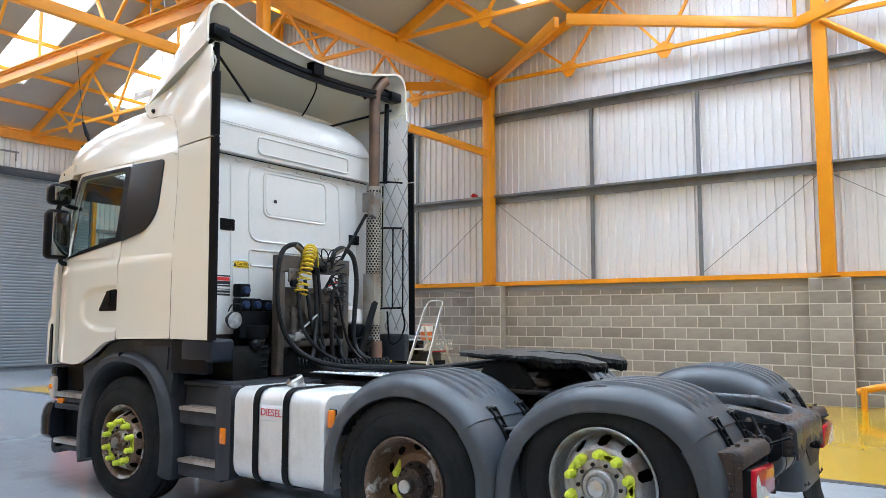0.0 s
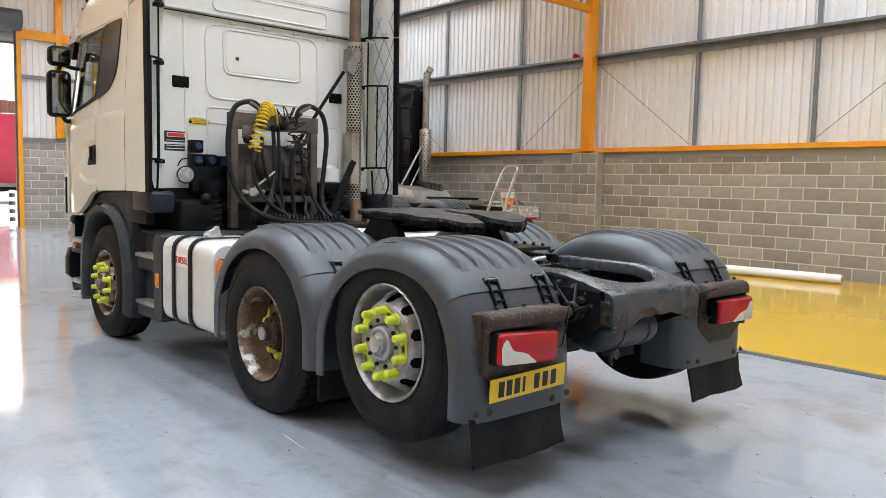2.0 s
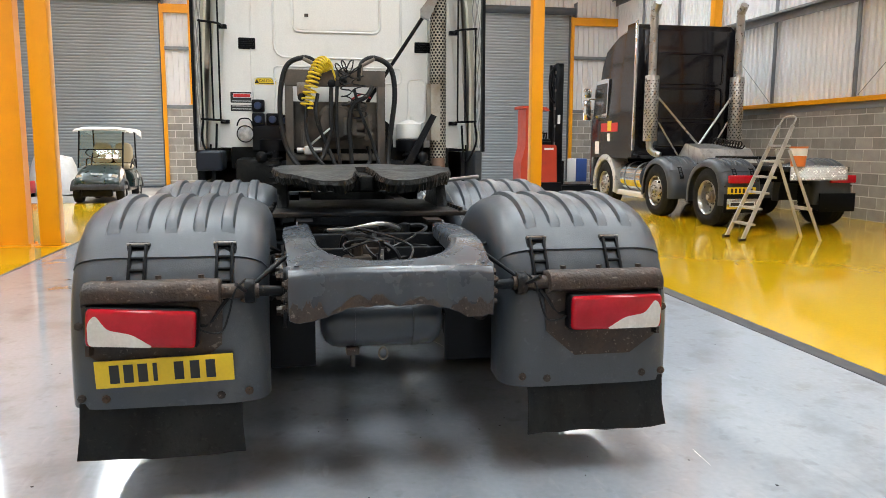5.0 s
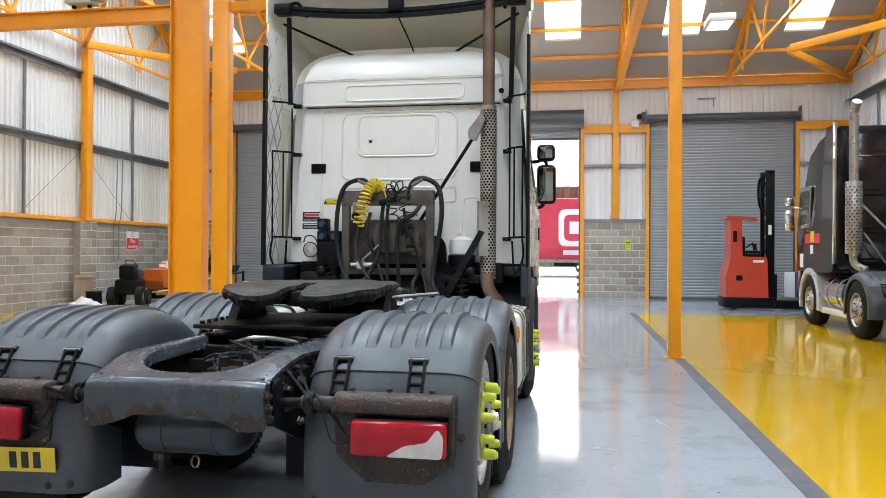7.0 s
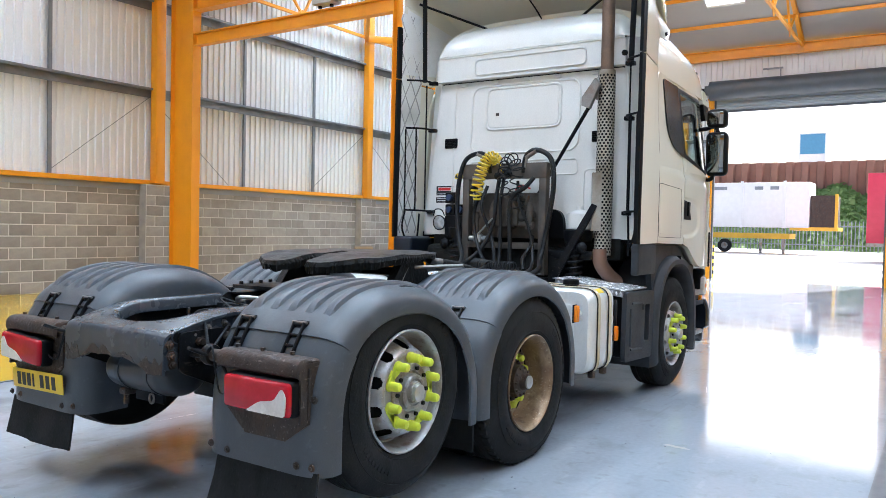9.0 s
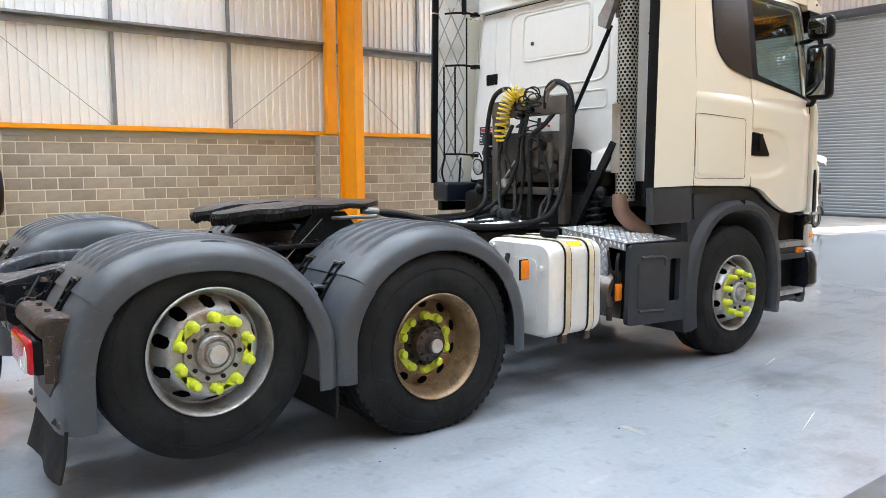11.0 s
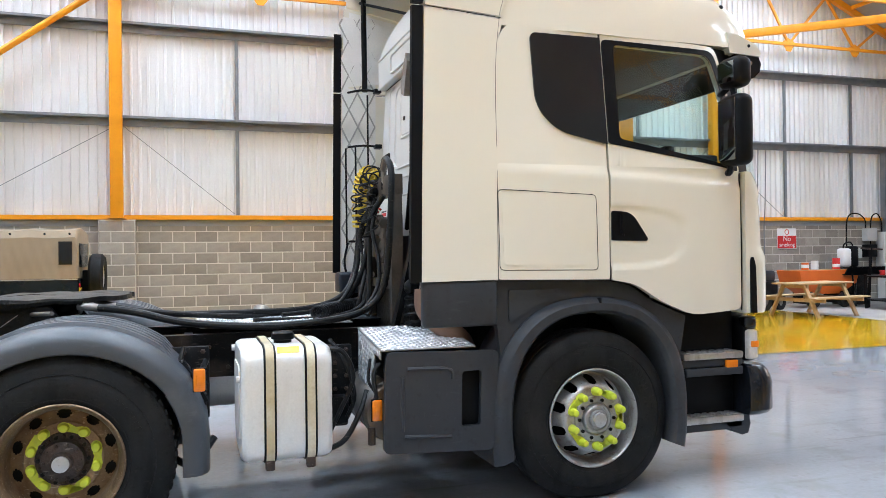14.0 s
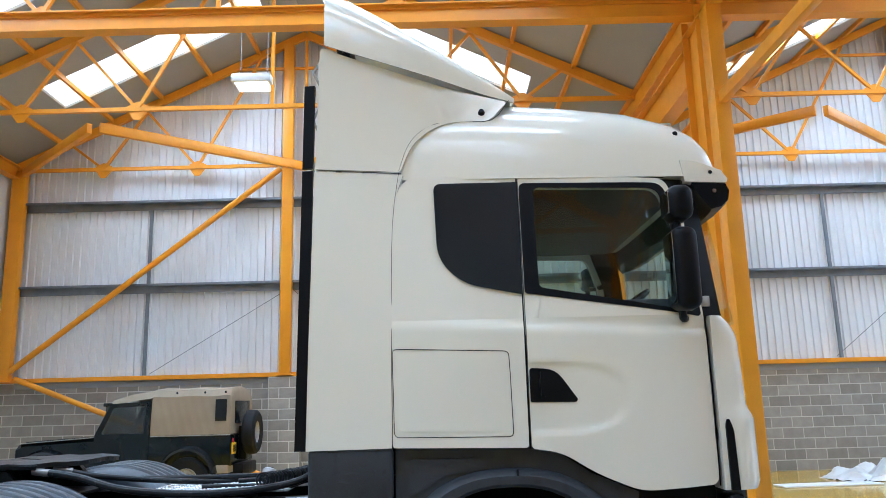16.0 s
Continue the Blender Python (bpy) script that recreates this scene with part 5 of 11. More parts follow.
loft(bm, [[Vector((-2.01 + dx, 1.2 * k / 8, 3.765 + 0.09 * abs(k / 8) ** 2 + dz)) for dx, dz in bar] for k in range(-8, 9)])
part("spoiler_bar", bm, BLACK, sp, "black grooved spoiler stiffener bar")
for s in (1, -1):
    bm = BM()
    box(bm, (-2.10, s * 1.05, 3.80), (-1.96, s * 1.22, 3.90), 0.02)
    tube(bm, [(-2.0, s * 1.08, 3.88), (-2.1, s * 1.02, 3.93), (-2.3, s * 1.0, 3.86)], 0.018, 7, 4)
    part("spoiler_hinge", bm, BLACK, sp)
bm = BM()
box(bm, (-2.07, -0.08, 3.78), (-1.97, 0.06, 3.90), 0.01)
tube(bm, [(-2.02, -0.02, 3.8), (-2.05, 0.03, 3.68), (-2.2, 0.08, 3.55), (-2.3, 0.1, 3.47)], 0.008, 6, 4)
part("spoiler_catch", bm, BLACK, sp)
for s in (1, -1):
    bm = BM()
    rod(bm, (-2.33, s * 0.5, 3.45), (-2.05, s * 1.15, 3.72), 0.012, 8)
    part("spoiler_rod", bm, BLACK, sp)
    bm = BM()
    sd = side(s)
    sheet(bm, [(-1.96, 3.0), (-1.97, 3.66), (-2.9, 3.42), (-2.44, 3.05)], [], lambda x, z, d: sd(x, z, 0.025 + d), 0.004, CUTS)
    part("spoiler_lining", bm, QUILT, sp)
for x, y, z in ((-2.89, 1.10, 3.33), (-4.07, 1.06, 3.17)):
    for s in (1, -1):
        bm = BM()
        lathe(bm, [(0, 0.03), (0.014, 0.03), (0.02, 0.012), (0.03, 0), (0, -0.02)], along((x, s * y, z), (x, s * 2, z + 0.2)), 12)
        part("roof_knob", bm, BLACK, truck)
# visor and front
YS = (-1.135, -1.12, -1.05, -0.9, -0.5, 0, 0.5, 0.9, 1.05, 1.12, 1.135)


def across(bm, pts, w, bend, power):
    """A section (x, z) drawn from side to side, bending back at its ends."""
    return loft(bm, [[Vector((x + bend * (abs(y) / 1.135) ** power * (1 if x < -4.15 else 0.2), y * w / 1.135, z)) for x, z in pts] for y in YS])


vis = part("sun_visor", across(BM(), [(-4.07, 2.985), (-4.2, 2.975), (-4.35, 2.915), (-4.385, 2.86), (-4.375, 2.838), (-4.09, 2.85)], 1.155, 0.05, 6), CREAM, truck, "cream and black sun visor")
part("visor_underside", across(BM(), [(-4.17, 2.845), (-4.37, 2.834), (-4.390, 2.79), (-4.378, 2.735), (-4.335, 2.695), (-4.275, 2.68), (-4.235, 2.73), (-4.19, 2.80)], 1.15, 0.05, 6), BLACK, vis, "black underside of the visor")
bm = BM()
loft(bm, [[Vector((x + 0.04 * (abs(y) / 1.13) ** 3, y * w, z)) for y in (-1.13, -0.9, -0.4, 0, 0.4, 0.9, 1.13)] for x, z, w in ((-4.335, 2.0, 1.0), (-4.28, 2.4, 0.985), (-4.215, 2.88, 0.955))], closed=False)
part("windscreen", bm, CLEAR, truck, "greenish windscreen").visible_shadow = False
for s in (1, -1):
    sd = side(s, -0.012)
    pl = rounded([(-4.085, 2.03), (-4.225, 2.03), (-4.175, 2.60), (-4.135, 2.875), (-3.93, 2.875), (-4.04, 2.55)], 0.01)
    part("screen_pillar", sheet(BM(), pl, [], sd, 0.06, [("u", -4.05), ("u", -4.12), ("u", -4.18)]), BLACK, truck, "black windscreen pillar")
    bm = BM()
    box(bm, (-4.15, s * 1.15, 2.10), (-4.05, s * 1.185, 2.16), 0.004)
    part("mirror_bracket", bm, ALU, truck, "bare metal mirror bracket")
bm = BM()
loft(bm, [[Vector((x + dx + 0.03 * (abs(y) / 1.135) ** 2, y * 0.80, z)) for y in YS for dx in (0.0,)] + [Vector((x + 0.06, y * 0.80, z)) for y in YS[::-1]] for x, z in ((-4.390, 1.1), (-4.393, 1.4), (-4.385, 1.47), (-4.357, 1.56), (-4.350, 1.7), (-4.340, 1.9), (-4.315, 1.98), (-4.28, 2.02))])
part("front_panel", bm, CREAM, truck, "cream front panel")
bm = BM()
box(bm, (-4.36, -0.95, 0.42), (-4.1, 0.95, 1.12), 0.05)
part("bumper", bm, PLASTIC, truck, "dark grey front bumper")
bm = BM()
box(bm, (-4.22, -1.19, 1.36), (-2.24, 1.19, 1.42))
cab_floor = part("cab_floor", bm, BLACK, truck)
bm = BM()
box(bm, (-4.2, -1.12, 1.45), (-3.88, 1.12, 2.02), 0.06)
dash = part("dashboard", bm, BLACK, truck, "black dashboard")
bm = BM()
box(bm, (-4.02, 0.95, 2.02), (-3.9, 1.10, 2.05), 0.005)
part("dash_card", bm, WHITE_INK, dash)
bm = BM()
m = along((-3.78, 0.6, 2.15), (-3.56, 0.6, 2.45))
tube(bm, [m @ Vector((0.21 * math.cos(a * math.pi / 10), 0.21 * math.sin(a * math.pi / 10), 0)) for a in range(21)], 0.017, 8, 0)
for a in (0.3, 2.8, 4.7):
    rod(bm, m @ Vector((0, 0, -0.03)), m @ Vector((0.2 * math.cos(a), 0.2 * math.sin(a), 0)), 0.014, 6)
lathe(bm, [(0, 0), (0.06, -0.01), (0.05, -0.1), (0, -0.3)], m, 12)
part("steering_wheel", bm, BLACK, truck, "black steering wheel")
for y in (0.6, -0.6):
    bm = BM()
    box(bm, (-3.45, y - 0.25, 1.45), (-2.9, y + 0.25, 1.95), 0.06)
    box(bm, (-3.0, y - 0.24, 1.9), (-2.84, y + 0.24, 2.5), 0.06)
    box(bm, (-2.98, y - 0.14, 2.5), (-2.88, y + 0.14, 2.68), 0.04)
    part("cab_seat", bm, HOSE, truck, "dark cab seat")
bm = BM()
box(bm, (-2.88, -1.1, 1.42), (-2.4, 1.1, 1.9), 0.05)
box(bm, (-2.87, -1.1, 1.9), (-2.82, 1.1, 2.15))
part("bunk", bm, QUILT, truck)
TRIM = mat("dark_cab_trim", (0.055, 0.055, 0.058), (0.045, 0.045, 0.048), 0.7, scale=3)
part("headliner", box(BM(), (-4.12, -1.10, 2.845), (-2.42, 1.10, 2.875), 0.01), TRIM, truck, "dark grey cab headliner")
for s in (1, -1):
    part("door_lining", box(BM(), (-4.0, s * 1.075, 1.42), (-3.1, s * 1.125, 2.16), 0.015), TRIM, truck)
    part("sleeper_lining", box(BM(), (-3.08, s * 1.06, 1.42), (-2.4, s * 1.09, 2.84), 0.01), TRIM, truck)
for s in (1, -1):
    for x, z, mt in ((-4.235, 2.905, BLACK), (-4.25, 2.79, STEEL)):
        part("visor_screw", lathe(BM(), [(0, 0.008), (0.011, 0.006), (0.013, 0)], along((x, s * 1.152, z), (x, s * 2, z)), 10), mt, vis)
# antenna on the roof edge
bm = BM()
rod(bm, (-4.0, -1.03, 3.17), (-4.03, -1.06, 3.28), 0.014, 8)
rod(bm, (-4.03, -1.06, 3.28), (-4.08, -1.08, 3.42), 0.022, 8, 0.012)
rod(bm, (-4.08, -1.08, 3.42), (-4.22, -1.1, 4.15), 0.003, 5)
part("antenna", bm, BLACK, truck, "whip antenna")


# ---- wheels ----
def ring_disc(bm, prof, m, seg, holes=None):
    """A turned disc; cells that fall into a hand hole are left out."""
    rings = [[bm.verts.new(m @ Vector((r * math.cos(2 * math.pi * k / seg), r * math.sin(2 * math.pi * k / seg), h))) for k in range(seg)] for r, h in prof]
    for (ra, _), (rb, _), a, b in zip(prof, prof[1:], rings, rings[1:]):
        for k in range(seg):
            if holes:
                n, rc, dr, da = holes
                ang = (k + 0.5) / seg * n
                off = (ang - math.floor(ang) - 0.5) / n * 2 * math.pi
                if ((0.5 * (ra + rb) - rc) / dr) ** 2 + (off / da) ** 2 < 1:
                    continue
            j = (k + 1) % seg
            bm.faces.new((a[k], a[j], b[j], b[k]))
    return bm


def tyre_mesh(bm, m, lugs=False, R=0.517, squeeze=0.0):
    prof = [(0.299, -0.02), (0.314, -0.008), (0.34, 0.004), (0.385, 0.012), (0.43, 0.006), (0.47, -0.010), (R - 0.018, -0.028), (R - 0.006, -0.042), (R - 0.001, -0.058)]
    for h in (-0.085, -0.15, -0.21):
        prof += [(R, h + 0.012), (R - 0.014, h + 0.009), (R - 0.014, h - 0.003), (R, h - 0.006)]
    prof += [(R - 0.008, -0.26), (R - 0.03, -0.28), (0.42, -0.30), (0.34, -0.30), (0.30, -0.285), (0.28, -0.25), (0.28, -0.05)]
    lathe(bm, prof, m, 80, True)
    if lugs:
        for k in range(60):
            a = 2 * math.pi * k / 60
            for h, w in ((-0.062, 0.05), (-0.25, 0.05)):
                cbox(bm, m @ Matrix.Rotation(a, 4, "Z") @ Matrix.Translation((R - 0.003, 0, h)), (0.014, 0.034, w), 0.004, 1)
            cbox(bm, m @ Matrix.Rotation(a, 4, "Z") @ Matrix.Translation((R - 0.018, 0, -0.033)) @ Matrix.Rotation(radians(38), 4, "Y"), (0.03, 0.022, 0.006), 0.002, 1)
    # raised lettering and the fitting line above the bead
    for a0, n in ((0.4, 7), (3.7, 9)):
        for k in range(n):
            cbox(bm, m @ Matrix.Rotation(a0 + 0.075 * k, 4, "Z") @ Matrix.Translation((0.395, 0, 0.0115)), (0.03, 0.017, 0.003))
    for r, h in ((0.325, -0.002), (0.445, 0.0015)):
        lathe(bm, [(r, h), (r + 0.001, h + 0.003), (r + 0.004, h + 0.003), (r + 0.005, h)], m, 80, True)
    # the loaded tyre gives way towards the floor and lies flat where it stands
    c = m.translation
    for v in bm.verts:
        r = math.hypot(v.co.x - c.x, v.co.z - c.z)
        if squeeze and r > 0.33:
            phi = math.acos(max(-1.0, min(1.0, (c.z - v.co.z) / r)))
            k = 1 - squeeze * math.exp(-(phi / 0.62) ** 2) * (r - 0.33) / (R - 0.33) / r
            v.co.x, v.co.z = c.x + (v.co.x - c.x) * k, c.z + (v.co.z - c.z) * k
        if v.co.z < 0.004:
            v.co.z = 0.004
    return bm


def nut_cover_mesh():
    bm = BM()
    lathe(bm, [(0.027, 0), (0.028, 0.008), (0.024, 0.012), (0.0215, 0.056), (0.018, 0.065), (0.009, 0.069), (0, 0.0695)], Matrix.Identity(4), 14)
    prism(bm, [(-0.028, 0.010, 0.001), (0.028, 0.010, 0.001), (0.005, 0.074, 0.001), (-0.005, 0.074, 0.001)], (0, 0, 0.011))
    return finish("nut_cover", bm, LIME)


NUT_COVER = nut_cover_mesh()
BOLT_ME = finish("hub_bolt", lathe(BM(), [(0.011, 0), (0.011, 0.012), (0, 0.012)], Matrix.Identity(4), 6), GREASE)


def wheel(x, z, s, kind, rim_mat, missing=()):
    m = along((x, s * (1.222 if x > 1 else 1.25), z), (x, s * 2, z))
    rim = m @ Matrix.Diagonal((1.03, 1.03, 1, 1))
    bm = BM()
    if kind == "convex":
        prof = [(0.278, -0.25), (0.27, -0.15), (0.274, -0.05), (0.281, -0.03), (0.292, -0.022), (0.296, -0.005), (0.290, 0.0), (0.282, -0.006), (0.272, -0.035), (0.266, -0.085), (0.260, -0.118), (0.250, -0.122)] + [(0.246 - 0.00365 * i, -0.118 + 0.118 * math.sin(math.pi / 2 * i / 16)) for i in range(17)] + [(0.185, 0.002), (0.14, 0.002), (0.0, 0.0)]
        ring_disc(bm, prof[:-1], rim, 200, (10, 0.224, 0.022, 0.14))
    else:
        prof = [(0.278, -0.25), (0.27, -0.15), (0.274, -0.05), (0.281, -0.03), (0.292, -0.022), (0.296, -0.005), (0.290, 0.0), (0.282, -0.006), (0.272, -0.03), (0.262, -0.05), (0.257, -0.09), (0.254, -0.14), (0.249, -0.165)] + [(0.243 - 0.0035 * i, -0.178 + 0.00135 * i) for i in range(17)] + [(0.18, -0.15), (0.10, -0.15)]
        ring_disc(bm, prof, rim, 200, (10, 0.221, 0.023, 0.145))
    w = part("wheel", bm, rim_mat, truck, {"convex": "steel wheel with lime green nut covers", "dish": "deep dished rusty drive wheel"}[kind])
    part("tyre", tyre_mesh(BM(), m, kind == "dish", *((0.517, 0.0) if z > 0.6 else (0.545, 0.045) if kind == "dish" else (0.538, 0.038))), RUBBER, w, "worn black tyre")
    bm = BM()
    base = 0.002 if kind == "convex" else -0.15
    if kind == "convex":
        lathe(bm, [(0.145, base - 0.01), (0.142, base + 0.008), (0.138, base + 0.012), (0.104, base + 0.013), (0.098, base + 0.004), (0.092, base + 0.004), (0.088, base + 0.030), (0.080, base + 0.036), (0.068, base + 0.036), (0.064, base + 0.028), (0.056, base + 0.028), (0.052, base + 0.05), (0, base + 0.05)], m, 48)
        hm = rim_mat
    else:
        lathe(bm, [(0.14, base - 0.01), (0.135, base + 0.01), (0.105, base + 0.014), (0.10, base + 0.07), (0.07, base + 0.08), (0.055, base + 0.085), (0.05, base + 0.12), (0.03, base + 0.125), (0, base + 0.125)], m, 32)
        for k in range(20):
            cbox(bm, m @ Matrix.Rotation(radians(18 * k), 4, "Z") @ Matrix.Translation((0.118, 0, base + 0.012)), (0.016, 0.016, 0.02), 0.003)
        for k in range(10):
            cbox(bm, m @ Matrix.Rotation(radians(36 * k), 4, "Z") @ Matrix.Translation((0.085, 0, base + 0.078)), (0.014, 0.014, 0.016), 0.003)
        hm = RUST if rim_mat in (RIM_RUST, RIM_GOLD) else STEEL
    part("hub", bm, hm, w)
    if kind == "convex":
        bm = BM()
        lathe(bm, [(0.046, base + 0.05), (0.044, base + 0.066), (0.036, base + 0.070), (0, base + 0.070)], m, 8)
        part("hub_cap", bm, ALU if rim_mat is RIM_GREY else STEEL, w)
    if kind == "dish":
        bm = BM()
        lathe(bm, [(0.042, base + 0.11), (0.04, base + 0.132), (0.03, base + 0.138), (0, base + 0.138)], m, 20)
        part("hub_cap", bm, ALU, w, "bare alloy hub cap")
    for k in range(10):
        a = 2 * math.pi * (k + 0.5) / 10
        o = new("hub_bolt", BOLT_ME)
        o.parent = w
        o.matrix_local = m @ Matrix.Rotation(a + 0.3, 4, "Z") @ Matrix.Translation((0.118, 0, base + 0.014))
        if k in missing:
            continue
        o = new("nut_cover", NUT_COVER)
        o.parent = w
        o.matrix_local = m @ Matrix.Rotation(a, 4, "Z") @ Matrix.Translation((0.1675 if kind == "convex" else 0.158, 0, base)) @ Matrix.Rotation(radians((10 if k % 2 else 172) + (0, 9, -7, 5, 12, -9, 4, -12, 6, -3)[k]), 4, "Z") @ Matrix.Diagonal((1, 1, 1, 1) if kind == "convex" else (1.0, 1.15, 0.5, 1))
    bm = BM()
    lathe(bm, [(0.0, -0.20), (0.26, -0.20), (0.26, -0.24), (0.0, -0.24)], m, 32)
    part("brake_drum", bm, BLACK, w)
    return w


wheel(-2.97, 0.5, 1, "convex", RIM_GREY)
wheel(-2.97, 0.5, -1, "convex", RIM_RUST)
wheel(0, 0.5, 1, "dish", RIM_GOLD)
wheel(0, 0.5, -1, "dish", RIM_RUST, (0, 1, 2, 3, 8, 9))
wheel(1.29, 0.66, 1, "convex", RIM_GREY)
wheel(1.29, 0.66, -1, "convex", RIM_GREY)
for s in (1, -1):
    part("inner_tyre", tyre_mesh(BM(), along((0, s * 0.90, 0.5), (0, s * 2, 0.5)), True), RUBBER, truck)
for x, z in ((-2.97, 0.5), (0, 0.5), (1.29, 0.66)):
    bm = BM()
    rod(bm, (x, -1.0, z), (x, 1.0, z), 0.075, 14)
    if x == 0:
        lathe(bm, [(0, -0.24), (0.12, -0.22), (0.2, -0.1), (0.22, 0), (0.2, 0.1), (0.12, 0.22), (0, 0.24)], along((0, 0, z), (1, 0, z)), 20)
    part("axle", bm, CHASSIS, truck)

# ---- mudguards of the two rear axles ----
def guard(xc, s, rear_drop):
    zc, R, Rz = 0.55, 0.675, 0.607
    y0, y1 = 0.50, 1.255

    def at(w, r, y):
        a = radians(w)
        if w < 0:
            return Vector((xc + R + r - (0.055 if rear_drop else 0.0), s * y, zc + w * 0.006))
        if w > 180:
            return Vector((xc - R - r, s * y, zc - (w - 180) * 0.006))
        e = 2 / 2.5 if rear_drop and w < 90 else 1.0
        return Vector((xc + (R + r - (0.055 if rear_drop and w < 90 else 0.0)) * math.copysign(abs(math.cos(a)) ** e, math.cos(a)), s * y, zc + (Rz + r) * abs(math.sin(a)) ** e))

    def piece(name, w0, w1, lift, y_in=y0, y_out=y1):
        bm = BM()
        n = max(4, int((w1 - w0) / 5))
        sec = [(-0.27, y_in), (-0.12, y_in - 0.010), (-0.07, y_in - 0.004), (-0.030, y_in + 0.016), (-0.004, y_in + 0.052), (0.012, y_in + 0.10), (0.018, y_in + 0.16), (0.018, y_out - 0.15), (0.012, y_out - 0.095), (-0.002, y_out - 0.05), (-0.026, y_out - 0.018), (-0.060, y_out), (-0.115, y_out), (-0.122, y_out - 0.008), (-0.115, y_out - 0.014), (-0.06, y_out - 0.02), (-0.025, y_out - 0.05), (-0.004, y_out - 0.15), (-0.004, y_in + 0.15), (-0.05, y_in + 0.03), (-0.12, y_in + 0.008), (-0.27, y_in + 0.01)]
        loft(bm, [[at(w0 + (w1 - w0) * i / n, r + lift, y) for r, y in sec] for i in range(n + 1)])
        return part(name, bm, MUDGUARD, truck, "weathered grey plastic mudguard section")

    top = piece("mudguard", 38, 148, 0.008)
    for k in range(5):
        yc = y0 + 0.155 + 0.112 * k
        bm = BM()
        sec = [(-0.003, yc - 0.030), (0.014, yc - 0.021), (0.0155, yc - 0.017), (0.0155, yc + 0.017), (0.014, yc + 0.021), (-0.003, yc + 0.030)]
        ease = lambda i: min(1.0, 0.5 * i, 0.5 * (26 - i))
        loft(bm, [[at(50 + 86 * i / 26, (r + 0.003) * ease(i) - 0.003 + 0.026, y) for r, y in sec] for i in range(27)])
        part("mudguard_rib", bm, MUDGUARD, top, "", 25)
    if rear_drop:
        for y, w in ((y0 + 0.07, -18), (y1 - 0.05, -18), (y1 - 0.14, -19), (y0 + 0.18, -20), (y1 - 0.05, 12), (y0 + 0.08, 20)):
            p0 = at(w, 0.017, y)
            bm = BM()
            lathe(bm, [(0.018, 0), (0.016, 0.006), (0.008, 0.008), (0.008, 0.014), (0, 0.014)], along(p0, p0 + (at(w, 0.1, y) - p0)), 8)
            part("bolt", bm, RUST, top)
    lower = [piece("mudguard", 148, 208, 0.0), piece("mudguard", -26 if rear_drop else -28, 38, 0.0)]
    for w in (34, 151):
        for y in (y0 + 0.16, y1 - 0.26):
            p0, p1 = at(w + (10 if w < 90 else -10), 0.028, y), at(w - (13 if w < 90 else -13), 0.026, y)
            m = along(p0, p1, (p0 - Vector((xc, s * y, zc))))
            L = (p1 - p0).length
            bm = BM()
            cbox(bm, m @ Matrix.Translation((0, -0.004, 0.02)), (0.092, 0.014, 0.06), 0.006)
            cbox(bm, m @ Matrix.Translation((0, -0.006, L / 2)), (0.082, 0.008, L + 0.03), 0.003)
            for u in (-0.030, 0.030):
                cbox(bm, m @ Matrix.Translation((u, 0.006, L / 2)), (0.013, 0.024, L), 0.005)
            for i in range(5):
                cbox(bm, m @ Matrix.Translation((0, 0.007, L * (i + 0.2) / 4.4)), (0.06, 0.018, 0.012), 0.004)
            cbox(bm, m @ Matrix.Translation((0, 0.012, L * 0.94)) @ Matrix.Rotation(radians(20), 4, "X"), (0.05, 0.012, 0.05), 0.004)
            b = part("buckle", bm, BLACK, top, "black rubber buckle")
            part("buckle_pin", rod(BM(), m @ Vector((-0.044, 0.008, 0.0)), m @ Vector((0.044, 0.008, 0.0)), 0.006, 8), STEEL, b)
    return top


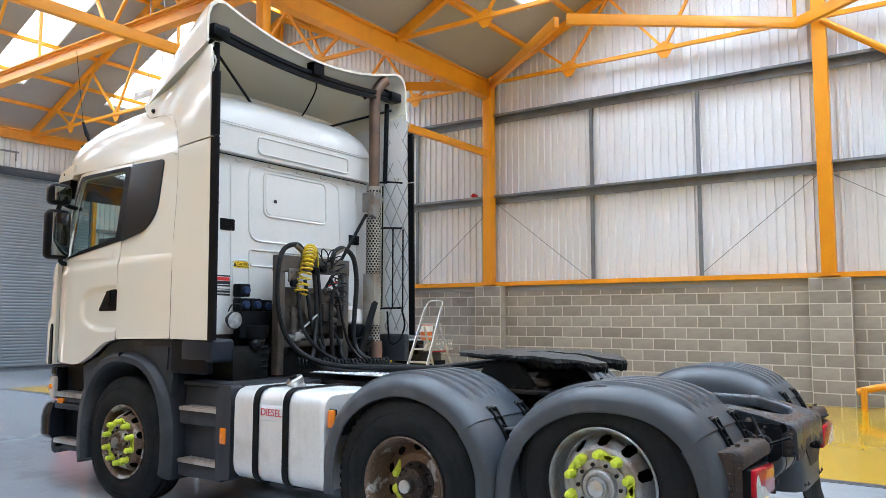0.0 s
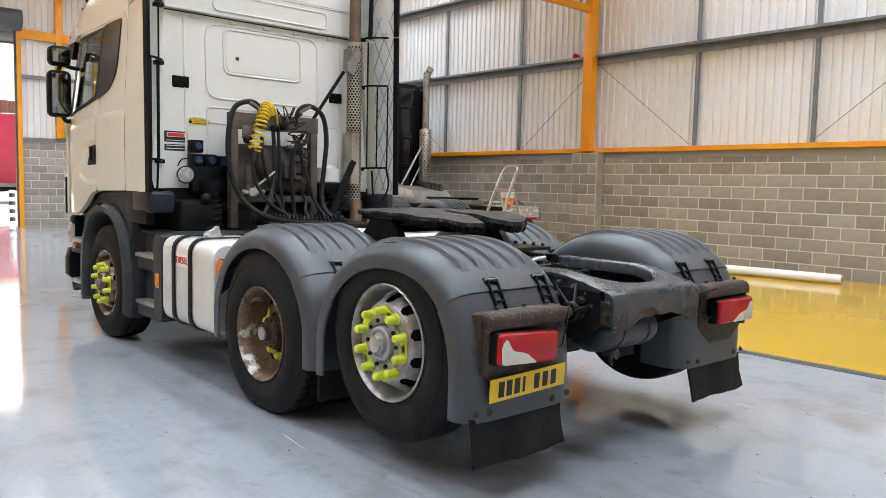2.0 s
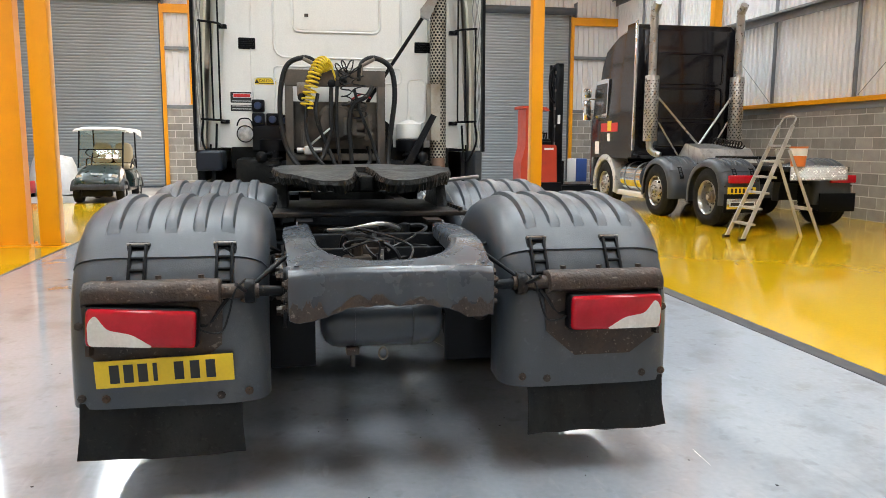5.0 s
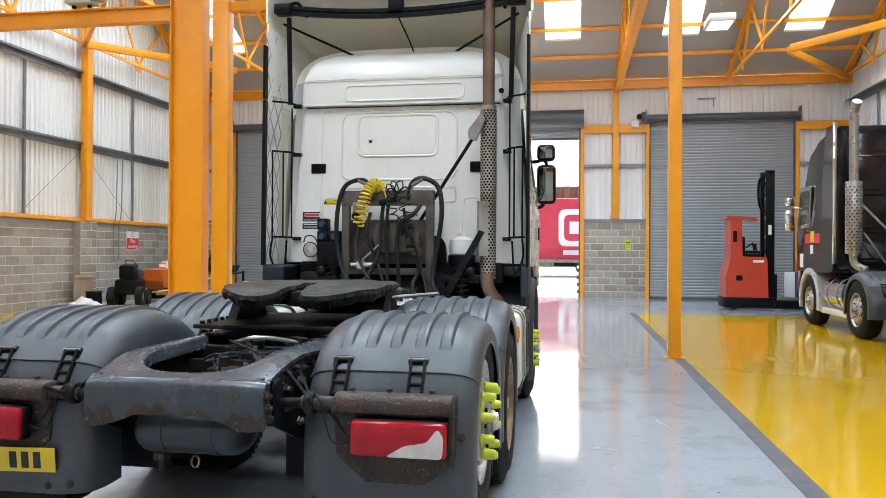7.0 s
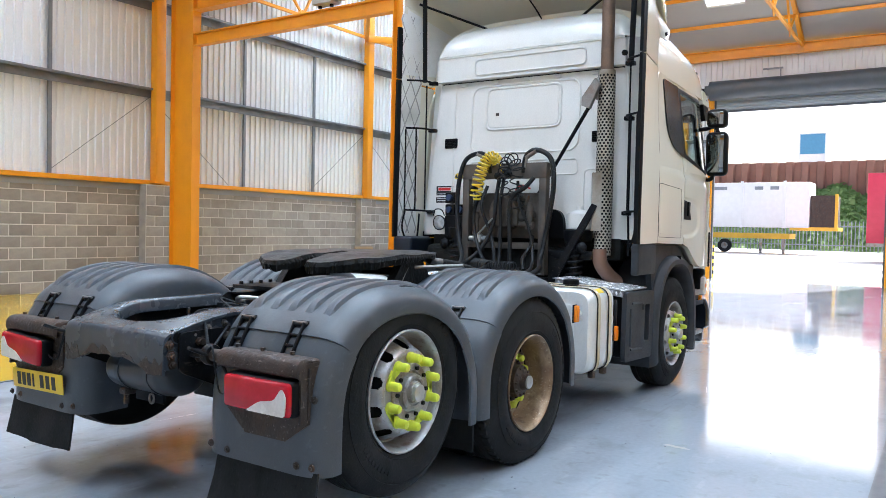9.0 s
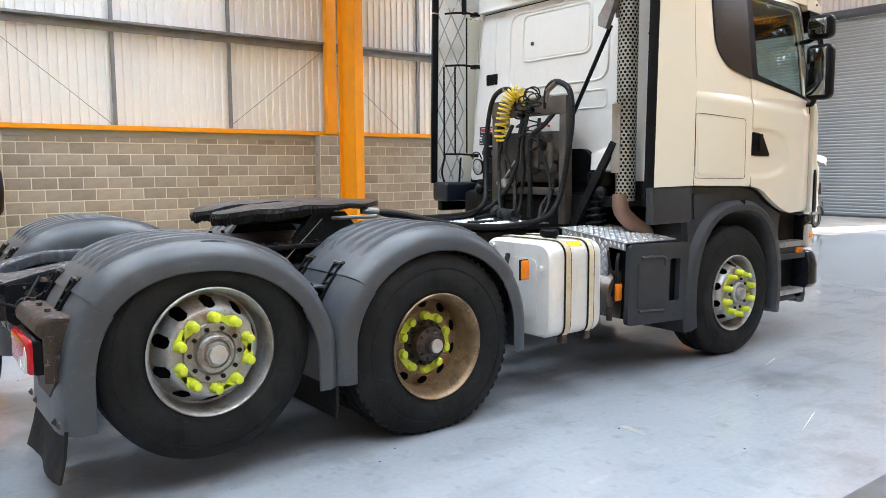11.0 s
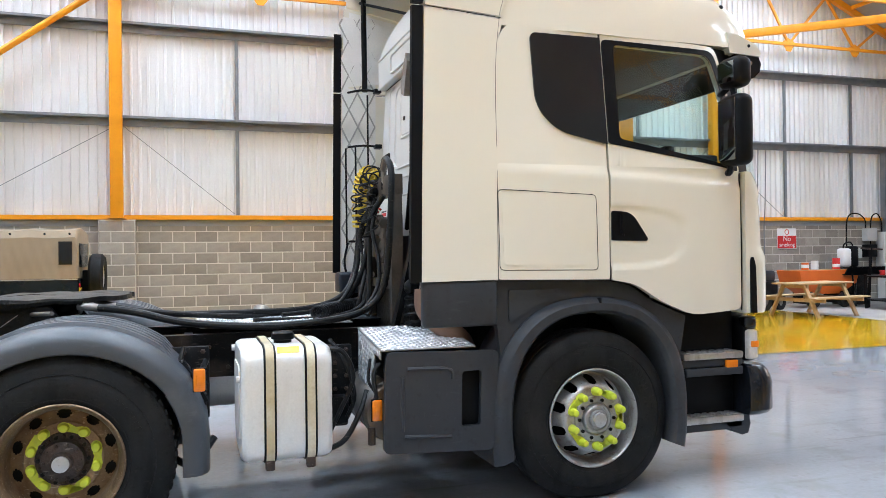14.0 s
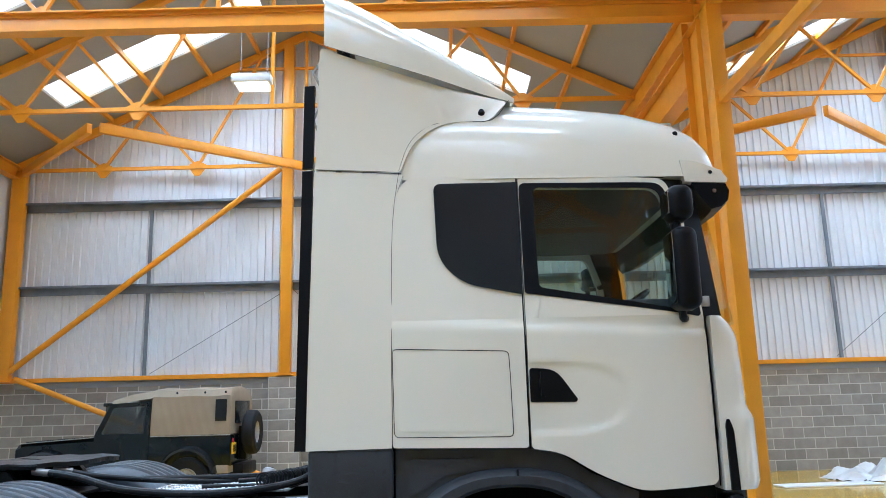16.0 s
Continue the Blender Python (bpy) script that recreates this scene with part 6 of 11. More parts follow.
for s in (1, -1):
    guard(-0.02, s, False)
    guard(1.31, s, True)
    # rubber flaps and inner splash panels
    bm = BM()
    n = 9
    top = [Vector((1.93, s * (0.60 + 0.62 * i / n), 0.415)) for i in range(n + 1)]
    mid = [Vector((1.95 + 0.008 * math.sin(i * 1.1 + s), s * (0.60 + 0.62 * i / n), 0.30)) for i in range(n + 1)]
    low = [Vector((1.975 + 0.012 * math.sin(i * 0.9 + 2 * s), s * (0.59 + 0.64 * i / n), 0.195 + 0.004 * math.sin(i * 2.3))) for i in range(n + 1)]
    back_ = [[v + Vector((-0.012, 0, 0)) for v in r] for r in (low, mid, top)]
    loft(bm, [top + back_[2][::-1], mid + back_[1][::-1], low + back_[0][::-1]])
    part("mud_flap", bm, RUBBER, truck, "torn black rubber mud flap")
    bm = BM()
    box(bm, (0.62, s * 0.60, 0.20), (0.64, s * 1.2, 0.62), 0.004)
    part("mud_flap", bm, RUBBER, truck)
    bm = BM()
    box(bm, (1.55, s * 0.30, 0.42), (1.57, s * 0.56, 0.78), 0.006)
    part("splash_panel", bm, BLACK, truck)
    # rusty lamp carrier, tube and lamp
    bm = BM()
    hood = [(1.87, 0.893), (1.93, 0.903), (1.965, 0.904), (1.99, 0.897), (2.006, 0.880), (2.012, 0.858), (2.010, 0.832)]
    loft(bm, [[Vector((x - e, s * y, z - e)) for x, z in hood] + [Vector((x - 0.012 - e, s * y, z - 0.010 - e)) for x, z in hood[::-1]] for y, e in ((0.665, 0.012), (0.672, 0.003), (0.69, 0.0), (1.15, 0.0), (1.168, 0.003), (1.176, 0.012))])
    loft(bm, [[Vector((x, s * y, z)) for x, y, z in ((1.875, 1.15, zz), (1.96, 1.15, zz), (1.985, 1.158, zz), (1.985, 1.172, zz), (1.955, 1.178, zz), (1.875, 1.178, zz))] for zz in (0.62, 0.66, 0.88)])
    rod(bm, (1.945, s * 0.52, 0.852), (1.945, s * 1.16, 0.852), 0.030, 14)
    for y in (0.74, 0.9, 1.08):
        lathe(bm, [(0, 0.014), (0.012, 0.014), (0.012, 0)], pose(1.945, s * y, 0.908), 6)
    prism(bm, [(1.94, s * 0.66, 0.86), (1.94, s * 1.19, 0.86), (1.94, s * 1.18, 0.62), (1.94, s * 1.05, 0.53), (1.94, s * 0.80, 0.53), (1.94, s * 0.67, 0.64)], (0.012, 0, 0))
    car = part("lamp_carrier", bm, RUST, truck, "rusty steel lamp bracket")
    tilt = -1.945 if s < 0 else 0.0
    m = pose(1.99, s * 0.955, 0.732, -tilt * 1.8 * s, 0, 0)
    bm = BM()
    cbox(bm, m, (0.07, 0.415, 0.155), 0.018, 3)
    part("tail_lamp_body", bm, BLACK, truck)
    bm = BM()
    cbox(bm, m @ Matrix.Translation((0.035, 0, 0)), (0.04, 0.40, 0.145), 0.018, 3)
    lamp = part("tail_lamp", bm, RED_LENS, truck, "red rear lamp with milky window")
    bm = BM()
    prism(bm, [m @ Vector((0.053, s * u, v)) for u, v in rounded([(-0.05, -0.068), (0.185, -0.068), (0.19, 0.02), (0.165, 0.055), (0.12, -0.005), (0.03, -0.02)], 0.02)], (0.005, 0, 0))
    part("lamp_window", bm, WHITE_LENS, lamp, "milky reversing window")
    bm = BM()
    tube(bm, [(1.945, s * 0.60, 0.87), (1.955, s * 0.66, 0.80), (1.945, s * 0.72, 0.72), (1.965, s * 0.77, 0.73)], 0.008, 6, 5)
    part("lamp_cable", bm, HOSE, truck)
bm = BM()
box(bm, (1.98, 0.755, 0.71), (2.02, 0.79, 0.755), 0.006)
part("plug", bm, mat("blue_plastic", (0.02, 0.12, 0.5), (0.02, 0.1, 0.42), 0.4), truck, "blue lamp plug")
# yellow number plate with plain bars for its characters
m = pose(1.975, -0.885, 0.548, 0, 4, 0) @ pose(0, 0, 0, 1.5, 0, 0)
plate = part("number_plate", cbox(BM(), m, (0.006, 0.52, 0.111), 0.002), PLATE, truck, "yellow rear number plate with blank black bars")
for k, y in enumerate((-0.188, -0.136, -0.083, -0.037, 0.052, 0.112, 0.172)):
    bm = BM()
    cbox(bm, m @ Matrix.Translation((0.004, y, 0)), (0.002, 0.036 if k != 3 else 0.016, 0.074))
    part("plate_bar", bm, INK, plate)

TANK_SLATE = mat("slate_reservoir_paint", (0.036, 0.042, 0.050), (0.028, 0.033, 0.040), 0.34, scale=3, dirt=(0.06, 0.045, 0.035), dirt_scale=6, dirt_at=0.70)

# ---- chassis ----
def rounded3(pts, y):
    """A rounded outline (x, z) at one y."""
    return [(x, y, z) for x, z in rounded(pts, 0.03)]


for s in (1, -1):
    bm = BM()
    box(bm, (-4.0, s * 0.375, 0.76), (1.05, s * 0.385, 1.03))
    prism(bm, [(1.05, s * 0.375, 1.03), (1.05, s * 0.375, 0.76), (1.74, s * 0.375, 0.74), (1.74, s * 0.375, 0.89), (1.45, s * 0.375, 0.925), (1.12, s * 0.375, 0.97)], (0, s * 0.01, 0))
    box(bm, (-4.0, s * 0.30, 0.76), (1.72, s * 0.375, 0.77))
    box(bm, (-4.0, s * 0.30, 1.02), (1.02, s * 0.375, 1.03))
    rail = part("chassis_rail", bm, CHASSIS, truck, "black steel chassis rail")
    for k in range(26):
        bm = BM()
        lathe(bm, [(0, 0.012), (0.013, 0.012), (0.015, 0)], along((-1.3 + 0.115 * k, s * 0.386, 0.82 + 0.13 * (k % 2)), (-1.3 + 0.115 * k, s * 1, 0.82 + 0.13 * (k % 2))), 6)
        part("bolt", bm, RUST, rail)
    bm = BM()
    lathe(bm, [(0, 0), (0.12, 0), (0.14, 0.05), (0.12, 0.11), (0.14, 0.17), (0.12, 0.22), (0, 0.22)], pose(0.45, s * 0.52, 0.72), 20)
    part("air_bellows", bm, RUBBER, truck)
    bm = BM()
    lathe(bm, [(0, 0), (0.12, 0), (0.14, 0.05), (0.12, 0.11), (0.14, 0.17), (0.12, 0.22), (0, 0.22)], pose(-0.45, s * 0.52, 0.72), 20)
    part("air_bellows", bm, RUBBER, truck)
    bm = BM()
    prism(bm, rounded3([(1.74, 0.905), (1.28, 0.945), (0.98, 0.90), (1.10, 0.70), (1.40, 0.60), (1.56, 0.62), (1.74, 0.72)], s * 0.452), (0, s * 0.014, 0))
    tb = part("tail_bracket", bm, CHASSIS, truck, "black steel bracket plate with bolts")
    for x, z in ((1.66, 0.86), (1.66, 0.78), (1.55, 0.88), (1.55, 0.70), (1.44, 0.88), (1.44, 0.66), (1.30, 0.90), (1.30, 0.70), (1.16, 0.86), (1.16, 0.75), (1.05, 0.87)):
        bm = BM()
        lathe(bm, [(0, 0.03), (0.015, 0.03), (0.015, 0.012), (0.022, 0.01), (0.022, 0)], along((x, s * 0.466, z), (x, s * 1, z)), 6)
        part("bolt", bm, STEEL if int(100 * x) % 2 else RUST, tb)
    bm = BM()
    rod(bm, (1.68, s * 0.47, 0.80), (1.95, s * 0.60, 0.86), 0.02, 10)
    rod(bm, (1.60, s * 0.47, 0.88), (1.90, s * 0.64, 0.87), 0.012, 8)
    lathe(bm, [(0, 0), (0.035, 0), (0.035, 0.05), (0, 0.05)], along((1.66, s * 0.466, 0.80), (1.66, s * 1, 0.80)), 14)
    part("lamp_stay", bm, CHASSIS, truck)
    bm = BM()
    tube(bm, [(1.40, s * 0.47, 0.93), (1.46, s * 0.56, 0.96), (1.56, s * 0.55, 0.86), (1.66, s * 0.60, 0.80), (1.80, s * 0.66, 0.86)], 0.009, 6, 6)
    tube(bm, [(1.30, s * 0.48, 0.88), (1.38, s * 0.53, 0.80), (1.52, s * 0.52, 0.74), (1.62, s * 0.50, 0.80)], 0.007, 6, 6)
    part("air_line", bm, HOSE, truck)
    bm = BM()
    prism(bm, [(1.66, s * 0.44, 0.86), (1.66, s * 0.44, 0.80), (1.86, s * 0.66, 0.80), (1.86, s * 0.66, 0.92)], (0.012, 0, 0))
    tube(bm, [(1.5, s * 0.43, 0.95), (1.56, s * 0.52, 0.93), (1.62, s * 0.5, 0.82), (1.7, s * 0.56, 0.84)], 0.008, 6, 4)
    part("lamp_arm", bm, BLACK, truck)
bm = BM()
lathe(bm, [(0, -0.29), (0.05, -0.286), (0.09, -0.268), (0.110, -0.235), (0.114, -0.21), (0.114, 0.19), (0.110, 0.215), (0.09, 0.248), (0.05, 0.266), (0, 0.27)], along((1.60, -0.015, 0.66), (1.60, 1, 0.66)), 32)
at_ = part("air_tank", bm, TANK_SLATE, truck, "grey air reservoir under the tail")
for y in (-0.14, 0.12):
    bm = BM()
    lathe(bm, [(0.114, -0.016), (0.118, -0.016), (0.118, 0.016), (0.114, 0.016)], along((1.60, y, 0.66), (1.60, 1, 0.66)), 28, True)
    box(bm, (1.57, y - 0.016, 0.755), (1.63, y + 0.016, 0.90), 0.003)
    part("tank_band", bm, TANK_SLATE, at_)
bm = BM()
box(bm, (1.63, -0.195, 0.525), (1.68, -0.135, 0.56), 0.008)
rod(bm, (1.66, -0.165, 0.53), (1.66, -0.165, 0.475), 0.012, 8)
part("drain_valve", bm, RUST, at_)
bm = BM()
tube(bm, [Vector((1.62, -0.02 + 0.02 * math.cos(a * math.pi / 6), 0.512 + 0.026 * math.sin(a * math.pi / 6))) for a in range(13)], 0.005, 6, 0)
part("drain_ring", bm, STEEL, truck)
for x in (-1.2, -0.6, 0.75, 1.15):
    bm = BM()
    box(bm, (x - 0.03, -0.375, 0.78), (x + 0.03, 0.375, 0.98), 0.01)
    part("crossmember", bm, CHASSIS, truck)
random.seed(4)
for k in range(16):
    x = 0.8 + 0.6 * random.random()
    pts = [(x - 0.2, -0.3 + 0.6 * random.random(), 0.85 + 0.12 * random.random()), (x, -0.25 + 0.5 * random.random(), 0.88 + 0.14 * random.random()), (x + 0.1, -0.3 + 0.6 * random.random(), 0.9 + 0.08 * random.random()), (x + 0.3 * random.random(), -0.2 + 0.4 * random.random(), 0.82)]
    bm = BM()
    tube(bm, pts, random.choice((0.006, 0.008, 0.012)), 6, 6)
    part("air_line", bm, HOSE, truck)
bm = BM()
tube(bm, [(1.0, -0.22, 0.98), (1.15, -0.12, 1.0), (1.2, 0.02, 1.03), (1.05, 0.12, 1.0), (0.95, 0.2, 0.95)], 0.012, 8, 6)
part("braided_line", bm, ALU, truck, "braided steel air line")
for x, y, z, a, b, c in ((1.15, 0.0, 0.9, 0.16, 0.2, 0.12), (1.0, 0.18, 0.88, 0.12, 0.1, 0.16), (1.3, -0.1, 0.84, 0.1, 0.14, 0.1), (0.85, -0.15, 0.86, 0.12, 0.16, 0.14)):
    bm = BM()
    box(bm, (x - a / 2, y - b / 2, z - c / 2), (x + a / 2, y + b / 2, z + c / 2), 0.015)
    lathe(bm, [(0.03, 0), (0.03, 0.05), (0, 0.06)], pose(x, y, z + c / 2), 10)
    part("valve_block", bm, CHASSIS, truck)
for k, (x, y, z) in enumerate(((1.22, -0.06, 0.93), (1.24, 0.06, 0.93), (1.18, 0.0, 0.97), (1.10, -0.14, 0.92), (1.30, 0.02, 0.90))):
    bm = BM()
    rod(bm, (x, y, z - 0.05), (x, y, z + 0.015), 0.012, 8)
    rod(bm, (x - 0.02, y, z - 0.02), (x + 0.03, y, z - 0.02), 0.009, 8)
    part("pipe_fitting", bm, ALU, truck, "bright pipe fitting")


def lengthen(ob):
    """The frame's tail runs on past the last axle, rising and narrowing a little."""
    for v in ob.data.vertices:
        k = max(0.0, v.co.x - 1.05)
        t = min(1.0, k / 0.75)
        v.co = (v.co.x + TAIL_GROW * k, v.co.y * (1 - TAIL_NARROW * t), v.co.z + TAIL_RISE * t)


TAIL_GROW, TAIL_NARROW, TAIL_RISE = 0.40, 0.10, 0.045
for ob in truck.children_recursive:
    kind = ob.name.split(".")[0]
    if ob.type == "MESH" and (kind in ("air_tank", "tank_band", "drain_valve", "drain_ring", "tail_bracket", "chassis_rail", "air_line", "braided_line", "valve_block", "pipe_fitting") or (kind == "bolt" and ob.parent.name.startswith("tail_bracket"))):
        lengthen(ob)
# rear crossmember: one pressed plate with a round-ended cut-out, rolled over at the rear into an upright apron
TAIL_BEND, TAIL_R = 2.045, 0.052


def tail_top(x):
    return 1.034 - 0.078 * max(0.0, min(1.0, (x - 1.72) / 0.33)) ** 1.25


def tail_skin(u, y, d):
    """Develops a length u along the plate into the flat top, the rounded edge and the apron; d goes inwards."""
    sag = 0.012 * (abs(y) / 0.41) ** 6
    if u < TAIL_BEND:
        return Vector((u, y, tail_top(u) - d - sag))
    a = min((u - TAIL_BEND) / TAIL_R, math.pi / 2)
    x, z = TAIL_BEND + (TAIL_R - d) * math.sin(a), tail_top(TAIL_BEND) - TAIL_R + (TAIL_R - d) * math.cos(a)
    drop = max(0.0, u - TAIL_BEND - TAIL_R * math.pi / 2)
    return Vector((x + 0.02 * drop - 0.5 * sag, y, z - drop - sag))


def apron_edge(y):
    """How far the apron hangs below the rounded edge: deep at the corners, shallow in the middle."""
    k = min(1.0, abs(y) / 0.40)
    return 0.100 + 0.052 * min(1.0, max(0.0, (k - 0.30) / 0.45)) ** 1.5 - 0.012 * max(0.0, (k - 0.9) / 0.1) + 0.003 * math.sin(47 * y) + 0.002 * math.sin(113 * y)


U_END = TAIL_BEND + TAIL_R * math.pi / 2
cut_out = [(1.70 + 0.30 * math.sin(radians(w)) ** 0.9, -0.005 + 0.315 * math.copysign(abs(math.cos(radians(w))) ** 0.75, math.cos(radians(w)))) for w in range(0, 181, 6)]
apron = [(U_END + apron_edge(y), y) for y in [-0.402 + 0.804 * k / 40 for k in range(41)]]
outline = [(1.14, -0.445), (1.5, -0.44), (1.85, -0.415), (2.02, -0.404)] + apron + [(2.02, 0.404), (1.85, 0.415), (1.5, 0.44), (1.14, 0.445), (1.14, 0.335)] + cut_out + [(1.14, -0.345)]
bm = BM()
sheet(bm, outline, [], tail_skin, 0.014, [("u", 1.2 + 0.1 * k) for k in range(8)] + [("u", TAIL_BEND + TAIL_R * math.pi / 2 * k / 8) for k in range(9)] + [("v", y) for y in (-0.39, -0.37, -0.33, 0.33, 0.37, 0.39)])
tail = part("tail_crossmember", bm, TAIL, truck, "slate grey pressed steel rear crossmember", 50)
bm = BM()
rings = []
for k, (u, y) in enumerate([(1.14, 0.335)] + cut_out + [(1.14, -0.345)]):
    c = Vector((1.70, -0.005, 0)) if u >= 1.70 else Vector((u, -0.005, 0))
    inw = (c - Vector((u, y, 0))).normalized()
    z = tail_top(u)
    rings.append([Vector((u, y, z)) + inw * r - Vector((0, 0, h)) for r, h in ((-0.004, 0.0005), (0.010, 0.002), (0.021, 0.009), (0.027, 0.020), (0.028, 0.070), (0.020, 0.070), (0.016, 0.022), (-0.004, 0.014))])
loft(bm, rings)
part("rolled_rim", bm, TAIL, tail, "rolled edge of the round cut-out", 60)
random.seed(31)
for y0, y1, rise in ((-0.400, -0.255, 0.085), (-0.25, 0.02, 0.048), (0.03, 0.20, 0.030), (0.225, 0.400, 0.078)):
    n = 34
    across_y = [y0 + (y1 - y0) * k / n for k in range(n + 1)]
    low = [(U_END + apron_edge(y) - 0.002, y) for y in across_y]
    top = []
    for k, y in enumerate(across_y):
        e = min(1.0, 4 * k / n if abs(y0) < 0.3 else 1.0, 4 * (n - k) / n if abs(y1) < 0.3 else 1.0)
        top.append((U_END + apron_edge(y) - 0.004 - rise * e * (0.45 + 0.35 * math.sin(9 * k / n + 7 * y0) ** 2 + random.uniform(0, 0.22)), y))
    bm = BM()
    loft(bm, [[tail_skin(*a, 0.0), tail_skin(*a, -0.0018), tail_skin(*b, -0.0014), tail_skin(*b, 0.0)] for a, b in zip(low, top)])
    part("rust_patch", bm, RUST, tail, "flaking rust along the lower edge", 0)
for y, z in ((-0.372, 0.957), (0.372, 0.957)):
    part("drain_hole", lathe(BM(), [(0.009, 0.0), (0.009, 0.002), (0, 0.002)], pose(2.02, y, tail_top(2.02) - 0.0075), 10), BLACK, tail)
for s in (1, -1):
    bm = BM()
    prism(bm, [(x, s * 0.404, z) for x, z in rounded([(2.088, 0.885), (2.092, 0.775), (1.95, 0.765), (1.62, 0.775), (1.30, 0.79), (1.14, 0.80), (1.14, 1.015), (1.70, 1.012), (1.90, 0.975), (2.04, 0.935)], 0.02, 2)], (0, -s * 0.012, 0))
    ch = part("tail_cheek", bm, TAIL, tail, "side plate of the crossmember")
    for x, z, r in ((2.060, 0.893, 0.018), (2.052, 0.842, 0.020), (2.045, 0.800, 0.018), (1.93, 0.93, 0.014), (1.84, 0.955, 0.014), (1.74, 0.97, 0.014), (1.62, 0.95, 0.016), (1.62, 0.86, 0.016), (1.48, 0.95, 0.016), (1.48, 0.86, 0.016)):
        bm = BM()
        lathe(bm, [(0, 0.024), (r * 0.55, 0.024), (r * 0.6, 0.014), (r, 0.013), (r, 0.005), (r * 1.35, 0.004), (r * 1.35, 0)], along((x, s * 0.404, z), (x, s * 1, z)), 6)
        part("bolt", bm, RUST if z < 0.9 else STEEL, ch)
    # open end of the cross tube that shows at the corner
    bm = BM()
    lathe(bm, [(0.032, -0.01), (0.032, 0.008), (0.025, 0.008), (0.025, -0.01)], along((2.02, s * 0.404, 0.925), (2.02, s * 1, 0.925)), 18, True)
    part("tube_end", bm, TAIL, ch)
    bm = BM()
    lathe(bm, [(0.025, 0.0), (0, 0.0)], along((2.02, s * 0.4045, 0.925), (2.02, s * 1, 0.925)), 18)
    part("tube_bore", bm, BLACK, ch)
    # stays from the frame to the collar on the lamp tube
    bm = BM()
    rod(bm, (1.86, s * 0.41, 0.975), (1.95, s * 0.545, 0.875), 0.008, 8)
    rod(bm, (1.72, s * 0.42, 0.96), (1.945, s * 0.555, 0.87), 0.007, 8)
    part("lamp_brace", bm, CHASSIS, tail, "thin dark stay rods")
    bm = BM()
    rod(bm, (1.945, s * 0.40, 0.845), (1.945, s * 0.54, 0.852), 0.022, 12)
    lathe(bm, [(0.046, -0.02), (0.05, -0.012), (0.05, 0.012), (0.046, 0.02), (0.03, 0.02), (0.03, -0.02)], along((1.945, s * 0.555, 0.852), (1.945, s * 1, 0.852)), 20, True)
    box(bm, (1.90, s * 0.405, 0.80), (2.0, s * 0.42, 0.87), 0.006)
    part("tube_collar", bm, CHASSIS, tail, "black clamp collar on the lamp tube")
    bm = BM()
    tube(bm, [(1.95, s * 0.57, 0.90), (1.975, s * 0.61, 0.86), (1.98, s * 0.635, 0.77), (1.985, s * 0.665, 0.70), (1.99, s * 0.72, 0.70), (1.985, s * 0.76, 0.72)], 0.0045, 6, 6)
    part("lamp_lead", bm, HOSE, tail, "grey lamp lead")
# pressed apron dent and the deep frame behind the cut-out
bm = BM()
box(bm, (1.30, -0.33, 0.80), (1.34, 0.33, 0.93), 0.01)
part("inner_crossmember", bm, CHASSIS, truck)
# fifth wheel
def plate_outline():
    half = [(-0.27, 0.10), (-0.24, 0.26), (-0.14, 0.41), (0.02, 0.50), (0.22, 0.525), (0.45, 0.52), (0.62, 0.48), (0.78, 0.37), (0.865, 0.24), (0.875, 0.12), (0.80, 0.085), (0.55, 0.045), (0.20, 0.04)]
    half = rounded(half, 0.04, 2)[:-2] + [(0.20, 0.04)]
    return half + [(x, -y) for x, y in half[::-1]]


COUPLING = weather(mat("worn_coupling_plate", (0.040, 0.041, 0.043), (0.022, 0.022, 0.023), 0.42, 0.3, scale=5, fine=50, bump=0.3, dirt=(0.012, 0.012, 0.012), dirt_scale=5, dirt_at=0.5), (0.11, 0.11, 0.115), (0.006, 0.006, 0.006), 0.5, 0.7, 1.0, 0.5)
def plate_z(x, y):
    return 1.29 - 0.09 * max(0.0, x - 0.45) - 0.10 * max(0.0, x - 0.7) - 0.03 * max(0.0, abs(y) - 0.36) + 0.004 * math.sin(23 * x + 9 * y)


bm = BM()
sheet(bm, plate_outline(), [], lambda x, y, d: Vector((x, y + d * 0.3 * math.copysign(1, -y), plate_z(x, y) - d)), 0.030, [("u", x) for x in (0.0, 0.15, 0.35, 0.5, 0.62, 0.7, 0.8)] + [("v", y) for y in (-0.4, -0.25, 0.25, 0.4)])
fw = part("fifth_wheel", bm, COUPLING, truck, "greasy dark fifth wheel coupling plate")
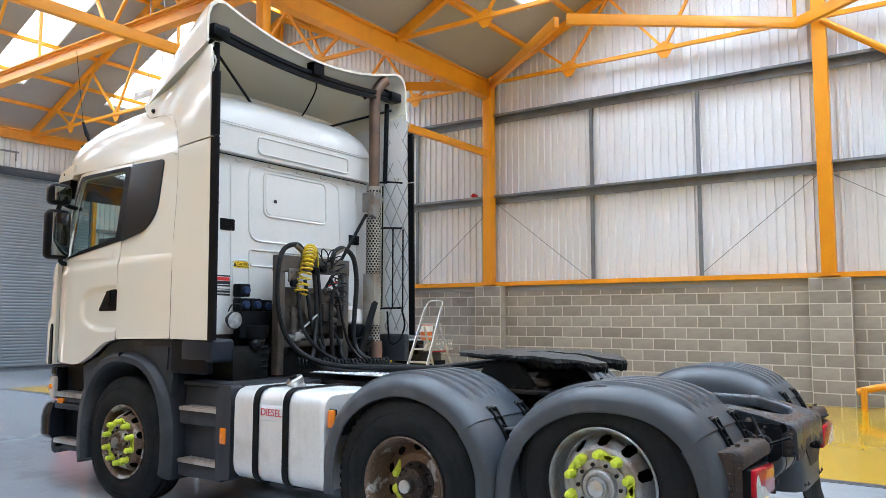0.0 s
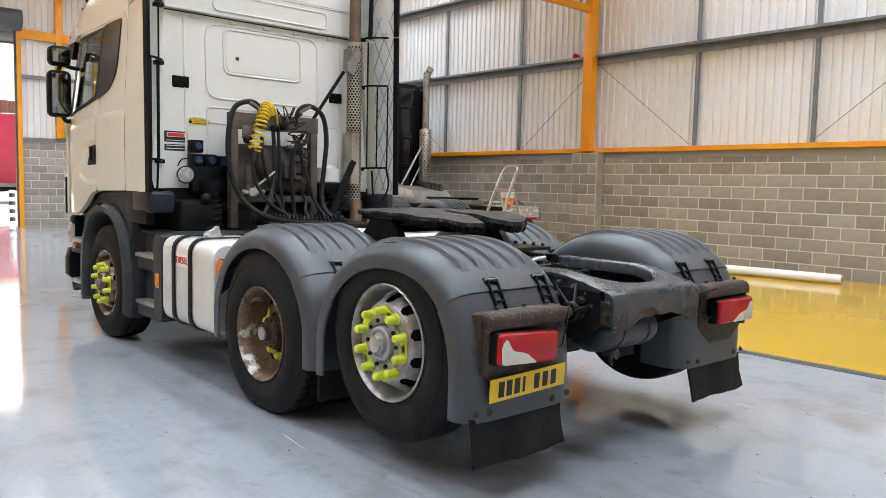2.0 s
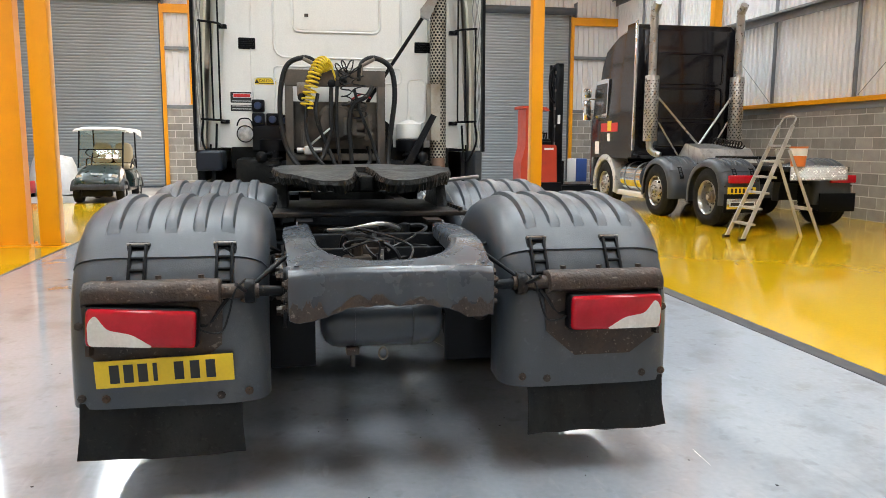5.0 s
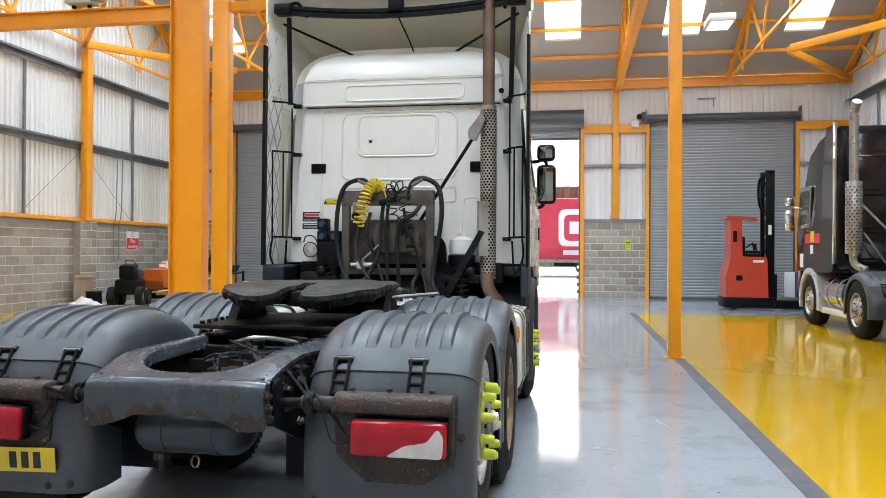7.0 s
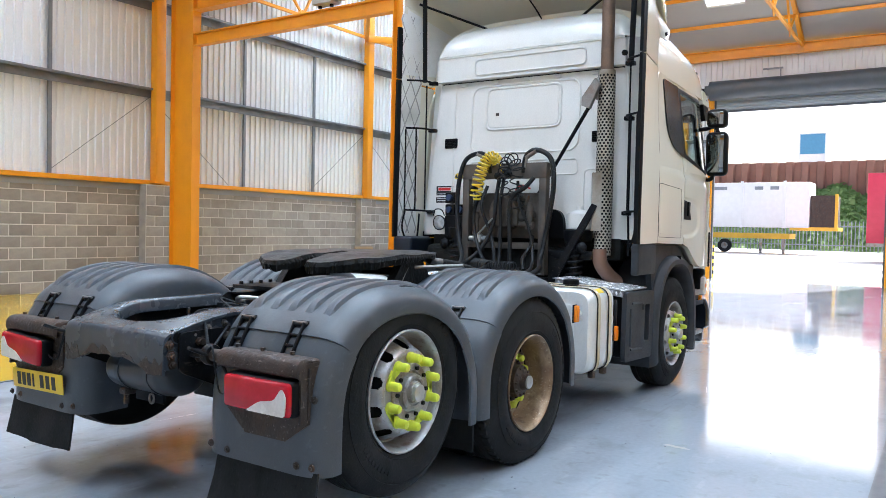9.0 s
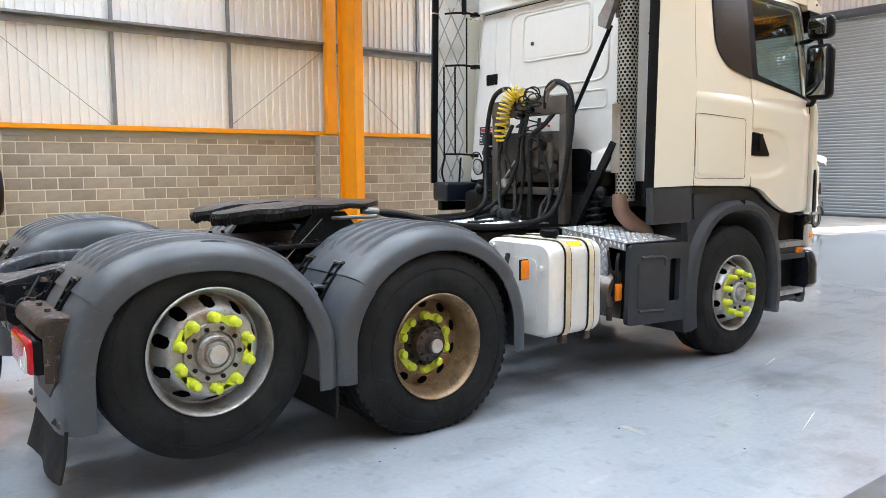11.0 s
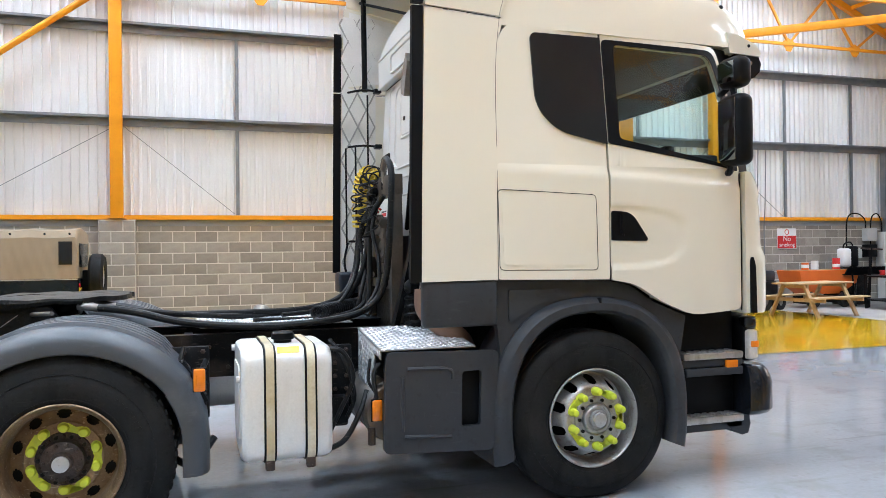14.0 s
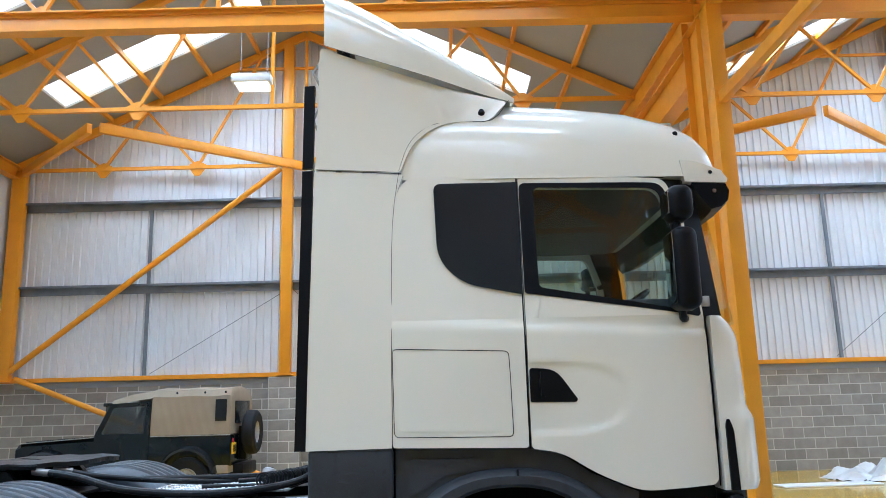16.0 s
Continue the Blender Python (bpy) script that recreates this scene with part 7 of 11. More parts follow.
# torn, grease-caked edge of the two horns
random.seed(8)
rim_pts = plate_outline()
half_n = len(rim_pts) // 2
for s in (1, -1):
    line = [(x, abs(y) * s) for x, y in rim_pts[:half_n] if x > -0.05]
    dense = []
    for (xa, ya), (xb, yb) in zip(line, line[1:]):
        n = max(1, int(math.hypot(xb - xa, yb - ya) / 0.010))
        dense += [(xa + (xb - xa) * k / n, ya + (yb - ya) * k / n) for k in range(n)]
    walk_d, drift, rows = 0.03, 0.0, []
    for k, (x, y) in enumerate(dense):
        xa, ya = dense[max(0, k - 2)]
        xb, yb = dense[min(len(dense) - 1, k + 2)]
        nx, ny = (yb - ya), -(xb - xa)
        q = math.hypot(nx, ny) or 1.0
        nx, ny = nx / q, ny / q
        if (nx * (x - 0.4) + ny * (y - s * 0.28)) < 0:
            nx, ny = -nx, -ny
        walk_d = min(1.0, max(0.0, walk_d + random.uniform(-0.22, 0.22)))
        ragged = min(1.0, max(0.15, (x - 0.05) / 0.5))
        depth = 0.026 + (0.008 + 0.036 * walk_d) * ragged + random.uniform(0, 0.008)
        out = 0.006 + random.uniform(0, 0.012) * ragged
        z = plate_z(x, y)
        rows.append([Vector((x - nx * 0.02, y - ny * 0.02, z - 0.006)), Vector((x + nx * 0.002, y + ny * 0.002, z - random.uniform(0, 0.006))), Vector((x + nx * out, y + ny * out, z - 0.4 * depth)), Vector((x + nx * out * random.uniform(-0.8, 0.9), y + ny * out * 0.3, z - depth)), Vector((x - nx * 0.03, y - ny * 0.03, z - 0.8 * depth))])
    part("torn_edge", loft(BM(), rows), GREASE, fw, "torn edge caked with black grease", 0)
for s in (1, -1):
    bm = BM()
    prism(bm, [(0.02, s * 0.44, 1.06), (0.52, s * 0.44, 1.06), (0.38, s * 0.44, 1.24), (0.16, s * 0.44, 1.24)], (0, s * 0.06, 0))
    part("pedestal", bm, GREASE, fw)
    bm = BM()
    prism(bm, [(0.30, s * 0.26, 1.25), (0.66, s * 0.28, 1.22), (0.56, s * 0.40, 1.22), (0.30, s * 0.42, 1.25)], (0, 0, -0.03))
    part("plate_web", bm, GREASE, fw)
bm = BM()
box(bm, (0.05, -0.11, 1.15), (0.56, 0.11, 1.25), 0.03)
box(bm, (0.54, -0.03, 1.16), (0.66, 0.05, 1.25), 0.015)
rod(bm, (0.27, -0.46, 1.17), (0.27, 0.46, 1.17), 0.028, 12)
part("lock_body", bm, GREASE, fw, "grease-covered lock mechanism")
bm = BM()
box(bm, (-0.10, -0.56, 1.035), (0.85, 0.56, 1.06), 0.004)
for k in range(11):
    for s in (1, -1):
        lathe(bm, [(0, 0.02), (0.014, 0.02), (0.014, 0)], pose(-0.06 + 0.087 * k, s * 0.52, 1.06), 6)
part("mounting_plate", bm, CHASSIS, truck, "black fifth wheel mounting plate")
bm = BM()
rod(bm, (0.25, 0.5, 1.2), (0.1, 0.78, 1.22), 0.012, 8)
part("release_handle", bm, STEEL, truck)
part("release_cord", rod(BM(), (0.69, 0.60, 0.915), (0.32, 0.50, 1.20), 0.0022, 6), STEEL, truck, "thin bright release cord")
# brackets that carry the mudguard ends between the two rear axles
for s in (1, -1):
    bm = BM()
    box(bm, (0.585, s * 0.45, 0.868), (0.705, s * 1.02, 0.880), 0.003)
    box(bm, (0.590, s * 0.45, 0.80), (0.602, s * 1.02, 0.88), 0.003)
    g = part("guard_bracket", bm, MUDGUARD, truck, "grey steel bracket between the mudguards")
    for y in (0.56, 0.70, 0.84, 0.98):
        part("bolt", lathe(BM(), [(0.016, 0), (0.016, 0.006), (0.010, 0.007), (0.010, 0.016), (0, 0.016)], pose(0.655, s * y, 0.880), 6), RUST, g)
    for x, z in ((0.36, 0.97), (0.36, 0.90), (0.43, 0.97), (0.43, 0.90), (0.50, 0.97), (0.50, 0.90), (0.58, 0.95), (0.66, 0.95), (0.74, 0.95)):
        part("bolt", lathe(BM(), [(0.020, 0), (0.020, 0.005), (0.014, 0.006), (0.014, 0.020), (0, 0.020)], along((x, s * 0.385, z), (x, s * 1, z)), 6), RUST, g)
# ---- tanks, steps and boxes ----
def tank(x0, x1, y0, y1, z0, z1, r, m, label):
    loop = rounded([(y0, z0), (y1, z0), (y1, z1), (y0, z1)], r, 6)
    cy, cz = (y0 + y1) / 2, (z0 + z1) / 2
    rings = []
    for x, k in ((x0, 0.94), (x0 + 0.012, 0.975), (x0 + 0.035, 1.0), (x1 - 0.035, 1.0), (x1 - 0.012, 0.975), (x1, 0.94)):
        rings.append([Vector((x, cy + (y - cy) * k, cz + (z - cz) * k)) for y, z in loop])
    return part("fuel_tank", loft(BM(), rings), m, truck, label), loop


ft, loop = tank(-1.56, -0.66, -1.265, -0.62, 0.37, 1.03, 0.12, TANK, "white painted diesel tank with black straps")
for x in (-1.30, -1.0):
    bm = BM()
    cy, cz = -0.94, 0.70
    pts = [Vector((x, cy + (y - cy) * 1.02, cz + (z - cz) * 1.02)) for y, z in loop]
    rings = [[p + Vector((dx, 0, 0)) + Vector((0, p.y - cy, p.z - cz)).normalized() * dr for dx, dr in ((-0.032, 0.0), (-0.026, 0.008), (0.026, 0.008), (0.032, 0.0))] for p in pts]
    loft(bm, rings + rings[:1], caps=False)
    part("tank_strap", bm, BLACK, ft, "black rubber tank strap")
bm = BM()
m = along((-1.16, -1.0, 1.02), (-1.18, -1.05, 1.12))
lathe(bm, [(0.06, -0.03), (0.055, 0.03), (0.062, 0.035), (0.066, 0.075), (0.055, 0.085), (0, 0.085)], m, 20)
part("filler_cap", bm, ALU, ft, "aluminium filler cap")
bm = BM()
lathe(bm, [(0.03, 0.085), (0.028, 0.1), (0, 0.1)], m, 12)
part("cap_lock", bm, BLACK, ft)
bm = BM()
box(bm, (-1.262, -1.268, 0.815), (-1.036, -1.262, 0.92), 0.002)
part("fuel_label", bm, WHITE_INK, ft, "white label with red capitals")


def words(text, size, m, material, parent, name="lettering", depth=0.0012):
    c = bpy.data.curves.new(name, "FONT")
    c.body, c.size, c.extrude, c.align_x, c.align_y = text, size, depth, "CENTER", "CENTER"
    tmp = bpy.data.objects.new("tmp_text", c)
    scene.collection.objects.link(tmp)
    bpy.context.view_layer.update()
    me = bpy.data.meshes.new_from_object(tmp)
    bpy.data.objects.remove(tmp)
    me.transform(m)
    me.materials.clear()
    me.materials.append(material)
    ob = new(name, me)
    ob.parent = parent
    return ob


words("DIESEL", 0.072, pose(-1.149, -1.271, 0.868, 90, 0, 0), RED_INK, ft)
STRAP = mat("tan_tank_strap", (0.66, 0.60, 0.46), (0.50, 0.40, 0.24), 0.5, scale=5, dirt=(0.10, 0.08, 0.06), dirt_scale=4, dirt_at=0.68)
ft2, loop = tank(-1.352, -0.87, 0.62, 1.265, 0.41, 1.03, 0.11, TANK, "dull white tank with pale tan straps")
for x in (-1.235, -1.018):
    bm = BM()
    cy, cz = 0.94, 0.735
    pts = [Vector((x, cy + (y - cy) * 1.015, cz + (z - cz) * 1.015)) for y, z in loop]
    rings = [[p + Vector((dx, 0, 0)) + Vector((0, p.y - cy, p.z - cz)).normalized() * dr for dx, dr in ((-0.033, 0.0), (-0.029, 0.005), (0.029, 0.005), (0.033, 0.0))] for p in pts]
    loft(bm, rings + rings[:1], caps=False)
    sb = part("tank_strap", bm, BLACK, ft2, "tank strap with black edges")
    bm = BM()
    rings = [[p + Vector((dx, 0, 0)) + Vector((0, p.y - cy, p.z - cz)).normalized() * dr for dx, dr in ((-0.023, 0.003), (-0.020, 0.009), (0.020, 0.009), (0.023, 0.003))] for p in pts]
    loft(bm, rings + rings[:1], caps=False)
    part("strap_band", bm, STRAP, sb, "pale tan strap face")
    bm = BM()
    box(bm, (x - 0.025, 1.20, 0.37), (x + 0.025, 1.25, 0.43), 0.01)
    part("strap_bolt", bm, RUST, ft2)
bm = BM()
lathe(bm, [(0.05, -0.02), (0.05, 0.02), (0.064, 0.025), (0.062, 0.058), (0.05, 0.066), (0, 0.068)], pose(-1.115, 1.0, 1.025), 18)
part("filler_cap", bm, BLACK, ft2)
bm = BM()
prism(bm, [(-1.18, 1.205, 1.025), (-1.06, 1.205, 1.025), (-1.06, 1.240, 0.995), (-1.18, 1.240, 0.995)], (0, 0.003, 0.003))
part("fuel_label", bm, PLATE, ft2, "small yellow label")
bm = BM()
sheet(bm, rect(0.72, 0.52, 1.14, 0.92, 0.06), [], lambda y, z, d: Vector((-0.862 - d, y, z)), 0.012)
for y, z in ((0.72, 0.98), (1.18, 0.86)):
    lathe(bm, [(0, 0.02), (0.018, 0.02), (0.02, 0)], along((-0.868, y, z), (0, y, z)), 10)
part("tank_end_plate", bm, TANK, ft2)
for x, y, z in ((-0.66, 1.25, 0.88), (-1.62, 1.18, 0.635), (-1.68, -1.25, 0.66), (-0.62, -1.22, 0.86)):
    s = 1 if y > 0 else -1
    bm = BM()
    box(bm, (x - 0.03, y - 0.012, z - 0.06), (x + 0.03, y + 0.012, z + 0.06), 0.01)
    mk = part("side_marker", bm, AMBER, truck, "amber side marker lamp")
    bm = BM()
    box(bm, (x - 0.034, y - s * 0.02, z - 0.064), (x + 0.034, y - s * 0.01, z + 0.064), 0.004)
    part("marker_base", bm, BLACK, mk)
    bm = BM()
    box(bm, (x - 0.015, y + s * 0.012, z - 0.025), (x + 0.015, y + s * 0.016, z + 0.03), 0.003)
    part("marker_lens", bm, AMBER, mk)
# right side box and chequer plate
outl = rounded([(-1.64, 0.40), (-1.66, 0.97), (-2.34, 0.95), (-2.30, 0.37)], 0.04)
hole = rounded([(-2.10, 0.52), (-2.11, 0.84), (-2.23, 0.84), (-2.22, 0.52)], 0.02)
bm = BM()
sheet(bm, outl, [hole], lambda x, z, d: Vector((x, 1.25 - d, z)), 0.04)
bx = part("side_box", bm, PLASTIC, truck, "dark grey plastic side cover")
bm = BM()
box(bm, (-2.32, 0.7, 0.42), (-1.72, 1.20, 0.93), 0.02)
part("box_body", bm, BLACK, bx)
for pts in ([(-1.78, 0.87), (-2.02, 0.86), (-2.05, 0.8)], [(-1.76, 0.49), (-2.04, 0.47)], [(-1.75, 0.83), (-1.75, 0.52)]):
    bm = BM()
    tube(bm, [Vector((x, 1.25, z)) for x, z in pts], 0.012, 6, 4)
    part("pressed_line", bm, PLASTIC, bx)


def chequer(o, u, v, nu, nv, name, th=0.006):
    """Aluminium tread plate: a sheet from the corner o along u and v with raised, staggered diamonds."""
    o, u, v = Vector(o), Vector(u), Vector(v)
    n = u.cross(v).normalized()
    base = part(name, prism(BM(), [o, o + u, o + u + v, o + v], -n * th), CHEQUER, truck, "aluminium chequer plate", 60)
    bm = BM()
    du, dv = u / nu, v / nv
    for j in range(2 * nv - 1):
        for i in range(nu - (j % 2)):
            c = o + du * (i + 0.5 + 0.5 * (j % 2)) + dv * (0.5 + 0.5 * j)
            ring = [bm.verts.new(c + k) for k in (du * 0.36, dv * 0.46, -du * 0.36, -dv * 0.46)]
            top = [bm.verts.new(c + k * 0.55 + n * 0.0045) for k in (du * 0.36, dv * 0.46, -du * 0.36, -dv * 0.46)]
            for k in range(4):
                bm.faces.new((ring[k], ring[(k + 1) % 4], top[(k + 1) % 4], top[k]))
            bm.faces.new(top)
    tagged(part("chequer_relief", bm, TREAD, base, "raised diamonds with their glint painted in", 20), kind="stuff")
    return base


# Same aluminium made smoother and paler, so the diamonds' glint is painted in.
TREAD = mat("polished_tread_glint", (0.80, 0.81, 0.82), (0.74, 0.75, 0.76), 0.26, 0.55, scale=6)
CHEQUER = mat("chequer_aluminium", (0.33, 0.34, 0.35), (0.25, 0.26, 0.27), 0.42, 0.6, scale=6, dirt=(0.16, 0.15, 0.13), dirt_scale=7, dirt_at=0.66)
chequer((-2.2, 0.60, 1.055), (0.57, 0, 0), (0, 0.63, -0.075), 10, 12, "tread_plate")
chequer((-1.63, 1.225, 0.978), (0, -0.15, 0.018), (0, 0, -0.05), 4, 1, "tread_plate")
chequer((-1.63, 1.075, 0.996), (0, -0.45, 0.054), (0, 0, -0.31), 8, 5, "tread_plate")
chequer((-1.62, -0.42, 1.085), (0.95, 0, 0), (0, 0.92, 0), 17, 17, "deck_plate")
bm = BM()
lathe(bm, [(0, 0), (0.13, 0.004), (0.165, 0.02), (0.172, 0.04), (0.172, 0.70), (0.165, 0.72), (0, 0.725)], along((-1.74, 0.40, 0.60), (-1.74, 1.2, 0.60)), 28)
lathe(bm, [(0.173, 0.60), (0.178, 0.605), (0.178, 0.63), (0.173, 0.635)], along((-1.74, 0.40, 0.60), (-1.74, 1.2, 0.60)), 28, True)
part("silencer", bm, STEEL, truck, "grimy grey exhaust silencer")
bm = BM()
tube(bm, [(-1.60, 1.10, 0.92), (-1.58, 1.14, 0.80), (-1.62, 1.15, 0.72), (-1.61, 1.13, 0.60)], 0.009, 6, 5)
tube(bm, [(-1.64, 1.16, 0.90), (-1.60, 1.18, 0.84), (-1.62, 1.17, 0.70)], 0.012, 6, 5)
part("loose_cable", bm, HOSE, truck, "loose cable behind the side cover")
bm = BM()
rod(bm, (-1.60, 1.12, 0.53), (-1.60, 1.12, 0.43), 0.022, 10)
part("drain_stub", bm, RUST, truck)
# brackets, bolts and hoses on the frame beside the right tank
for x0, x1, z0, z1 in ((-1.56, -1.35, 0.55, 0.97), (-0.72, -0.44, 0.58, 1.0)):
    bm = BM()
    box(bm, (x0, 0.72, z0), (x1, 0.76, z1), 0.012)
    box(bm, (x0 + 0.04, 0.76, z0 - 0.06), (x1 - 0.05, 0.86, z0 + 0.12), 0.02)
    br = part("frame_bracket", bm, CHASSIS, truck)
    for i in range(3):
        for j in range(4):
            p0 = Vector((x0 + 0.035 + (x1 - x0 - 0.07) * i / 2, 0.76, z0 + 0.15 + (z1 - z0 - 0.18) * j / 3))
            part("bolt", lathe(BM(), [(0.015, 0), (0.014, 0.012), (0.007, 0.014), (0.007, 0.024), (0, 0.024)], along(p0, p0 + Vector((0, 1, 0))), 6), RUST, br)
for pts, r in (([(-1.34, 1.08, 0.99), (-1.44, 1.10, 0.97), (-1.50, 1.10, 0.82), (-1.43, 1.08, 0.64), (-1.37, 1.04, 0.50)], 0.014),
               ([(-1.34, 1.10, 0.42), (-1.45, 1.10, 0.47), (-1.55, 1.06, 0.62), (-1.60, 1.0, 0.72)], 0.016),
               ([(-1.40, 0.9, 1.02), (-1.47, 1.0, 0.90), (-1.53, 0.98, 0.70), (-1.50, 0.9, 0.55)], 0.013),
               ([(-0.70, 1.05, 0.96), (-0.64, 1.08, 0.80), (-0.66, 1.08, 0.60), (-0.60, 1.02, 0.45)], 0.016),
               ([(-0.58, 0.95, 1.02), (-0.55, 1.02, 0.86), (-0.60, 1.05, 0.70), (-0.52, 1.0, 0.50)], 0.013),
               ([(-0.74, 0.98, 0.52), (-0.62, 1.05, 0.40), (-0.50, 1.0, 0.46), (-0.46, 0.92, 0.60)], 0.020)):
    part("hose", tube(BM(), [Vector(p) for p in pts], r, 8, 5), HOSE, truck)
bm = BM()
tube(bm, [(-2.0, 0.87, 1.30), (-2.0, 0.88, 1.18), (-2.08, 0.92, 1.08), (-2.2, 0.95, 1.0), (-2.3, 0.8, 0.9)], 0.062, 12, 6)
part("exhaust_elbow", bm, mat("hot_exhaust", (0.34, 0.22, 0.16), (0.26, 0.16, 0.12), 0.45, 0.6), truck, "heat-stained exhaust elbow")
# left steps behind the front wheel
bm = BM()
box(bm, (-2.32, -1.12, 0.36), (-1.72, -0.6, 1.0), 0.03)
ls = part("step_box", bm, PLASTIC, truck, "dark grey step box")
for z in (0.84, 0.44):
    bm = BM()
    box(bm, (-2.28, -1.20, z - 0.14), (-1.76, -1.0, z - 0.03), 0.02)
    part("step", bm, PLASTIC, ls)
    bm = BM()
    box(bm, (-2.25, -1.225, z - 0.03), (-1.78, -1.02, z), 0.006)
    for k in range(3):
        box(bm, (-2.22, -1.21 + 0.06 * k, z), (-1.80, -1.18 + 0.06 * k, z + 0.005))
    part("step_tread", bm, ALU, ls, "aluminium step tread")
bm = BM()
sheet(bm, rounded([(-1.76, 0.33), (-1.77, 1.0), (-1.70, 1.03), (-1.60, 1.03), (-1.60, 0.35)], 0.03), [], lambda x, z, d: Vector((x, -1.25 + d, z)), 0.3)
part("step_cheek", bm, PLASTIC, ls)
bm = BM()
box(bm, (-2.30, -1.15, 1.0), (-1.5, -0.4, 1.03), 0.01)
part("catwalk", bm, PLASTIC, ls)

# ---- behind the cab ----
hb = -1.96
bm = BM()
for y in (-0.47, 0.34):
    box(bm, (hb - 0.04, y - 0.035, 1.05), (hb + 0.04, y + 0.035, 2.06), 0.004)
box(bm, (hb - 0.044, -0.507, 1.93), (hb + 0.044, 0.377, 2.07), 0.004)
box(bm, (hb - 0.036, -0.47, 1.28), (hb + 0.036, 0.34, 1.34), 0.004)
MUCK = mat("muddy_brown_steel", (0.135, 0.108, 0.084), (0.085, 0.068, 0.056), 0.75, 0.2, scale=6, fine=60, bump=0.3, dirt=(0.05, 0.045, 0.04), dirt_scale=4, dirt_at=0.55)
hf = part("headboard", bm, MUCK, truck, "brown dirty steel headboard frame carrying hoses")
bm = BM()
box(bm, (hb - 0.06, -0.44, 1.38), (hb - 0.045, 0.31, 1.80), 0.01)
lathe(bm, [(0.17, 0), (0.17, 0.05), (0.14, 0.09), (0, 0.1)], along((hb - 0.05, -0.06, 1.62), (0, -0.06, 1.62)), 24)
part("back_plate", bm, MUCK, hf)
bm = BM()
lathe(bm, [(0, 0), (0.05, 0), (0.05, 0.12), (0.03, 0.13), (0.03, 0.2), (0, 0.2)], along((hb + 0.02, 0.06, 1.58), (hb + 0.02, 0.4, 1.60)), 16)
box(bm, (hb, 0.0, 1.50), (hb + 0.09, 0.12, 1.66), 0.01)
part("pump_valve", bm, MUCK, hf)
bm = BM()
box(bm, (hb + 0.03, -0.40, 1.84), (hb + 0.05, -0.28, 1.96), 0.01)
for y, z in ((-0.37, 1.93), (-0.31, 1.93), (-0.37, 1.87), (-0.31, 1.87)):
    lathe(bm, [(0.012, 0), (0.012, 0.012), (0, 0.012)], along((hb + 0.05, y, z), (0, y, z)), 6)
part("coupling_plate", bm, STEEL, hf)
for y, z in ((-0.36, 1.83), (0.0, 1.97), (-0.1, 1.95)):
    bm = BM()
    lathe(bm, [(0.02, 0), (0.035, 0.01), (0.035, 0.05), (0.02, 0.06), (0, 0.06)], along((hb + 0.04, y, z), (0, y, z)), 12)
    part("air_coupling", bm, BLACK, hf)
bm = BM()
rod(bm, (hb + 0.05, -0.41, 1.37), (hb + 0.05, -0.19, 1.37), 0.024, 12)
box(bm, (hb + 0.02, -0.35, 1.33), (hb + 0.09, -0.27, 1.41), 0.015)
rod(bm, (hb + 0.08, -0.30, 1.41), (hb + 0.12, -0.12, 1.56), 0.009, 8)
part("ball_valve", bm, ALU, hf, "bright ball valve with lever")
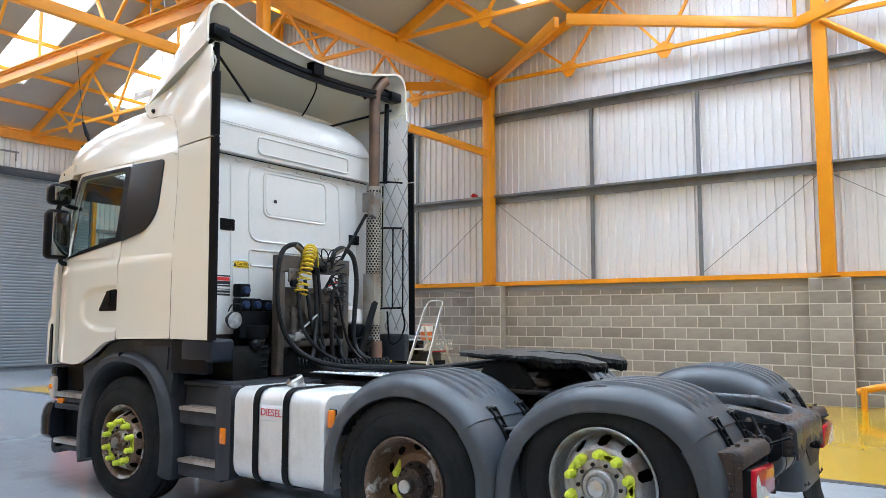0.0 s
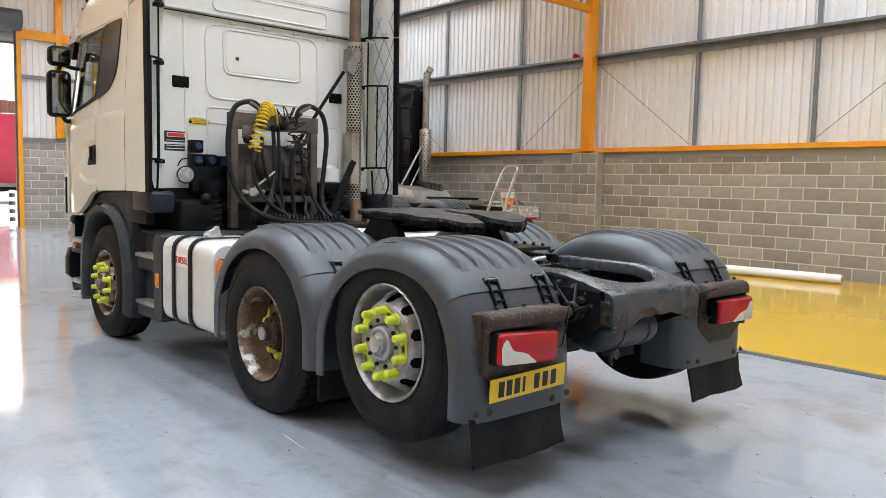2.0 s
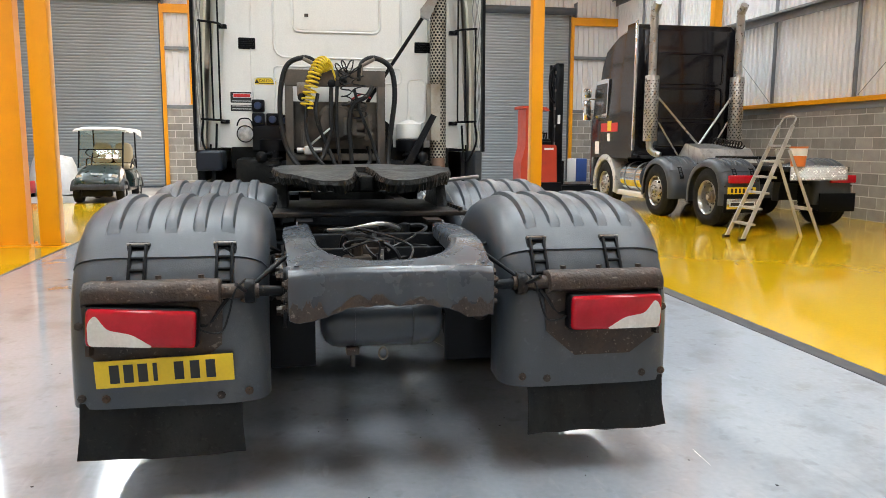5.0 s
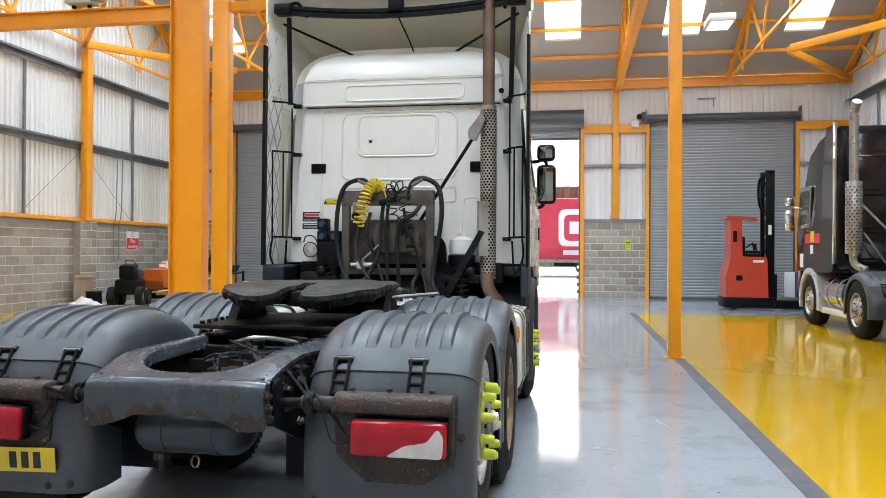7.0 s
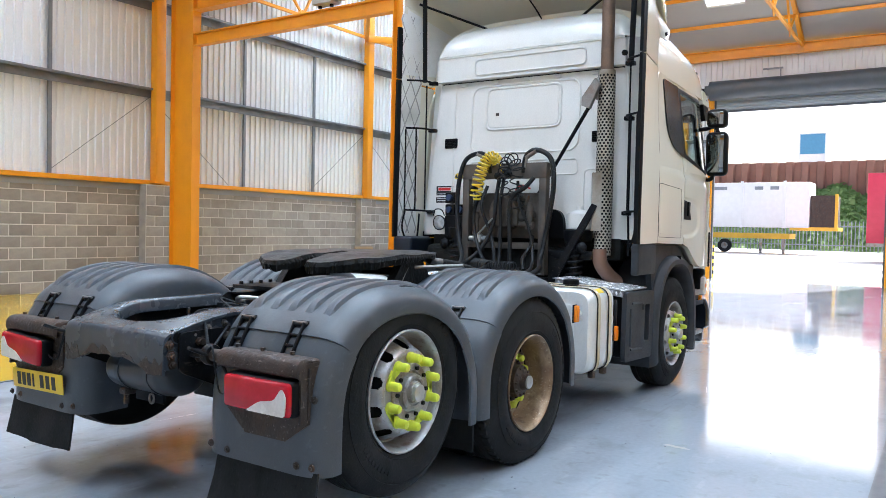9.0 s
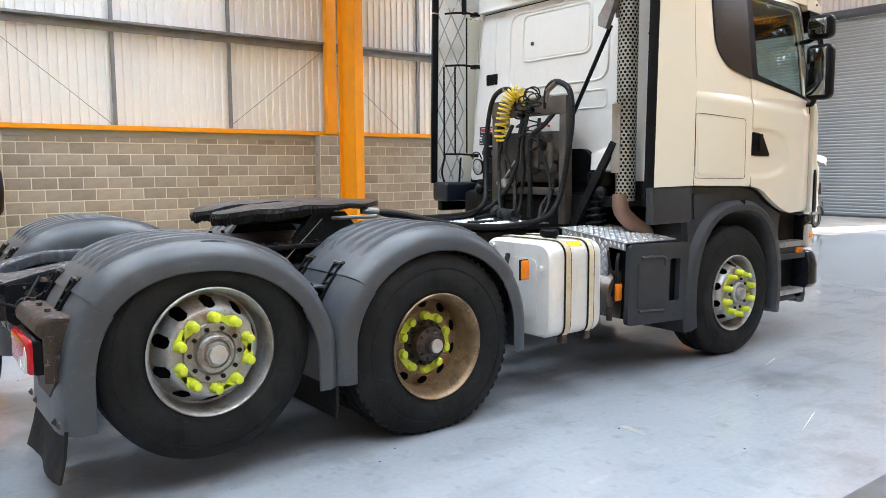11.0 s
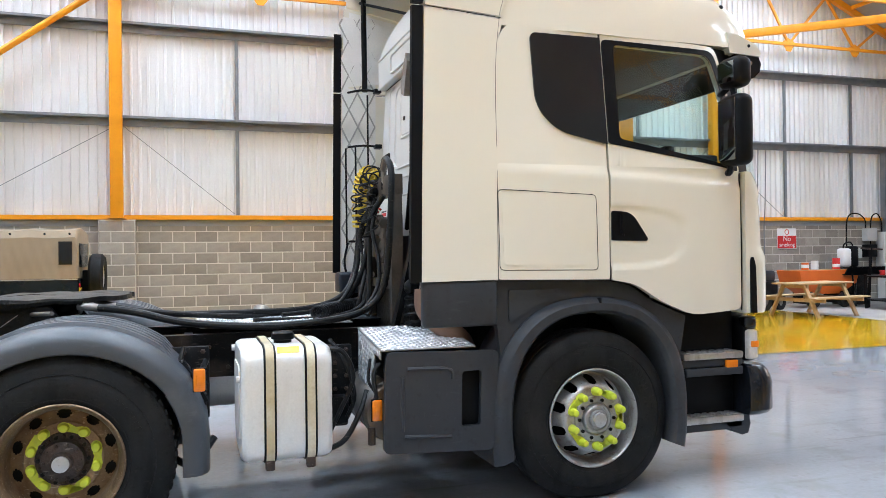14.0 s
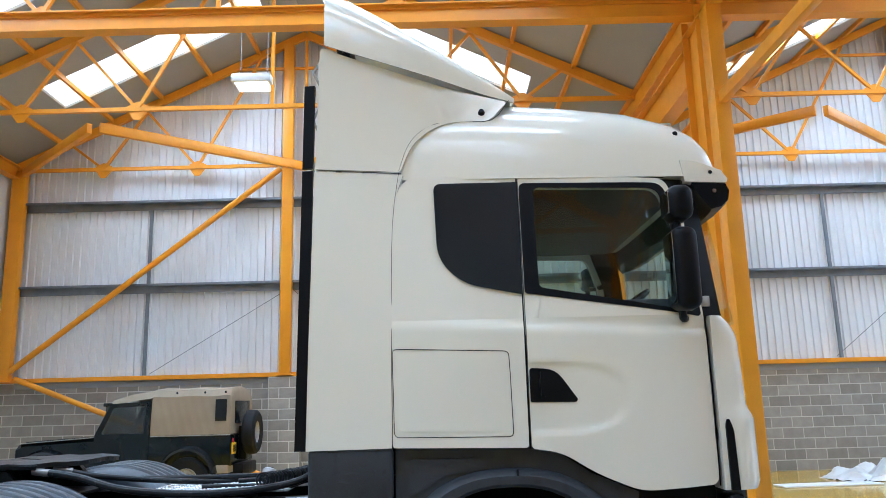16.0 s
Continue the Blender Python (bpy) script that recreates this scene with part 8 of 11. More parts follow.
# hydraulic hoses that loop over the frame
HOSES = (
    ((hb + 0.03, -0.20, 1.98), (hb + 0.04, -0.24, 2.13), (hb + 0.05, -0.34, 2.17), (hb + 0.05, -0.48, 2.10), (hb + 0.06, -0.54, 1.88), (hb + 0.08, -0.54, 1.60), (hb + 0.13, -0.48, 1.36), (hb + 0.26, -0.36, 1.20), (hb + 0.52, -0.24, 1.13), (hb + 0.95, -0.10, 1.125), (hb + 1.45, 0.04, 1.14)),
    ((hb + 0.03, 0.14, 1.98), (hb + 0.04, 0.17, 2.13), (hb + 0.05, 0.28, 2.18), (hb + 0.05, 0.42, 2.10), (hb + 0.06, 0.46, 1.88), (hb + 0.07, 0.43, 1.60), (hb + 0.09, 0.395, 1.36), (hb + 0.17, 0.40, 1.20), (hb + 0.38, 0.48, 1.115), (hb + 0.85, 0.57, 1.085), (-0.62, 0.56, 1.12), (-0.28, 0.50, 1.20), (-0.02, 0.46, 1.235)),
    ((hb + 0.05, -0.10, 1.93), (hb + 0.09, -0.11, 1.72), (hb + 0.11, -0.12, 1.51), (hb + 0.17, -0.20, 1.29), (hb + 0.30, -0.31, 1.14), (hb + 0.70, -0.20, 1.085), (-0.80, 0.06, 1.12), (-0.35, 0.26, 1.18), (-0.10, 0.36, 1.24)),
    ((hb + 0.06, 0.26, 1.93), (hb + 0.11, 0.20, 1.84), (hb + 0.12, 0.08, 1.76), (hb + 0.12, 0.05, 1.60), (hb + 0.12, 0.06, 1.40), (hb + 0.13, 0.07, 1.22), (hb + 0.14, 0.08, 1.10)),
    ((hb + 0.05, -0.05, 1.93), (hb + 0.09, -0.06, 1.72), (hb + 0.09, -0.055, 1.50), (hb + 0.12, -0.04, 1.30), (hb + 0.18, -0.02, 1.14), (hb + 0.45, 0.10, 1.085), (hb + 0.95, 0.28, 1.10)),
    ((hb + 0.05, -0.30, 1.80), (hb + 0.11, -0.33, 1.62), (hb + 0.14, -0.30, 1.42), (hb + 0.24, -0.18, 1.24), (hb + 0.40, -0.02, 1.14), (hb + 0.75, 0.12, 1.115)),
    ((hb - 0.02, 0.22, 1.40), (hb + 0.06, 0.24, 1.30), (hb + 0.12, 0.20, 1.20), (hb + 0.18, 0.24, 1.10)),
    ((hb + 0.06, 0.10, 1.90), (hb + 0.12, 0.15, 1.70), (hb + 0.10, 0.24, 1.48), (hb + 0.13, 0.30, 1.28), (hb + 0.28, 0.36, 1.12), (hb + 0.50, 0.34, 1.075)),
    ((hb + 0.06, -0.22, 1.86), (hb + 0.13, -0.24, 1.66), (hb + 0.10, -0.16, 1.44), (hb + 0.16, -0.08, 1.24), (hb + 0.20, -0.06, 1.08)),
)
for k, (a, b) in enumerate((((hb + 0.05, 0.04, 1.78), (hb + 0.05, 0.20, 1.74)), ((hb + 0.04, 0.02, 1.52), (hb + 0.04, 0.26, 1.50)), ((hb + 0.05, -0.34, 1.62), (hb + 0.05, -0.34, 1.40)), ((hb + 0.05, 0.22, 1.70), (hb + 0.05, 0.22, 1.46)))):
    bm = BM()
    rod(bm, a, b, 0.028, 12)
    for f in (0.15, 0.85):
        c = Vector(a).lerp(Vector(b), f)
        rod(bm, c, c + (Vector(b) - Vector(a)).normalized() * 0.03, 0.038, 6)
    part("pipe_union", bm, MUCK, hf)
bm = BM()
tube(bm, [(hb + 0.06, 0.08, 1.82), (hb + 0.10, 0.16, 1.86), (hb + 0.08, 0.24, 1.83)], 0.008, 6, 5)
part("red_line", bm, RED_INK, hf, "thin red air line")
for k, pts in enumerate(HOSES):
    bm = BM()
    tube(bm, pts, (0.022, 0.023, 0.019, 0.020, 0.016, 0.016, 0.018, 0.014, 0.017)[k], 10, 8)
    h = part("hydraulic_hose", bm, HOSE, truck, "dusty black hydraulic hose")
    if k < 2:
        bm = BM()
        a, b = Vector(pts[0]), Vector(pts[1])
        rod(bm, a, a + (b - a) * 0.9, 0.02, 10)
        rod(bm, Vector(pts[1]) - Vector((0, 0, 0.01)), Vector(pts[2]), 0.024, 10)
        part("hose_fitting", bm, STEEL, h, "dull crimped hose fitting")
    if k in (1, 2):
        bm = BM()
        a, b = Vector(pts[-2]), Vector(pts[-1])
        rod(bm, a.lerp(b, 0.70), b, 0.0245, 12)
        rod(bm, b, b + (b - a).normalized() * 0.035, 0.027, 6)
        part("hose_fitting", bm, STEEL, h, "dull crimped hose fitting")
bm = BM()
coil_path(bm, [(hb + 0.03, -0.13, 2.08), (hb + 0.07, -0.17, 2.13), (hb + 0.11, -0.225, 2.07), (hb + 0.12, -0.275, 1.93), (hb + 0.11, -0.32, 1.74)], 0.052, 17, 0.009)
part("yellow_suzie", bm, YELLOW_PIPE, truck, "yellow coiled air line")
bm = BM()
tube(bm, [(hb + 0.06, -0.06, 1.98), (hb + 0.09, -0.1, 2.1), (hb + 0.13, -0.15, 2.13)], 0.009, 6, 4)
part("yellow_tail", bm, YELLOW_PIPE, truck)
bm = BM()
coil_path(bm, [(hb + 0.03, -0.04, 2.07), (hb + 0.10, 0.06, 2.10), (hb + 0.15, 0.13, 1.98), (hb + 0.16, 0.14, 1.80), (hb + 0.12, 0.15, 1.64)], 0.06, 9, 0.006)
coil_path(bm, [(hb + 0.05, -0.02, 1.98), (hb + 0.14, 0.0, 2.04), (hb + 0.20, 0.02, 1.9), (hb + 0.14, 0.03, 1.75)], 0.045, 7, 0.006)
part("black_suzie", bm, HOSE, truck, "black coiled electric cable")
bm = BM()
coil(bm, (hb + 0.12, -0.35, 1.14), (hb + 0.45, 0.05, 1.13), 0.045, 17, 0.009)
coil(bm, (hb + 0.35, -0.12, 1.13), (hb + 0.55, 0.35, 1.14), 0.04, 15, 0.008)
part("black_suzie", bm, HOSE, truck, "black coiled air line lying on the deck")
# exhaust stack
EX = (-2.045, 0.875)
bm = BM()
rod(bm, (*EX, 1.28), (*EX, 2.85), 0.055, 18)
st = part("exhaust_stack", bm, EXHAUST, truck, "rust-brown vertical exhaust stack")
bm = BM()
tube(bm, [(*EX, 2.8), (*EX, 3.4), (*EX, 3.75), (EX[0] + 0.01, EX[1] + 0.015, 3.86), (EX[0] + 0.03, EX[1] + 0.07, 3.95), (EX[0] + 0.04, EX[1] + 0.12, 3.99)], 0.056, 16, 6)
part("stack_pipe", bm, EXHAUST, st)
for z0, z1 in ((1.25, 2.86),):
    bm = BM()
    lathe(bm, [(0.074, z0), (0.074, z1)], Matrix.Translation((*EX, 0)), 28)
    sh = part("heat_shield", bm, SHIELD, st, "perforated steel heat shield")
    bm = BM()
    nz = int((z1 - z0 - 0.04) / 0.0255)
    for j in range(nz):
        for k in range(14):
            a = 2 * math.pi * (k + 0.5 * (j % 2)) / 14
            m = Matrix.Translation((EX[0], EX[1], z0 + 0.03 + 0.0255 * j)) @ Matrix.Rotation(a, 4, "Z") @ Matrix.Translation((0.0748, 0, 0)) @ Matrix.Rotation(radians(90), 4, "Y")
            vs = [bm.verts.new(m @ Vector((0.0112 * math.cos(q * math.pi / 3), 0.0112 * math.sin(q * math.pi / 3), 0))) for q in range(6)]
            bm.faces.new(vs)
    part("shield_hole", bm, BLACK, st, smooth=0)
bm = BM()
box(bm, (-2.14, 0.80, 2.60), (-1.98, 0.83, 2.80), 0.01)
prism(bm, [(-1.96, 0.70, 2.55), (-1.96, 0.77, 2.52), (-1.96, 0.86, 2.72), (-1.96, 0.82, 2.78), (-1.96, 0.70, 2.62)], (0.05, 0, 0))
part("stack_bracket", bm, STEEL, st, "grey stack bracket")
bm = BM()
rod(bm, (-2.02, 0.73, 2.56), (-2.09, 0.16, 1.70), 0.017, 10)
part("gas_strut", bm, BLACK, truck, "black strut")
bm = BM()
prism(bm, [(-1.93, 0.42, 1.02), (-1.93, 0.49, 1.00), (-1.99, 0.85, 1.68), (-1.99, 0.80, 1.70)], (0.035, 0, 0))
part("stack_stay", bm, CHASSIS, truck)
bm = BM()
loft(bm, [[Vector((x, y, z)) for x, y in ((-2.09, 0.775), (-2.005, 0.775), (-1.968, 0.80), (-1.962, 0.885), (-1.968, 0.885), (-1.973, 0.804), (-2.007, 0.781), (-2.09, 0.781))] for z in (1.46, 1.97)])
part("side_shield", bm, SHIELD, st, "smooth stainless heat plate")
# cab underside, engine lump, cab suspension
bm = BM()
box(bm, (-2.35, -1.0, 1.2), (-2.16, 1.0, 1.40), 0.02)
box(bm, (-3.9, -0.5, 0.55), (-2.0, 0.5, 1.3), 0.08)
box(bm, (-2.3, -0.95, 0.95), (-1.95, -0.55, 1.3), 0.05)
part("engine_block", bm, GREASE, truck, "black engine and cab underside")
for s in (1, -1):
    bm = BM()
    rod(bm, (-2.02, s * 0.62, 1.0), (-2.02, s * 0.62, 1.36), 0.05, 14)
    coil(bm, (-2.02, s * 0.62, 1.02), (-2.02, s * 0.62, 1.34), 0.07, 6, 0.012)
    box(bm, (-2.1, s * 0.3, 1.20), (-2.0, s * 0.8, 1.28), 0.02)
    lathe(bm, [(0, 0), (0.04, 0), (0.05, 0.04), (0.03, 0.06), (0, 0.07)], along((-1.98, s * 0.72, 1.31), (0, s * 0.72, 1.31)), 14)
    part("cab_damper", bm, CHASSIS, truck)
    bm = BM()
    lathe(bm, [(0.0, 0.0), (0.12, 0.0), (0.13, 0.04), (0.13, 0.10), (0.11, 0.11)], pose(-2.1, s * 0.62, 1.36), 20)
    part("cab_mount", bm, BLACK, truck)
bm = BM()
lathe(bm, [(0.125, 0), (0.12, 0.13), (0.03, 0.17), (0.03, 0.2), (0, 0.2)], pose(-2.13, 0.62, 1.48), 22)
part("fluid_reservoir", bm, WHITE, truck, "white round reservoir")
# sockets, work lamp and stickers
SOCK = mat("dark_blue_socket", (0.012, 0.03, 0.09), (0.01, 0.025, 0.07), 0.45)
for y, z in ((-0.745, 1.76), (-0.745, 1.64), (-0.62, 1.64), (-0.50, 1.63)):
    bm = BM()
    box(bm, (-2.16, y - 0.055, z - 0.055), (-2.06, y + 0.055, z + 0.055), 0.012)
    sk = part("socket_box", bm, BLACK, truck, "black and blue trailer socket")
    bm = BM()
    lathe(bm, [(0, 0.03), (0.03, 0.03), (0.034, 0.0)], along((-2.06, y, z), (0, y, z)), 14)
    part("socket_lid", bm, SOCK, sk)
bm = BM()
box(bm, (-2.15, -0.80, 1.36), (-2.05, -0.44, 1.59), 0.02)
part("socket_panel", bm, BLACK, truck)
bm = BM()
m = along((-2.10, -0.855, 1.515), (-1.9, -0.87, 1.50))
lathe(bm, [(0, -0.03), (0.045, -0.02), (0.072, 0.03), (0.077, 0.055), (0.068, 0.055)], m, 24)
tube(bm, [m @ Vector((0.07, 0.07, 0.05)), m @ Vector((0.04, 0.13, 0.06)), m @ Vector((-0.04, 0.13, 0.06)), m @ Vector((-0.07, 0.07, 0.05))], 0.006, 6, 4)
wl = part("work_lamp", bm, BLACK, truck, "round black work lamp")
bm = BM()
lathe(bm, [(0.0, 0.040), (0.069, 0.045), (0.069, 0.052), (0.045, 0.062), (0, 0.068)], m, 24)
part("lamp_lens", bm, mat("lamp_glass", (0.60, 0.61, 0.62), (0.34, 0.35, 0.36), 0.15, 0.35, scale=30), wl)
bm = BM()
box(bm, (-2.2, -0.78, 1.955), (back_x(1.98) + 0.003, -0.585, 2.01))
cs = part("caution_sticker", bm, PLATE, back, "yellow caution sticker")
words("CAUTION!", 0.034, Matrix.Translation((back_x(1.98) + 0.0045, -0.655, 1.987)) @ pose(0, 0, 0, 90, 0, 90), INK, cs, depth=0.0006)
for y0, y1, z0, z1 in ((-0.735, -0.6, 1.962, 1.968),):
    bm = BM()
    box(bm, (-2.2, y0, z0), (back_x(1.98) + 0.005, y1, z1))
    part("caution_line", bm, INK, cs)
bm = BM()
prism(bm, [(back_x(1.98) + 0.0035, y, z) for y, z in ((-0.775, 1.965), (-0.735, 1.965), (-0.755, 2.002))], (0.001, 0, 0))
part("caution_mark", bm, INK, cs)
bm = BM()
box(bm, (-2.2, -0.99, 1.79), (back_x(1.83) + 0.003, -0.79, 1.885))
bs = part("dealer_sticker", bm, INK, back, "black sticker with red and white bars")
for y0, y1, z0, z1, mm in ((-0.968, -0.812, 1.835, 1.872, WHITE_INK), (-0.964, -0.816, 1.839, 1.868, RED_INK), (-0.975, -0.805, 1.803, 1.808, WHITE_INK)):
    bm = BM()
    box(bm, (-2.2, y0, z0), (back_x(1.83) + (0.005 if mm is WHITE_INK else 0.0065), y1, z1))
    part("sticker_bar", bm, mm, bs)
bm = BM()
box(bm, (-2.2, -0.99, 1.715), (back_x(1.75) + 0.003, -0.79, 1.772))
b2 = part("dealer_sticker", bm, INK, back, "black sticker with plain white lines")
for z in (1.758, 1.732):
    bm = BM()
    box(bm, (-2.2, -0.975, z), (back_x(1.75) + 0.005, -0.805, z + 0.006))
    part("sticker_bar", bm, WHITE_INK, b2)

# ---- fittings on the walls and roof ----
GREYBOX = mat("grey_cabinet_paint", (0.55, 0.56, 0.55), (0.5, 0.51, 0.5), 0.45)


def simple(name, label, category, at, pieces, rz=0.0, group=""):
    """A thing from (part name, material, list of boxes (x0,y0,z0,x1,y1,z1,bevel), label)."""
    t = thing(name, label, category, at, rz, group)
    for nm, m, boxes, lb in pieces:
        bm = BM()
        for b in boxes:
            box(bm, b[:3], b[3:6], b[6] if len(b) > 6 else 0.0)
        part(nm, bm, m, t, lb)
    return t


def hung_lamp(x, y, z, top):
    t = thing("ceiling_lamp", "white panel lamp hanging on two rods under the roof", "lamp", (x, y, z), group="ceiling lamps")
    bm = BM()
    box(bm, (-0.36, -0.26, 0), (0.36, 0.26, 0.16), 0.02)
    part("housing", bm, WHITE, t)
    bm = BM()
    box(bm, (-0.3, -0.21, -0.012), (0.3, 0.21, -0.002), 0.004)
    part("diffuser", bm, LAMP_GLOW, t, "glowing lamp panel")
    for sx in (-0.25, 0.25):
        bm = BM()
        rod(bm, (sx, 0, 0.16), (sx, 0, top - z), 0.008, 6)
        part("hanger_rod", bm, GALV, t)


LAMP_GLOW = glow("lamp_panel", (1.0, 0.98, 0.92), 1.8)
for x, y, z in ((0.75, -7.75, 7.45), (-11.5, 4.65, 6.23)):
    hung_lamp(x, y, z, roof_z(x) - 0.1)
simple("junction_box", "grey electrical box with cable glands on the tie beam", "electrical box", (VALLEY + 0.1, -6.2, 5.43), [
    ("case", GREYBOX, [(-0.12, -0.26, 0.05, 0.14, 0.2, 0.42, 0.015)], ""), ("side_case", GREYBOX, [(-0.1, 0.22, 0.1, 0.1, 0.36, 0.4, 0.01)], ""),
    *[("gland", BLACK, [(-0.02, y, z, 0.03, y + 0.05, z + 0.06)], "") for y, z in ((-0.2, 0.0), (0.08, 0.0), (-0.2, 0.42), (0.02, 0.42))]])
# alarm sounder on the north wall, notice plates, no smoking sign
t = thing("alarm_sounder", "small red alarm sounder fixed beside the wall column", "alarm", (-6.75, Y_N - 0.12, 4.42))
part("base", lathe(BM(), [(0, 0), (0.05, 0), (0.05, 0.05), (0, 0.06)], along((0, 0.06, 0), (0, -1, 0)), 16), RED_INK, t)
part("horn", lathe(BM(), [(0.03, 0.04), (0.035, 0.08), (0.06, 0.12), (0.05, 0.12), (0, 0.07)], along((0, 0.06, 0), (0, -1, 0)), 16), RED_LENS, t)
t = thing("no_smoking_sign", "white and red sign on the block wall", "sign", (-16.0, Y_S + 0.075, 1.5))
part("board", box(BM(), (-0.32, 0, 0), (0.32, 0.008, 0.56), 0.002), WHITE_INK, t)
part("red_panel", box(BM(), (-0.31, 0.004, 0.02), (0.31, 0.011, 0.36)), RED_INK, t)
words("No", 0.20, pose(0, 0.013, 0.275, 90, 0, 180), WHITE_INK, t)
words("smoking", 0.155, pose(0, 0.013, 0.115, 90, 0, 180), WHITE_INK, t)
part("ring", lathe(BM(), [(0.055, 0.008), (0.075, 0.008), (0.075, 0.012), (0.055, 0.012)], along((0, 0, 0.46), (0, 1, 0.46)), 20, True), RED_INK, t)
for y in (3.46, -3.65):
    simple("door_notice", "yellow-green notice on the block pier", "notice", (X_W + 0.07, y, 1.6), [("board", mat("yellow_green_card", (0.55, 0.62, 0.03), (0.5, 0.58, 0.03), 0.5), [(0, -0.09, 0, 0.008, 0.09, 0.32, 0.002)], ""), ("line", INK, [(0.007, -0.07, 0.22, 0.0095, 0.07, 0.25), (0.007, -0.07, 0.15, 0.0095, 0.07, 0.17), (0.007, -0.07, 0.08, 0.0095, 0.05, 0.1)], "")])
for y in (5.9, -1.2, -7.4):
    t = thing("wall_heater", "slim dark bracket fitting above the shutter", "bracket", (X_W + 0.04, y, 6.45), group="wall brackets")
    part("bar", box(BM(), (0, -0.28, 0), (0.06, 0.28, 0.045)), GALV, t)
    part("stem", box(BM(), (0, 0.2, -0.25), (0.03, 0.23, 0)), GALV, t)
for d in DOORS[1:]:
    t = thing("shutter_motor", "grey shutter motor with control box by the door head", "motor", (X_W + 0.1, d[0] - 0.12, 5.72), group="shutter motors")
    part("motor", lathe(BM(), [(0, 0), (0.09, 0), (0.09, 0.2), (0.05, 0.24), (0, 0.24)], along((0.1, -0.05, 0.2), (0.1, -1, 0.2)), 16), BLACK, t)
    part("gearbox", box(BM(), (0, -0.14, 0.06), (0.22, 0.0, 0.34), 0.02), SHUTTER_DARK, t)
    part("control_box", box(BM(), (0.05, -0.45, -0.15), (0.15, -0.22, 0.08), 0.01), WHITE, t)
    part("chain", rod(BM(), (0.12, -0.1, -4.4), (0.12, -0.1, 0.1), 0.006, 6), GALV, t)
t = simple("electrical_cabinet", "grey electrical cabinets with trunking in the hall corner", "electrical cabinet", (X_W + 0.5, Y_S + 0.1, 0), [
    ("cabinet", GREYBOX, [(0.4, 0, 0.95, 1.0, 0.28, 1.95, 0.01)], ""), ("switch_box", GREYBOX, [(1.15, 0, 1.7, 1.5, 0.2, 2.05, 0.01)], ""), ("meter_box", BLACK, [(1.15, 0, 1.25, 1.5, 0.2, 1.6, 0.01)], ""), ("trunking", GALV, [(0.6, 0, 1.95, 0.8, 0.15, 4.2)], ""), ("plinth", GREYBOX, [(0.45, 0, 0.0, 0.95, 0.25, 0.95)], ""), ("side_box", GREYBOX, [(0.22, 0, 1.35, 0.38, 0.18, 1.75, 0.01)], ""), ("small_box", GREYBOX, [(1.62, 0, 1.22, 1.85, 0.12, 1.5, 0.01)], "")])
for k, (x0, x1, z0) in enumerate(((1.45, 2.1, 1.95), (0.85, 1.25, 1.9))):
    part("cable", tube(BM(), [(x0, 0.08, z0), (x0 + 0.02, 0.08, z0 + 0.35), ((x0 + x1) / 2, 0.09, z0 + 0.52 + 0.05 * k), (x1, 0.08, z0 + 0.36), (x1 + 0.03, 0.08, z0 - 0.6)], 0.018, 7, 6), BLACK, t, "black looping cable")
for x in (-15.2, -14.95):
    t = thing("conduit", "thin grey cable conduit down the wall", "conduit", (x, Y_S + 0.14, 0), group="wall conduits")
    part("pipe", tube(BM(), [(0, 0, 1.2), (0, 0, 2.2), (0.05, 0.1, 2.6), (0, 0.1, 4.2)], 0.015, 6, 5), GALV, t)

# ---- floor clutter along the walls ----
t = thing("white_roll", "long white roll lying on the yellow floor by the wall", "roll", (-2.5, 9.35, 0.085), rz=6)
part("tube", lathe(BM(), [(0.045, -2.2), (0.08, -2.2), (0.08, 1.9), (0.045, 1.9)], along((0, 0, 0), (1, 0, 0)), 20, True), WHITE_INK, t)
part("core", lathe(BM(), [(0.03, -2.19), (0.046, -2.19), (0.046, 1.91), (0.03, 1.91)], along((0, 0, 0), (1, 0, 0)), 16, True), mat("cardboard", (0.42, 0.28, 0.15), (0.38, 0.25, 0.13), 0.8), t)
t = thing("guard_rail", "bent orange steel guard rail beside the block pier", "guard rail", (1.2, 9.7, 0))
part("bar", tube(BM(), [(0, 0, 0.3), (0.5, -0.05, 0.42), (1.4, -0.1, 0.46), (2.6, -0.1, 0.46)], 0.06, 10, 6), ORANGE, t)
for x in (0.1, 2.4):
    part("post", rod(BM(), (x, -0.06, 0), (x, -0.06, 0.38), 0.05, 10), ORANGE, t)

SHEETING = mat("crumpled_white_plastic", (0.70, 0.70, 0.68), (0.6, 0.6, 0.58), 0.35, scale=6)


